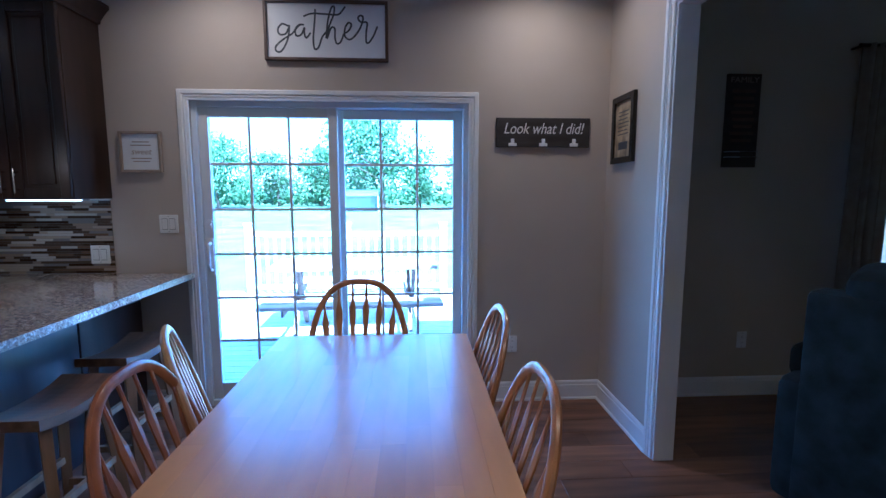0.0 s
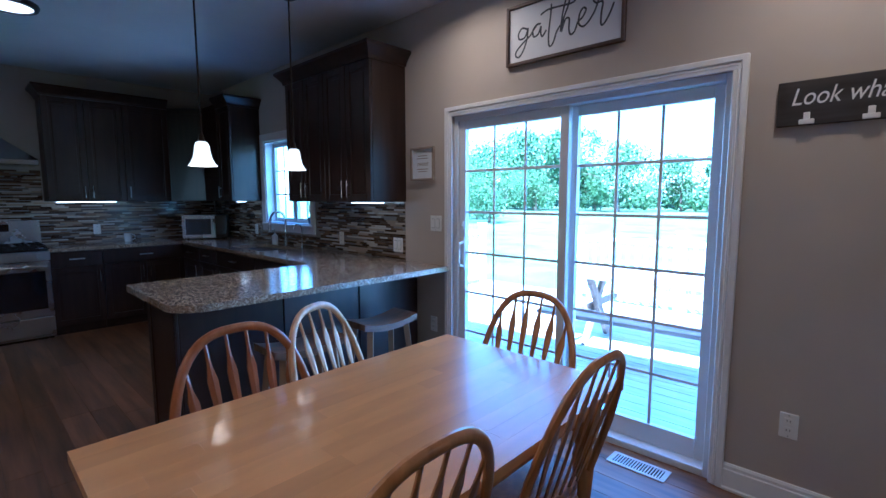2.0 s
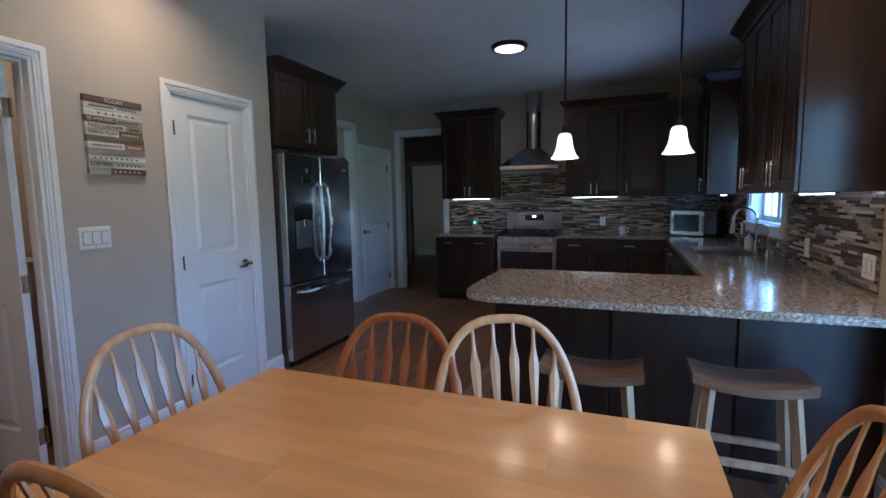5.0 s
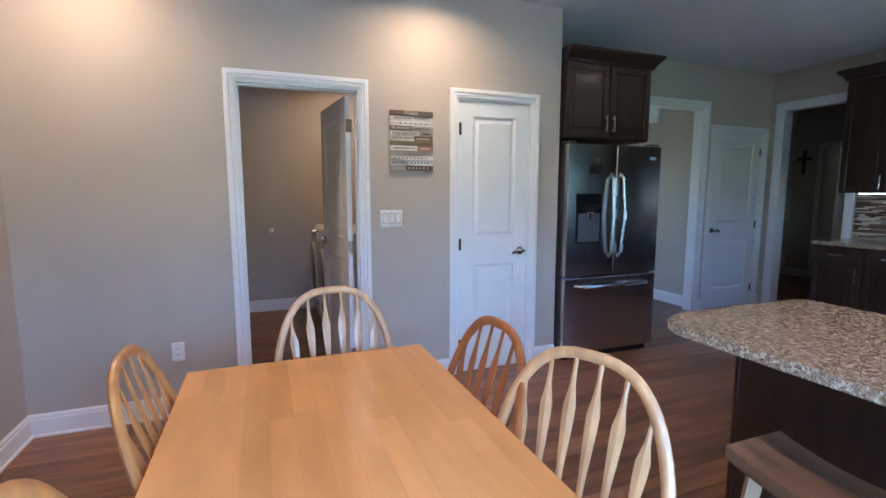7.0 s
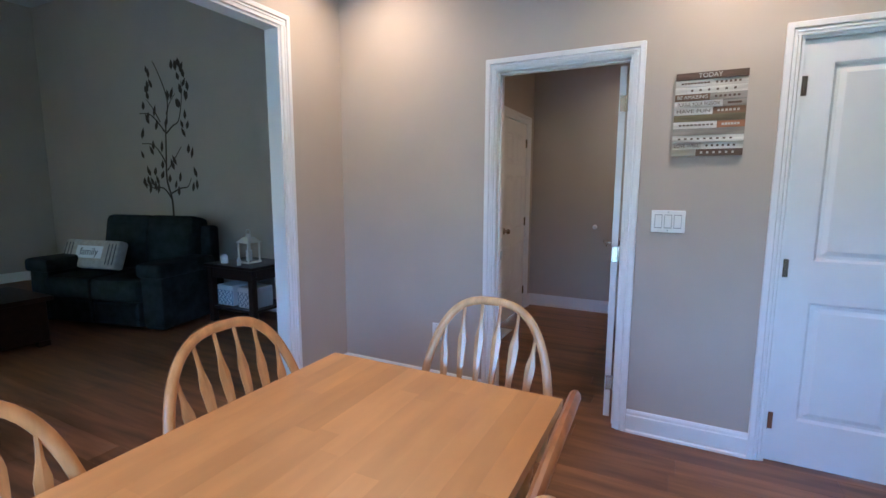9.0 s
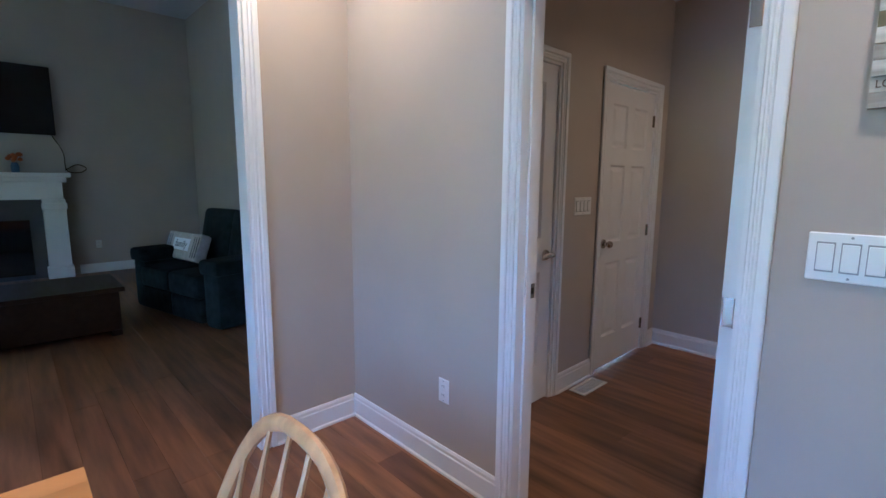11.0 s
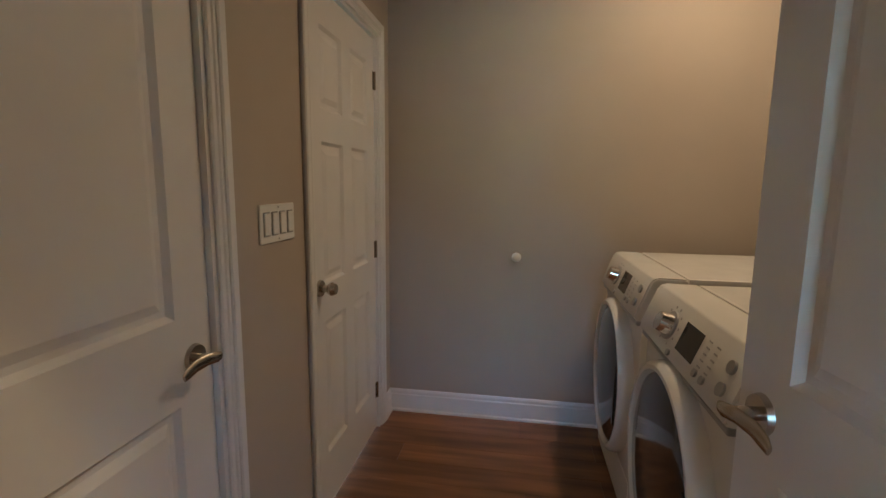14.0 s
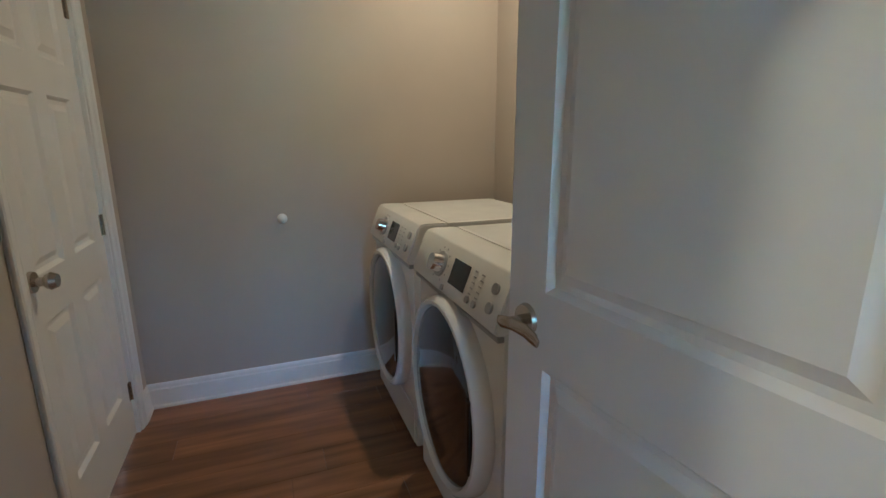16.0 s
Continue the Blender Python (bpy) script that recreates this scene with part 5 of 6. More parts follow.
def register(x, y, a, label):
    r = thing("floor_register", pose(x, y, 0, 0, 0, a), label, "floor vent", "floor vents")
    for p, q in (((-0.15, -0.06, 0.0005), (0.15, -0.042, 0.006)), ((-0.15, 0.042, 0.0005), (0.15, 0.06, 0.006)), ((-0.15, -0.042, 0.0005), (-0.125, 0.042, 0.006)), ((0.125, -0.042, 0.0005), (0.15, 0.042, 0.006))):
        B("rim", WENAM, r, p, q, 0.001)
    # Thin black sheet on the floor stands for the shade down the duct.
    B("well_shade", BLACK, r, (-0.125, -0.042, 0.0003), (0.125, 0.042, 0.0012))
    for k in range(17):
        x0 = -0.115 + k * 0.0144
        B("louvre", WENAM, r, (x0 - 0.0035, -0.042, 0.0012), (x0 + 0.0035, 0.042, 0.0048))


register(0.02, 3.09, 0, "white metal floor register before the patio door")
register(0.49, -1.86, 90, "white metal floor register in the laundry")
r = thing("strike_plate", (0.067, S - 0.098, 0.945), "nickel strike plate on the laundry jamb", "hardware")
B("plate", NICKEL, r, (-0.003, -0.016, -0.03), (-0.0005, 0.016, 0.03), 0.001)
# Raised black patch in place of the latch hole's shade.
B("hole_shade", BLACK, r, (-0.0036, -0.008, -0.012), (-0.0031, 0.008, 0.012))

# ---- signs and pictures ----
CREAM = mat("white sign board", (0.72, 0.73, 0.75), 0.6, var=0.02)
INK = mat("charcoal lettering", (0.045, 0.05, 0.065), 0.6, var=0.05)
WALNUT = mat("walnut frame", (0.09, 0.055, 0.04), 0.5, var=0.2, scale=8)
CHARC = mat("charcoal stained board", (0.035, 0.03, 0.03), 0.6, var=0.3, scale=5, stretch=(0.6, 5, 5))
WHITEL = mat("white lettering", (0.75, 0.75, 0.74), 0.6, var=0.02)
TAUPE = mat("taupe frame", (0.30, 0.24, 0.19), 0.6, var=0.15)
UP = pose(0, 0, 0, 90)


def framed(name, m, w, h, bar, fmat, inner, label, category, depth=0.025):
    """A framed board in the plane y = 0 that looks towards -y, middle at the origin."""
    r = thing(name, m, label, category)
    B("board", inner, r, (-w / 2 + bar, -depth * 0.5, -h / 2 + bar), (w / 2 - bar, -0.001, h / 2 - bar))
    for p, q in (((-w / 2, -depth, -h / 2), (-w / 2 + bar, -0.001, h / 2)), ((w / 2 - bar, -depth, -h / 2), (w / 2, -0.001, h / 2)), ((-w / 2 + bar, -depth, h / 2 - bar), (w / 2 - bar, -0.001, h / 2)), ((-w / 2 + bar, -depth, -h / 2), (w / 2 - bar, -0.001, -h / 2 + bar))):
        B("frame_bar", fmat, r, p, q, 0.002)
    return r


def smooth_path(pts, n=7):
    out = []
    P = [Vector(p) for p in pts]
    P = [P[0]] + P + [P[-1]]
    for i in range(1, len(P) - 2):
        for k in range(n):
            t = k / n
            a, b, c, d = P[i - 1:i + 3]
            out.append(0.5 * ((2 * b) + (c - a) * t + (2 * a - 5 * b + 4 * c - d) * t * t + (3 * b - a - 3 * c + d) * t ** 3))
    return out + [P[-2]]


gs = framed("wall_sign", pose(-0.555, N, 2.405), 0.75, 0.355, 0.018, WALNUT, CREAM, "white framed sign with the word gather in script", "sign", 0.03)
STROKES = {
    "g": [(150, 175), (120, 165), (98, 195), (105, 225), (135, 220), (152, 185), (155, 170), (150, 230), (130, 290), (105, 325), (85, 320), (85, 295), (120, 255), (170, 215)],
    "a": [(170, 215), (205, 165), (228, 160), (205, 162), (185, 190), (190, 225), (215, 215), (232, 175), (230, 205), (240, 232), (262, 200)],
    "t": [(288, 65), (285, 120), (275, 230), (280, 290), (300, 280), (320, 220), (340, 190)],
    "bar": [(228, 112), (270, 92), (330, 88), (400, 85), (425, 60), (440, 35)],
    "h": [(340, 225), (350, 130), (370, 50), (385, 45), (380, 90), (355, 160), (345, 225), (365, 165), (385, 165), (385, 220), (395, 250), (415, 235), (430, 190)],
    "e": [(430, 190), (455, 170), (470, 135), (455, 125), (438, 155), (435, 200), (455, 220), (480, 205), (510, 160)],
    "r": [(510, 160), (525, 120), (530, 85), (515, 78), (505, 95), (520, 115), (550, 115), (545, 170), (545, 225), (560, 225), (585, 180), (603, 130)]}
bm = bmesh.new()
for st_ in STROKES.values():
    q = smooth_path([((x - 343) / 600 * 0.715, -0.0145, -(y + 0.08 * (x - 343) - 183) / 310 * 0.32) for x, y in st_])
    tube(bm, q, 0.0062, 8, 0.3, (0, 1, 0))
part("lettering", bm, INK, gs)
for x, z, n in ((-0.27, 0.115, 7), (-0.215, 0.09, 8), (0.30, -0.115, 4)):
    for k in range(n):
        B("small_letter", INK, gs, (x + k * 0.0145 - 0.03, -0.0135, z - 0.004), (x + k * 0.0145 - 0.023, -0.0126, z + 0.004))

r = thing("wall_sign", pose(0.806, N, 1.806), "dark wooden sign with white script and three clips", "sign")
B("board", CHARC, r, (-0.305, -0.02, -0.092), (0.305, -0.001, 0.092), 0.003)
words("Look what I did!", 0.098, Matrix.Translation((0, -0.021, 0.022)) @ UP, WHITEL, r, shear=0.28, width=0.52)
for x in (-0.20, 0.0, 0.20):
    bm = bmesh.new()
    bx(bm, (x - 0.026, -0.03, -0.088), (x + 0.026, -0.0205, -0.068), 0.002)
    bx(bm, (x - 0.011, -0.028, -0.068), (x + 0.011, -0.0205, -0.040), 0.002)
    part("clip", bm, WHITEL, r)
ps = framed("framed_picture", pose(-1.708, N, 1.672), 0.25, 0.25, 0.016, TAUPE, CREAM, "small taupe framed print with grey writing", "picture")
words("sweet", 0.05, Matrix.Translation((0, -0.0132, 0.0)) @ UP, TAUPE, ps, shear=0.3)
for z, w in ((0.06, 0.10), (0.04, 0.12), (-0.04, 0.12), (-0.058, 0.10)):
    B("line", TAUPE, ps, (-w / 2, -0.0134, z - 0.003), (w / 2, -0.0126, z + 0.003))
PRINT = mat("tan printed paper", (0.42, 0.33, 0.20), 0.6, var=0.35, scale=14)
ep = framed("framed_picture", Matrix.Translation((E, 2.945, 1.80)) @ pose(0, 0, 0, 0, 0, -90), 0.29, 0.40, 0.035, BLACK, PRINT, "black framed tan print beside the opening", "picture")
for k in range(7):
    B("print_line", INK, ep, (-0.07, -0.0136, 0.10 - k * 0.022), (0.07 - 0.01 * (k % 3), -0.0127, 0.106 - k * 0.022))
B("print_motif", INK, ep, (-0.06, -0.0136, -0.12), (0.06, -0.0127, -0.075), 0.004)
framed("framed_picture", pose(-3.60, N, 2.40), 0.21, 0.32, 0.03, BLACK, CREAM, "black framed picture above the sink window", "picture")


def today():
    r = thing("wall_sign", Matrix.Translation((-1.045, S, 1.745)) @ SOUTHP, "rustic sign of painted slats with sayings, headed TODAY", "sign")
    rnd = random.Random(4)
    tones = {"d": (0.10, 0.065, 0.045), "w": (0.62, 0.60, 0.56), "g": (0.30, 0.28, 0.25), "b": (0.16, 0.10, 0.06), "o": (0.16, 0.14, 0.08), "l": (0.48, 0.46, 0.42), "r": (0.30, 0.14, 0.07)}
    mats = {k: mat("slat " + k, v, 0.7, var=0.25, scale=6, stretch=(0.7, 6, 6), bump=0.2) for k, v in tones.items()}
    rows_ = [("d", 0.5, None), ("l", 0.5, None), ("w", 0.16, None), ("b", 0.5, "BE AMAZING"), ("w", 0.68, "PURSUE YOUR PASSION"), ("w", 0.55, "HAVE FUN"), ("o", 1.0, None), ("w", 0.62, None), ("g", 1.0, None), ("w", 1.0, None), ("l", 0.42, "LOVE WELL"), ("g", 0.35, None)]
    seconds = ["d", "l", "w", "g", "g", "b", None, "r", None, None, "w", "d"]
    h = 0.405 / len(rows_)
    for k, (c, f, txt) in enumerate(rows_):
        z1 = 0.2025 - k * h
        if k == 0:
            B("slat", mats["d"], r, (-0.155, -0.022, z1 - h + 0.001), (0.155, -0.001, z1 + 0.0))
            words("TODAY", 0.030, Matrix.Translation((-0.005, -0.0235, z1 - h / 2)) @ UP, mats["l"], r)
            continue
        x = -0.155 + 0.31 * f
        t = rnd.uniform(0.016, 0.024)
        B("slat", mats[c], r, (-0.155, -t, z1 - h + 0.0008), (x - 0.0006, -0.001, z1 - 0.0004))
        if seconds[k] and f < 1:
            B("slat", mats[seconds[k]], r, (x + 0.0006, -t + 0.003, z1 - h + 0.0008), (0.155, -0.001, z1 - 0.0004))
            for j in range(6):
                B("small_letter", mats["l" if seconds[k] in "dbr" else "d"], r, (x + 0.02 + j * (0.115 - x) / 6, -t + 0.0018, z1 - h * 0.65), (x + 0.03 + j * (0.115 - x) / 6, -t + 0.0028, z1 - h * 0.35))
        if txt:
            words(txt, 0.024, Matrix.Translation(((-0.155 + x) / 2, -t - 0.0015, z1 - h / 2)) @ UP, mats["w" if c == "b" else "d"], r, width=(x + 0.155) * 0.86)
        elif c in "wl" and f > 0.4:
            for j in range(9):
                B("small_letter", mats["d"], r, (-0.13 + j * 0.28 * f / 10, -t - 0.0012, z1 - h * 0.62), (-0.118 + j * 0.28 * f / 10, -t - 0.0003, z1 - h * 0.38))


today()
fm = thing("wall_sign", pose(2.13, N, 1.89), "dark wooden family sign with a small rack", "sign")
B("board", CHARC, fm, (-0.115, -0.02, -0.30), (0.115, -0.001, 0.30), 0.003)
words("FAMILY", 0.05, Matrix.Translation((0, -0.0212, 0.26)) @ UP, TAUPE, fm, width=0.19)
for k in range(8):
    B("line", WALNUT, fm, (-0.08 + 0.01 * (k % 3), -0.0215, 0.18 - k * 0.045), (0.08 - 0.012 * (k % 2), -0.0203, 0.20 - k * 0.045))
bm = bmesh.new()
for z in (-0.20, -0.235):
    tube(bm, [(-0.11, -0.022, z), (-0.10, -0.05, z), (0.10, -0.05, z), (0.11, -0.022, z)], 0.003, 8)
part("wire_rack", bm, STEEL, fm)
r = thing("door_chime", Matrix.Translation((-4.82, -2.12, 2.40)) @ pose(0, 0, 0, 0, 0, 90), "white door chime box high on the hall wall", "door chime")
B("cover", WPLAST, r, (-0.13, -0.05, -0.12), (0.13, -0.001, 0.12), 0.008)
r = thing("thermostat", Matrix.Translation((-4.82, -2.01, 1.27)) @ pose(0, 0, 0, 0, 0, 90), "white thermostat on the hall wall", "thermostat")
B("case", WPLAST, r, (-0.06, -0.025, -0.05), (0.06, -0.001, 0.05), 0.008)
r = thing("wall_cross", Matrix.Translation((-8.38, -2.43, 1.88)) @ pose(0, 0, 0, 0, 0, 90), "dark metal cross on the passage wall", "wall decoration")
bm = bmesh.new()
bx(bm, (-0.025, -0.02, -0.19), (0.025, -0.001, 0.19), 0.008)
bx(bm, (-0.11, -0.021, 0.03), (0.11, -0.0012, 0.08), 0.008)
part("cross", bm, BRONZE, r)
r = thing("coffee_mug", (-5.57, 2.10, CT), "white coffee mug on the worktop", "mug")
bm = bmesh.new()
lathe(bm, [(0, 0), (0.038, 0), (0.042, 0.095), (0.038, 0.095), (0.035, 0.01), (0, 0.01)], 22)
part("cup", bm, WENAM, r, smooth=True)
bm = bmesh.new()
tube(bm, [(0, 0.04, 0.08), (0, 0.07, 0.07), (0, 0.07, 0.03), (0, 0.04, 0.02)], 0.006, 8)
part("handle", bm, WENAM, r, smooth=True)
r = thing("potted_plant", (-3.44, N + 0.055, 1.15), "small green plant in a blue pot on the window sill", "plant")
bm = bmesh.new()
lathe(bm, [(0, 0), (0.028, 0), (0.036, 0.07), (0.03, 0.07), (0.026, 0.06), (0, 0.06)], 18)
part("pot", bm, mat("blue glaze", (0.05, 0.12, 0.30), 0.25), r, smooth=True)
LEAFG = mat("plant leaves", (0.05, 0.12, 0.03), 0.5, var=0.2)
rnd = random.Random(8)
for k in range(9):
    bm = bmesh.new()
    a = k * 0.7
    L = rnd.uniform(0.08, 0.19)
    tube(bm, [(0, 0, 0.06), (0.012 * math.cos(a), 0.012 * math.sin(a), 0.06 + L * 0.5), (0.06 * math.cos(a), 0.02 * math.sin(a), 0.06 + L)], [0.004, 0.009, 0.002], 6, 0.3)
    part("leaf", bm, LEAFG, r)

# ---- living room ----
VELV = mat("dark green upholstery", (0.018, 0.024, 0.024), 0.85, var=0.3, scale=9, bump=0.35, bscale=120, spec=0.2)
DWOOD = mat("dark walnut furniture", (0.022, 0.012, 0.008), 0.35, var=0.25, scale=4, stretch=(0.7, 5, 5))
LINEN = mat("linen", (0.42, 0.38, 0.33), 0.9, var=0.1, scale=20, bump=0.3, bscale=200)
DRAPE = mat("taupe curtain", (0.32, 0.28, 0.24), 0.85, var=0.08, scale=15, bump=0.2, bscale=200)


def cushion(name, parent, p, q, bev, material=None, label=""):
    bm = bmesh.new()
    bx(bm, p, q, bev, 4)
    return part(name, bm, material or VELV, parent, label, True)


def sofa(m, w, label, seats):
    r = thing("sofa" if seats > 1 else "recliner", m, label, "sofa" if seats > 1 else "armchair")
    cushion("base", r, (0.10, 0.10, 0.02), (w - 0.10, 0.92, 0.30), 0.05)
    for s in (0, 1):
        x = 0.0 if s == 0 else w - 0.26
        a = cushion("arm", r, (x, 0.04, 0.02), (x + 0.26, 0.90, 0.56), 0.09)
        cushion("arm_pad", a, (x - 0.02, 0.02, 0.52), (x + 0.28, 0.74, 0.66), 0.065)
    sw = (w - 0.5) / seats
    for k in range(seats):
        x = 0.25 + k * sw
        cushion("seat_cushion", r, (x + 0.004, -0.01, 0.28), (x + sw - 0.004, 0.68, 0.50), 0.08)
        cushion("footrest", r, (x + 0.006, 0.01, 0.05), (x + sw - 0.006, 0.12, 0.285), 0.05)
        bm = bmesh.new()
        bx(bm, (x - 0.01, -0.13, -0.30), (x + sw + 0.01, 0.13, 0.30), 0.12, 4)
        bmesh.ops.transform(bm, matrix=Matrix.Translation((0, 0.78, 0.70)) @ Matrix.Rotation(radians(-12), 4, "X"), verts=bm.verts[:])
        b = part("back_cushion", bm, VELV, r, smooth=True)
        bm = bmesh.new()
        bx(bm, (x - 0.02, -0.12, -0.12), (x + sw + 0.02, 0.14, 0.12), 0.10, 4)
        bmesh.ops.transform(bm, matrix=Matrix.Translation((0, 0.83, 0.93)) @ Matrix.Rotation(radians(-12), 4, "X"), verts=bm.verts[:])
        part("head_cushion", bm, VELV, b, smooth=True)
    cushion("back_panel", r, (0.12, 0.84, 0.05), (w - 0.12, 0.99, 0.95), 0.06)
    return r


# faces north, back on the south wall
sofa(Matrix.Translation((4.86, 0.02, 0)) @ pose(0, 0, 0, 0, 0, 193), 1.62, "dark green upholstered reclining loveseat below the tree decal", 2)
sofa(Matrix.Translation((2.86, 1.66, 0)) @ pose(0, 0, 0, 0, 0, 118) @ Matrix.Diagonal((1, 1, 1.08, 1)), 0.98, "dark upholstered recliner with rounded back", 1)
pl = thing("throw_pillow", Matrix.Translation((4.55, -0.47, 0.64)) @ pose(0, 0, 0, -20, 0, 190) @ Matrix.Diagonal((1.0, 1, 1.0, 1)), "striped linen throw pillow with a lettered band", "pillow")
bm = bmesh.new()
bx(bm, (-0.38, -0.06, -0.13), (0.38, 0.06, 0.17), 0.055, 4)
part("cover", bm, LINEN, pl, smooth=True)
B("band", CREAM, pl, (-0.18, -0.0645, -0.03), (0.18, -0.061, 0.10), 0.001)
words("family", 0.11, Matrix.Translation((0, -0.0652, 0.035)) @ UP, INK, pl)
for k in range(16):
    x = -0.345 + 0.046 * k
    if abs(x) > 0.21:
        B("stripe", INK, pl, (x - 0.005, -0.0622, -0.09), (x + 0.005, -0.058, 0.13))
r = thing("end_table", (0, 0, 0), "dark wooden end table with lower shelf beside the sofa", "table")
ex0, ex1, ey0, ey1 = 2.66, 3.34, -1.40, -0.86
B("top", DWOOD, r, (ex0, ey0, 0.57), (ex1, ey1, 0.60), 0.004)
B("apron", DWOOD, r, (ex0 + 0.03, ey0 + 0.03, 0.46), (ex1 - 0.03, ey1 - 0.03, 0.57))
B("shelf", DWOOD, r, (ex0 + 0.03, ey0 + 0.03, 0.14), (ex1 - 0.03, ey1 - 0.03, 0.165))
for x in (ex0 + 0.02, ex1 - 0.08):
    for y in (ey0 + 0.02, ey1 - 0.08):
        B("leg", DWOOD, r, (x, y, 0), (x + 0.06, y + 0.06, 0.57), 0.003)
BASK = mat("white woven fabric", (0.62, 0.64, 0.68), 0.8, var=0.05)
BLUEL = mat("slate blue print", (0.10, 0.16, 0.26), 0.8, var=0.05)
for x in (2.86, 3.16):
    b = thing("storage_basket", (x, -1.07, 0.166), "white storage basket with blue lattice print", "basket", "baskets under the end table")
    B("body", BASK, b, (-0.115, -0.12, 0), (0.115, 0.12, 0.21), 0.012, seg=2)
    for k in range(-3, 4):
        for s in (-1, 1):
            bm = bmesh.new()
            n = 10
            c = k * 0.055
            pts = [(max(-0.11, min(0.11, c + s * (j / n - 0.5) * 0.14 + 0.010 * math.sin(j * 1.9))), 0.1212, 0.01 + 0.15 * j / n) for j in range(n + 1)]
            tube(bm, pts, 0.0035, 5, 0.3, (0, 1, 0))
            part("lattice", bm, BLUEL, b)
ln = thing("lantern", (2.98, -1.12, 0.60), "white metal lantern with glass sides and candle", "lantern")
B("base", WENAM, ln, (-0.085, -0.085, 0), (0.085, 0.085, 0.022), 0.003)
for sx in (-1, 1):
    for sy in (-1, 1):
        B("post", WENAM, ln, (sx * 0.07 - 0.007, sy * 0.07 - 0.007, 0.022), (sx * 0.07 + 0.007, sy * 0.07 + 0.007, 0.21))
bm = bmesh.new()
cyl(bm, (0, 0, 0.21), (0, 0, 0.265), 0.125, 0.05, 4)
bmesh.ops.rotate(bm, matrix=Matrix.Rotation(radians(45), 3, "Z"), verts=bm.verts[:])
cyl(bm, (0, 0, 0.265), (0, 0, 0.30), 0.035, 0.02, 12)
part("roof", bm, WENAM, ln)
bm = bmesh.new()
tube(bm, [(0.03 * math.cos(a), 0, 0.315 + 0.03 * math.sin(a)) for a in [2 * math.pi * k / 12 for k in range(13)]], 0.003, 6)
part("ring", bm, WENAM, ln)
C("candle", CREAM, ln, (0, 0, 0.022), (0, 0, 0.13), 0.03, n=16)
for x, y, w, h, lab in ((3.18, -0.98, 0.035, 0.09, "small white candle jar on the end table"), (2.93, -0.95, 0.02, 0.07, "slim white bottle on the end table")):
    b = thing("jar", (x, y, 0.60), lab, "jar")
    bm = bmesh.new()
    lathe(bm, [(0, 0), (w, 0), (w, h * 0.8), (w * 0.7, h * 0.9), (w * 0.7, h), (0, h)], 16)
    part("glass", bm, BASK, b, smooth=True)
r = thing("coffee_table", (0, 0, 0), "dark wooden trunk coffee table", "table")
B("top", DWOOD, r, (3.84, 0.22, 0.40), (4.62, 1.46, 0.44), 0.005)
B("body", DWOOD, r, (3.88, 0.26, 0.05), (4.58, 1.42, 0.40), 0.004)
for x in (3.88, 4.50):
    for y in (0.26, 1.34):
        B("foot", DWOOD, r, (x, y, 0), (x + 0.08, y + 0.08, 0.05))
# tree decal: trunk, boughs and leaves cut from dark vinyl
DECAL = mat("dark brown vinyl decal", (0.035, 0.022, 0.018), 0.6, var=0.05)
td = thing("wall_decal", Matrix.Translation((4.66, -1.45, 1.0)) @ SOUTHP @ Matrix.Diagonal((1.25, 1, 1.03, 1)), "dark brown branching tree decal with scattered leaves", "wall decal")
rnd = random.Random(21)
bm = bmesh.new()


def twig(pts, r0, r1):
    q = smooth_path([(x, -0.0015, z) for x, z in pts], 5)
    tube(bm, q, [r0 + (r1 - r0) * k / (len(q) - 1) for k in range(len(q))], 6, 0.06, (0, 1, 0))


twig([(0.0, -0.1), (0.0, 0.2), (-0.06, 0.45), (-0.04, 0.8), (-0.02, 1.05), (0.03, 1.35), (-0.07, 1.65), (-0.16, 1.82)], 0.018, 0.006)
twig([(-0.01, 0.22), (-0.12, 0.34), (-0.28, 0.34), (-0.42, 0.40)], 0.013, 0.005)
twig([(0.0, 0.28), (0.14, 0.34), (0.25, 0.36), (0.31, 0.46)], 0.013, 0.005)
twig([(-0.05, 0.62), (-0.12, 0.74), (-0.24, 0.86), (-0.42, 0.88)], 0.012, 0.005)
twig([(-0.04, 0.55), (0.06, 0.66), (0.19, 0.82)], 0.011, 0.005)
twig([(-0.04, 1.0), (-0.14, 1.12), (-0.26, 1.22), (-0.42, 1.24)], 0.012, 0.005)
twig([(-0.02, 0.98), (0.08, 1.06), (0.18, 1.12), (0.24, 1.35), (0.25, 1.55)], 0.012, 0.005)
twig([(0.0, 1.2), (0.06, 1.32), (0.15, 1.42)], 0.010, 0.004)
twig([(-0.10, 1.12), (-0.20, 1.28), (-0.30, 1.40)], 0.010, 0.004)
part("branches", bm, DECAL, td)
for k in range(64):
    x, z = rnd.uniform(-0.52, 0.50), rnd.uniform(0.28, 1.80)
    if abs(x) > 0.52 - 0.17 * max(0, z - 1.0) - 0.1 * rnd.random():
        x *= 0.6
    a = rnd.uniform(-0.5, 0.5)
    bm = bmesh.new()
    L, W_ = rnd.uniform(0.05, 0.075), rnd.uniform(0.02, 0.028)
    ring = [(0, -L), (W_, -L * 0.3), (W_ * 0.8, L * 0.3), (0, L), (-W_ * 0.8, L * 0.3), (-W_, -L * 0.3)]
    vs_ = [bm.verts.new((x + p * math.cos(a) - q * math.sin(a), -0.002, z + p * math.sin(a) + q * math.cos(a))) for p, q in ring]
    bm.faces.new(vs_)
    part("leaf", bm, DECAL, td)
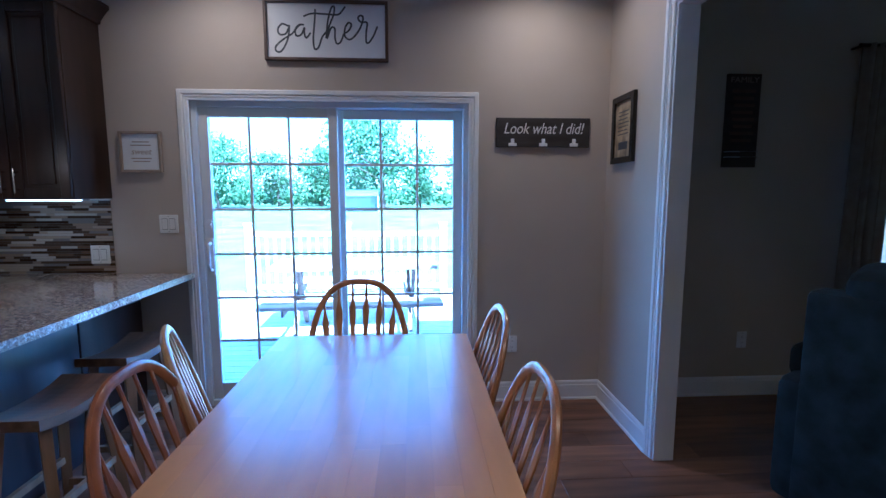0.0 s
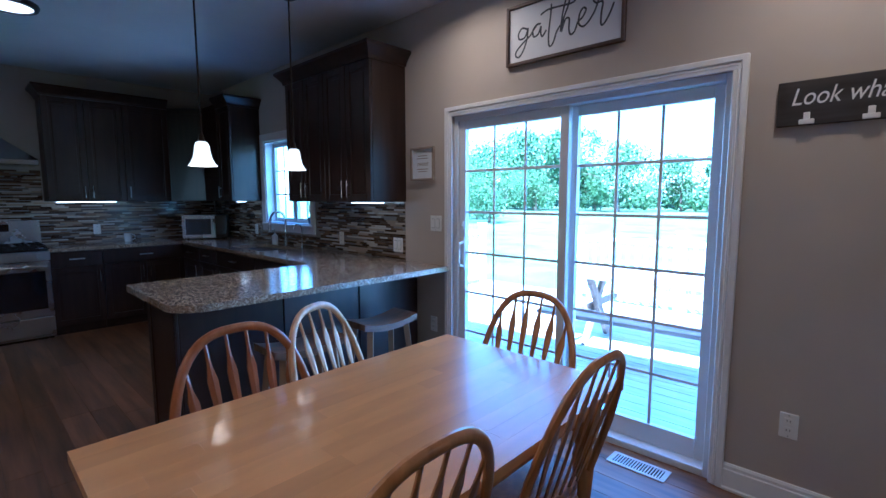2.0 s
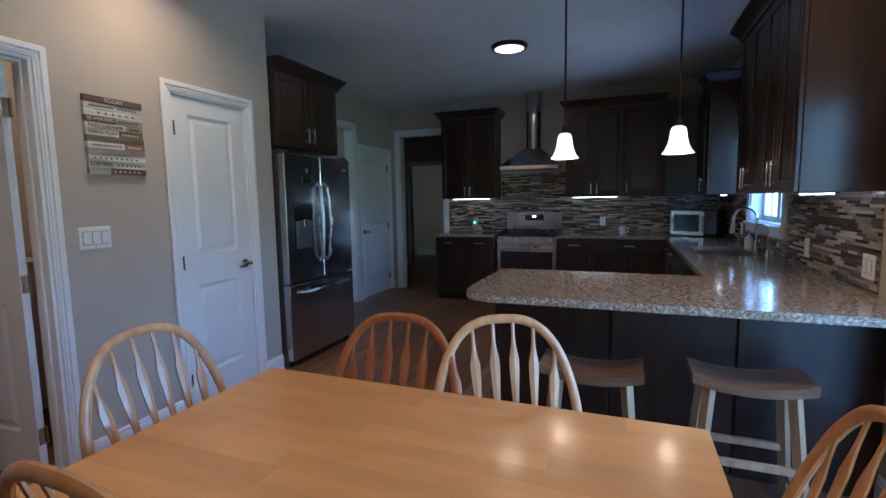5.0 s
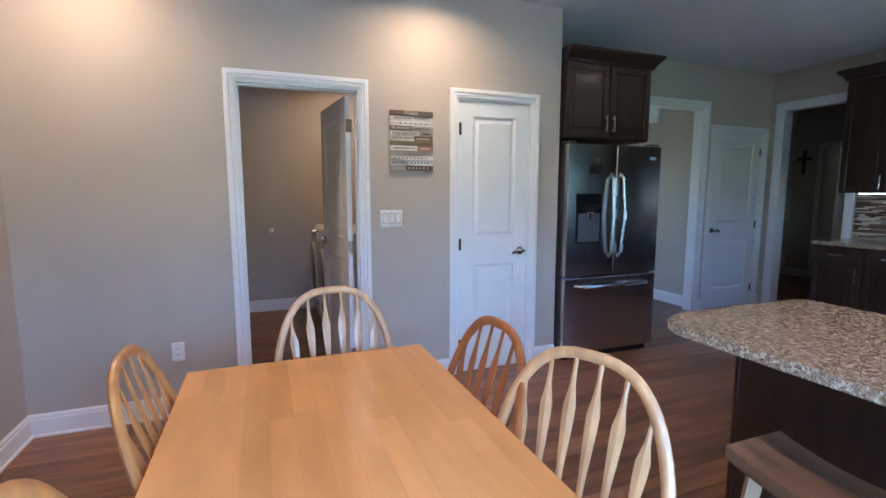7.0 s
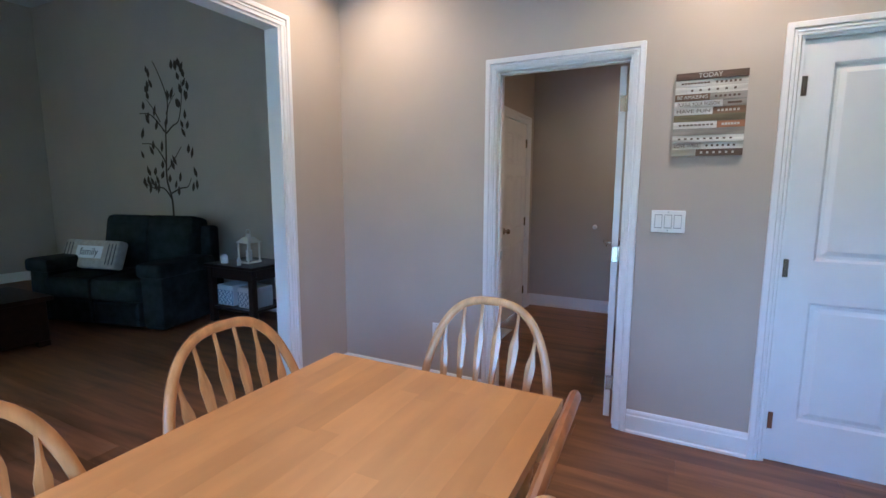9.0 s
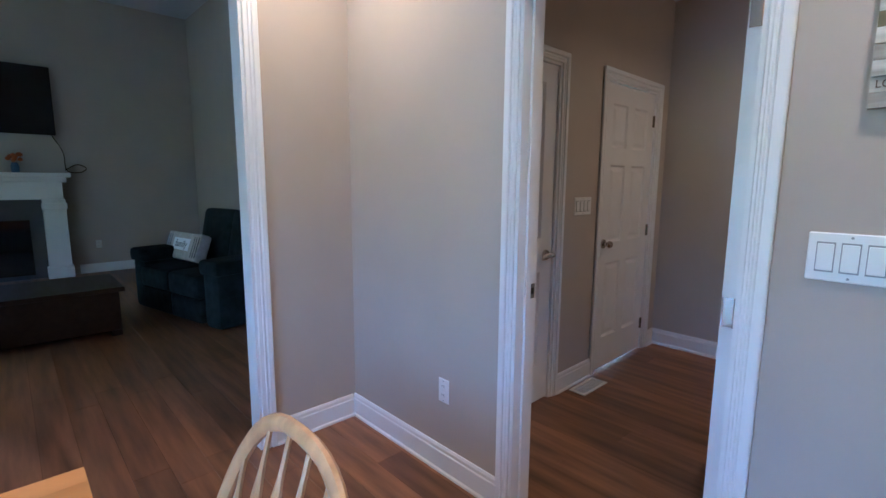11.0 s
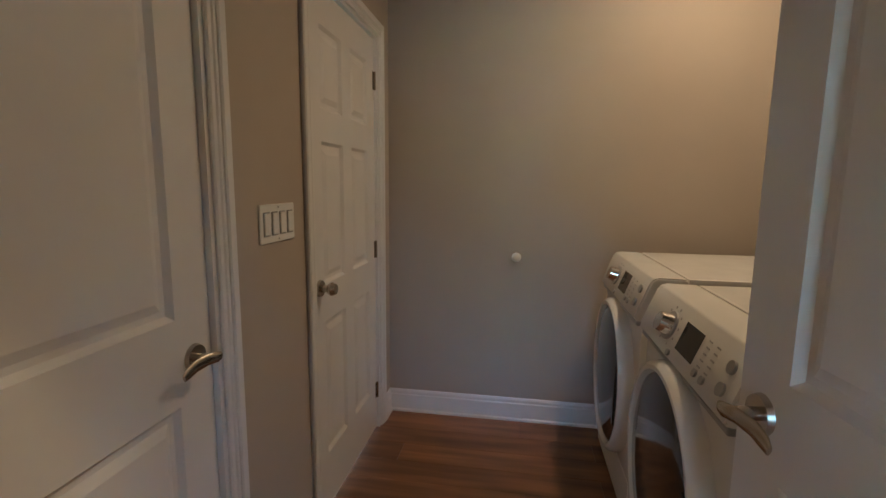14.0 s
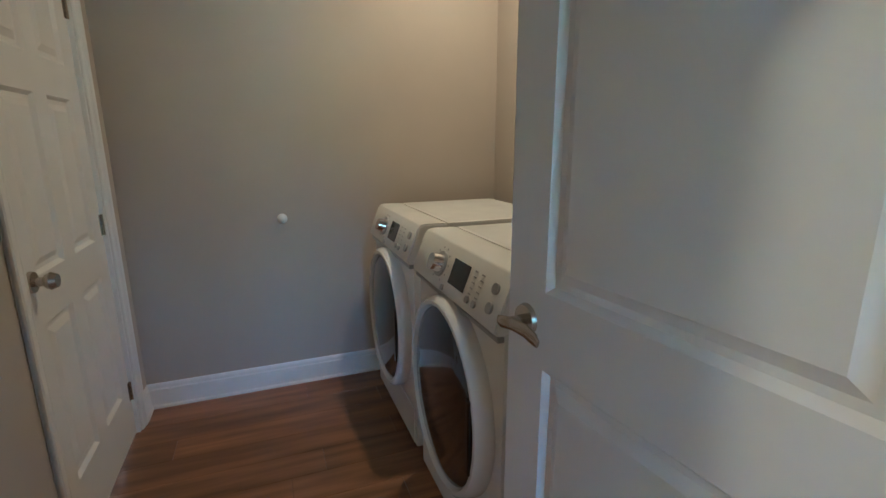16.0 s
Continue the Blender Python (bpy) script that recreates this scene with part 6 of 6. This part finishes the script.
# fireplace and television
fp = thing("fireplace", Matrix.Translation((7.54, 1.10, 0)) @ pose(0, 0, 0, 0, 0, -90), "white painted fireplace mantel with dark firebox", "fireplace")
B("mantel_shelf", TRIM, fp, (-0.88, -0.30, 1.40), (0.88, -0.002, 1.46), 0.006)
B("cornice", TRIM, fp, (-0.83, -0.25, 1.33), (0.83, -0.002, 1.40), 0.01)
B("frieze", TRIM, fp, (-0.78, -0.18, 1.10), (0.78, -0.002, 1.33), 0.004)
for s in (-1, 1):
    x0, x1 = sorted((s * 0.80, s * 0.55))
    B("pilaster", TRIM, fp, (x0, -0.20, 0.16), (x1, -0.002, 1.10), 0.006)
    B("plinth", TRIM, fp, (x0 - 0.02, -0.22, 0.0), (x1 + 0.02, -0.002, 0.16), 0.006)
    B("capital", TRIM, fp, (x0 - 0.015, -0.215, 0.96), (x1 + 0.015, -0.201, 1.05), 0.006)
B("surround", DGREY, fp, (-0.55, -0.06, 0.0), (0.55, -0.002, 1.10))
B("firebox", BGLASS, fp, (-0.40, -0.075, 0.06), (0.40, -0.061, 0.82), 0.004)
tv = thing("television", Matrix.Translation((7.54, 1.10, 2.42)) @ pose(0, 0, 0, 0, 0, -90), "large black wall-mounted television, switched off", "television")
B("screen", BGLASS, tv, (-0.78, -0.10, -0.45), (0.78, -0.05, 0.45), 0.006)
B("mount", BLACK, tv, (-0.2, -0.05, -0.2), (0.2, -0.002, 0.2))
r = thing("cable", (0, 0, 0), "thin dark cable hanging beside the mantel", "cable")
bm = bmesh.new()
tube(bm, smooth_path([(7.52, 0.36, 1.97), (7.50, 0.26, 1.75), (7.47, 0.24, 1.50), (7.42, 0.10, 1.47), (7.45, 0.02, 1.53), (7.48, 0.12, 1.58), (7.47, 0.26, 1.50)]), 0.006, 6)
part("cord", bm, BLACK, r)
r = thing("vase", Matrix.Translation((7.40, 0.78, 1.46)), "small blue vase with orange flowers on the mantel", "vase")
bm = bmesh.new()
lathe(bm, [(0, 0), (0.04, 0), (0.045, 0.08), (0.03, 0.13), (0.026, 0.13), (0.035, 0.08), (0, 0.01)], 16)
part("vessel", bm, BLUEL, r, smooth=True)
bm = bmesh.new()
for k in range(8):
    bmesh.ops.create_icosphere(bm, subdivisions=1, radius=0.03, matrix=Matrix.Translation((rnd.uniform(-.06, .06), rnd.uniform(-.08, .08), rnd.uniform(0.15, 0.24))))
    tube(bm, [(0, 0, 0.1), (rnd.uniform(-.05, .05), rnd.uniform(-.06, .06), 0.18)], 0.003, 5)
part("flowers", bm, mat("orange petals", (0.45, 0.12, 0.03), 0.7, var=0.2), r)
# curtains and blind
cr = thing("curtain", (0, 0, 0), "taupe curtains on a dark rod over the blinds", "curtain")
C("rod", BRONZE, cr, (2.83, N - 0.09, 2.36), (6.6, N - 0.09, 2.36), 0.012, n=12)
for x in (2.86, 6.55):
    C("bracket", BRONZE, cr, (x, N - 0.001, 2.36), (x, N - 0.09, 2.36), 0.008, n=8)
for x0, x1 in ((2.86, 3.12), (6.25, 6.58)):
    bm = bmesh.new()
    n = 40
    lo, hi = [], []
    for k in range(n + 1):
        u = k / n
        yy = N - 0.09 + 0.028 * math.sin(u * 26) + 0.008 * math.sin(u * 60)
        lo.append(bm.verts.new((x0 + (x1 - x0) * u - 0.04 * (1 - u), yy, 0.06)))
        hi.append(bm.verts.new((x0 + (x1 - x0) * u, yy, 2.37)))
    for k in range(n):
        bm.faces.new((lo[k], lo[k + 1], hi[k + 1], hi[k]))
    o = part("panel", bm, DRAPE, cr, smooth=True)
    md = o.modifiers.new("thickness", "SOLIDIFY")
    md.thickness = 0.003
bl = bpy.data.materials.new("amber-tinted translucent blind")
bl.use_nodes = True
nn, ll = bl.node_tree.nodes, bl.node_tree.links
tn, df, mx = nn.new("ShaderNodeBsdfTranslucent"), nn.new("ShaderNodeBsdfDiffuse"), nn.new("ShaderNodeMixShader")
# Amber put into the slats warms the room's light; the blind itself is white.
for q in (tn, df):
    q.inputs[0].default_value = (0.95, 0.67, 0.42, 1)
ll.new(tn.outputs[0], mx.inputs[1])
ll.new(df.outputs[0], mx.inputs[2])
ll.new(mx.outputs[0], nn["Material Output"].inputs[0])
bd = thing("window_blind", (0, 0, 0), "closed slatted blind with an amber tint that warms the daylight", "blind")
B("head_rail", WPLAST, bd, (3.03, N + 0.02, 2.20), (6.37, N + 0.06, 2.245))
bm = bmesh.new()
for k in range(60):
    z = 0.53 + k * 0.028
    vs_ = [bm.verts.new(p) for p in ((3.03, N + 0.035, z), (6.37, N + 0.035, z), (6.37, N + 0.047, z + 0.031), (3.03, N + 0.047, z + 0.031))]
    bm.faces.new(vs_)
tagged(part("slats", bm, bl, bd), kind="stuff")

# ---- outside ----
GRASS = mat("mown grass", (0.115, 0.16, 0.055), 0.9, var=0.25, scale=0.6, bump=0.5, bscale=30)
DECKM = mat("weathered deck boards", (0.46, 0.46, 0.46), 0.75, var=0.12, scale=3, stretch=(0.5, 6, 6), rand=0.08)
PICM = mat("grey picnic wood", (0.30, 0.22, 0.17), 0.8, var=0.2, scale=4, stretch=(0.5, 6, 6))
BARK = mat("bark", (0.10, 0.075, 0.05), 0.9, var=0.3, scale=6, bump=0.5, bscale=20)
LEAF = island_mat("tree leaves", [(0.06, 0.11, 0.035), (0.08, 0.13, 0.042), (0.055, 0.10, 0.035), (0.09, 0.145, 0.05), (0.07, 0.12, 0.04)], 0.55)
SIDING = mat("white outbuilding siding", (0.7, 0.7, 0.7), 0.6, var=0.05)
SHEDR = mat("blue grey shed roof", (0.12, 0.16, 0.22), 0.6, var=0.1)
bm = bmesh.new()
for x0, x1, y0, y1 in [(-900, 900, N + 0.16, 1500), (-900, 900, -900, -4.4), (-900, -10.2, -4.4, N + 0.16), (7.66, 900, -4.4, N + 0.16)]:
    bm.faces.new([bm.verts.new(p) for p in ((x0, y0, -0.55), (x1, y0, -0.55), (x1, y1, -0.55), (x0, y1, -0.55))])
bmesh.ops.remove_doubles(bm, verts=bm.verts[:], dist=1e-4)
structure(part("ground", bm, GRASS), "wide mown green lawn", "ground")
dk = thing("deck", (0, 0, 0), "sunlit weathered wooden deck behind the house", "deck", kind="structure")
B("substructure", PICM, dk, (-4.4, N + 0.17, -0.54), (3.4, 7.3, -0.135))
for k in range(29):
    y = N + 0.17 + k * 0.142
    B("board", DECKM, dk, (-4.42, y, -0.13), (3.42, y + 0.136, -0.10), 0.0)


def railing(p, q):
    r = thing("deck_railing", (0, 0, 0), "white deck railing with square balusters", "railing", "deck railings")
    p, q = Vector((*p, -0.10)), Vector((*q, -0.10))
    L = (q - p).length
    m = Matrix.Translation(p) @ Matrix.Rotation(math.atan2(q.y - p.y, q.x - p.x), 4, "Z")

    def bar(nm, a, b, bev=0.003):
        bm = bmesh.new()
        bx(bm, a, b)
        bmesh.ops.transform(bm, matrix=m, verts=bm.verts[:])
        part(nm, bm, VINYL, r)
    n = max(1, round(L / 1.9))
    for k in range(n + 1):
        x = L * k / n
        bar("post", (x - 0.05, -0.05, 0), (x + 0.05, 0.05, 1.05))
        bar("post_cap", (x - 0.062, -0.062, 1.05), (x + 0.062, 0.062, 1.08))
    for z in (0.08, 0.88):
        bar("rail", (0, -0.03, z), (L, 0.03, z + 0.06))
    k = 1
    while k * 0.125 < L:
        bar("baluster", (k * 0.125 - 0.018, -0.018, 0.14), (k * 0.125 + 0.018, 0.018, 0.88))
        k += 1


railing((-2.5, 7.25), (0.4, 7.25))
railing((-4.35, 3.5), (-4.35, 7.2))
railing((3.35, 3.5), (3.35, 7.25))


def picnic(m):
    r = thing("picnic_table", m, "weathered wooden picnic table with crossed legs on the deck", "picnic table")
    for k in range(5):
        B("top_board", PICM, r, (-0.9, -0.36 + k * 0.145, 0.70), (0.9, -0.22 + k * 0.145, 0.738), 0.004)
    for s in (-1, 1):
        for k in range(2):
            y = s * (0.62 + k * 0.145)
            B("bench_board", PICM, r, (-0.9, y - 0.07, 0.40), (0.9, y + 0.07, 0.438), 0.004)
        for x in (-0.62, 0.62):
            bm = bmesh.new()
            bx(bm, (x - 0.02 + s * 0.02, -0.045, -0.46), (x + 0.02 + s * 0.02, 0.045, 0.46))
            bmesh.ops.transform(bm, matrix=Matrix.Translation((0, 0, 0.352)) @ Matrix.Rotation(s * radians(38), 4, "X"), verts=bm.verts[:])
            part("leg", bm, PICM, r)
    for x in (-0.62, 0.62):
        B("cross_beam", PICM, r, (x - 0.06, -0.76, 0.32), (x - 0.04, 0.76, 0.40))


picnic(pose(-0.7, 5.45, -0.10, 0, 0, 4))


def tree(x, y, h, w, seed, label):
    rnd = random.Random(seed)
    r = thing("tree", (x, y, -0.55), label, "tree", "trees along the lawn")
    bm = bmesh.new()
    tube(bm, [(0, 0, 0), (rnd.uniform(-.2, .2), 0, h * 0.3), (rnd.uniform(-.5, .5), 0, h * 0.75)], [h * 0.025, h * 0.018, h * 0.006], 8)
    for k in range(7):
        a = rnd.uniform(0, 6.3)
        z = h * rnd.uniform(0.2, 0.6)
        tube(bm, [(0, 0, z), (math.cos(a) * w * 0.3, math.sin(a) * w * 0.3, z + h * 0.13), (math.cos(a) * w * 0.5, math.sin(a) * w * 0.5, z + h * 0.2)], [h * 0.009, h * 0.006, h * 0.003], 6)
    part("trunk", bm, BARK, r)
    vs, fs = [], []
    lobes = [(rnd.uniform(-w * .33, w * .33), rnd.uniform(-w * .33, w * .33), h * rnd.uniform(0.22, 0.82), w * rnd.uniform(0.16, 0.30)) for _ in range(16)]
    lobes.append((0, 0, h * 0.86, w * 0.16))
    for lx, ly, lz, lr in lobes:
        for _ in range(330):
            d = Vector((rnd.gauss(0, 1), rnd.gauss(0, 1), rnd.gauss(0, 0.8))).normalized() * lr * rnd.uniform(0.55, 1.05)
            c = Vector((lx, ly, lz)) + d
            if c.z < h * 0.08:
                continue
            s = rnd.uniform(0.08, 0.19) * h / 10
            e = Euler((rnd.uniform(0, 6), rnd.uniform(0, 6), rnd.uniform(0, 6))).to_matrix()
            i = len(vs)
            vs += [c + e @ Vector(p) * s for p in ((-1, -0.6, 0), (0.2, -0.9, 0.25), (1, 0.1, 0), (0.3, 0.9, 0.2), (-0.8, 0.7, -0.1))]
            fs.append((i, i + 1, i + 2, i + 3, i + 4))
    me = bpy.data.meshes.new("crown")
    me.from_pydata(vs, [], fs)
    me.materials.append(LEAF)
    ob = new("crown", me)
    ob.parent = r
    return r


rnd = random.Random(3)
kinds = [tree(-60 + 12 * k, 66, 9 + k % 3 * 2, 10 + k % 2 * 2, 20 + k, "leafy green broadleaf tree at the lawn's far edge") for k in range(3)]
for k in range(24):
    x = -88 + k * 5.2 + rnd.uniform(-1.5, 1.5)
    y = 62 + rnd.uniform(-3, 10)
    s = rnd.uniform(0.42, 0.85) if k % 4 else 1.08
    o = copy_thing(kinds[k % 3], pose(x, y, -0.55, 0, 0, rnd.uniform(0, 360)))
    o.scale = (s, s, s)
for k in range(5):
    o = copy_thing(kinds[k % 3], pose(-22 - k * 4.5, 30 + k * 4, -0.55, 0, 0, k * 70))
    o.scale = (0.5, 0.5, 0.5)
# far undergrowth, one mass of clumps
vs, fs = [], []
for _ in range(15000):
    c = Vector((rnd.uniform(-110, 60), rnd.uniform(70, 84), rnd.uniform(-0.5, 4.2) * rnd.random()))
    s = rnd.uniform(0.18, 0.42)
    e = Euler((rnd.uniform(0, 6), rnd.uniform(0, 6), rnd.uniform(0, 6))).to_matrix()
    i = len(vs)
    vs += [c + e @ Vector(p) * s for p in ((-1, -0.6, 0), (0.2, -0.9, 0.25), (1, 0.1, 0), (0.3, 0.9, 0.2))]
    fs.append((i, i + 1, i + 2, i + 3))
me = bpy.data.meshes.new("hedge")
me.from_pydata(vs, [], fs)
me.materials.append(LEAF)
tagged(new("undergrowth", me), "dense green undergrowth below the far trees", "foliage", kind="stuff")
r = thing("garden_shed", pose(-6.2, 52, -0.55, 0, 0, 10), "small white open shed with a grey roof", "shed")
bm = bmesh.new()
for p, q in (((-2, 1.4, 0), (2, 1.5, 2.0)), ((-2, -1.5, 0), (-1.9, 1.4, 2.2)), ((1.9, -1.5, 0), (2, 1.4, 2.2)), ((-1.9, -1.5, 1.7), (1.9, -1.4, 2.2))):
    bx(bm, p, q)
part("walls", bm, SIDING, r)
B("roof", SHEDR, r, (-2.2, -1.8, 2.2), (2.2, 1.7, 2.32))
r = thing("play_tower", pose(5.5, 48, -0.55), "pale wooden play tower on the lawn", "play tower")
for sx in (-0.7, 0.7):
    for sy in (-0.7, 0.7):
        B("post", SIDING, r, (sx - 0.07, sy - 0.07, 0), (sx + 0.07, sy + 0.07, 2.6))
B("platform", SIDING, r, (-0.8, -0.8, 1.2), (0.8, 0.8, 1.3))
B("wall", SIDING, r, (-0.8, -0.8, 1.301), (0.8, -0.75, 2.0))
bm = bmesh.new()
cyl(bm, (0, 0, 2.6), (0, 0, 3.4), 1.25, 0.05, 4)
part("roof", bm, SIDING, r)

# ---- floor planks and wall tiles ----


def planks():
    rnd = random.Random(11)
    fl = bpy.data.objects["floor"]
    PW, L = 0.152, 1.22
    rest_v, rest_f = [], []
    meshes = {}

    def near(x0, x1, y):
        return -2.9 < x0 and x1 < 2.4 and -3.1 < y < 3.3
    count = 0
    y = -4.4
    row = 0
    while y < N + 0.1:
        x = -10.2 - rnd.uniform(0, L)
        while x < 7.66:
            a, b = x, x + L - 0.0012
            if near(a, b, y) and count < 300:
                if "p" not in meshes:
                    bm = bmesh.new()
                    bx(bm, (0, 0, -0.006), (L - 0.0012, PW - 0.0012, 0.0), 0.0008)
                    me = bpy.data.meshes.new("plank")
                    bm.to_mesh(me)
                    bm.free()
                    me.materials.append(PLANK)
                    meshes["p"] = me
                ob = new("plank", meshes["p"])
                ob.location = (a, y, 0)
                ob.parent = fl
                count += 1
            else:
                i = len(rest_v)
                rest_v.extend([(a, y, 0), (b, y, 0), (b, y + PW - 0.0012, 0), (a, y + PW - 0.0012, 0), (a, y, -0.005), (b, y, -0.005), (b, y + PW - 0.0012, -0.005), (a, y + PW - 0.0012, -0.005)])
                rest_f.extend([(i, i + 1, i + 2, i + 3), (i, i + 4, i + 5, i + 1), (i + 1, i + 5, i + 6, i + 2), (i + 2, i + 6, i + 7, i + 3), (i + 3, i + 7, i + 4, i)])
            x += L
        y += PW
    me = bpy.data.meshes.new("far_planks")
    me.from_pydata(rest_v, [], rest_f)
    me.materials.append(PLANKF)
    ob = new("far_planks", me)
    ob.parent = fl
    tagged(ob, kind="stuff")


def far_plank_material():
    m = PLANK.copy()
    m.name = "brown plank floor, joined"
    n, l = m.node_tree.nodes, m.node_tree.links
    g = n.new("ShaderNodeNewGeometry")
    for nd in n:
        if nd.bl_idname == "ShaderNodeMapRange" and nd.inputs["Value"].links and nd.inputs["Value"].links[0].from_node.bl_idname == "ShaderNodeObjectInfo":
            l.new(g.outputs["Random Per Island"], nd.inputs["Value"])
    return m


PLANKF = far_plank_material()
planks()


def mosaic(name, m, w, h, holes, label):
    """Strip mosaic on the plane y = 0, looking towards -y, from x = 0 to w and z = 0 to h."""
    rnd = random.Random(int(w * 1000))
    root = thing(name, m, label, "backsplash", kind="structure")
    x = 0.0
    for hx0, hx1, hz0, hz1 in holes:
        B("grout_bed", GROUT, root, (x, -0.004, 0), (hx0, -0.0005, h))
        B("grout_bed", GROUT, root, (hx0, -0.004, 0), (hx1, -0.0005, hz0))
        x = hx1
    B("grout_bed", GROUT, root, (x, -0.004, 0), (w, -0.0005, h))
    vs, fs = [], []
    z = 0.001
    while z < h - 0.008:
        th = 0.0145
        x = -rnd.uniform(0, 0.1)
        while x < w:
            L = rnd.choice((0.05, 0.1, 0.1, 0.15, 0.15, 0.2))
            a, b = max(x, 0), min(x + L - 0.0015, w)
            if b - a > 0.01 and not any(hx0 < b and a < hx1 and hz0 < z + th and z < hz1 for hx0, hx1, hz0, hz1 in holes):
                d = -0.008 - rnd.uniform(0, 0.0015)
                i = len(vs)
                vs += [(a, d, z), (b, d, z), (b, d, z + th), (a, d, z + th), (a, -0.004, z), (b, -0.004, z), (b, -0.004, z + th), (a, -0.004, z + th)]
                fs += [(i, i + 1, i + 2, i + 3), (i, i + 4, i + 5, i + 1), (i + 1, i + 5, i + 6, i + 2), (i + 2, i + 6, i + 7, i + 3), (i + 3, i + 7, i + 4, i)]
            x += L
        z += th + 0.0013
    me = bpy.data.meshes.new("strip_tiles")
    me.from_pydata(vs, [], fs)
    me.materials.append(TILE)
    ob = new("strip_tiles", me)
    ob.parent = root
    tagged(ob, kind="stuff")


mosaic("backsplash_north", pose(-5.81, N, CT + 0.001), 3.89, UB - CT - 0.003, [(1.42, 2.55, 0.12, 2)], "brown and cream strip mosaic backsplash")
mosaic("backsplash_west", pose(WX, -0.31, CT + 0.001, 0, 0, 90), 3.49, UB - CT - 0.003, [], "brown and cream strip mosaic backsplash")
mosaic("backsplash_range", pose(WX, 0.48, UB, 0, 0, 90), 0.91, 0.335, [], "brown and cream strip mosaic behind the range hood")
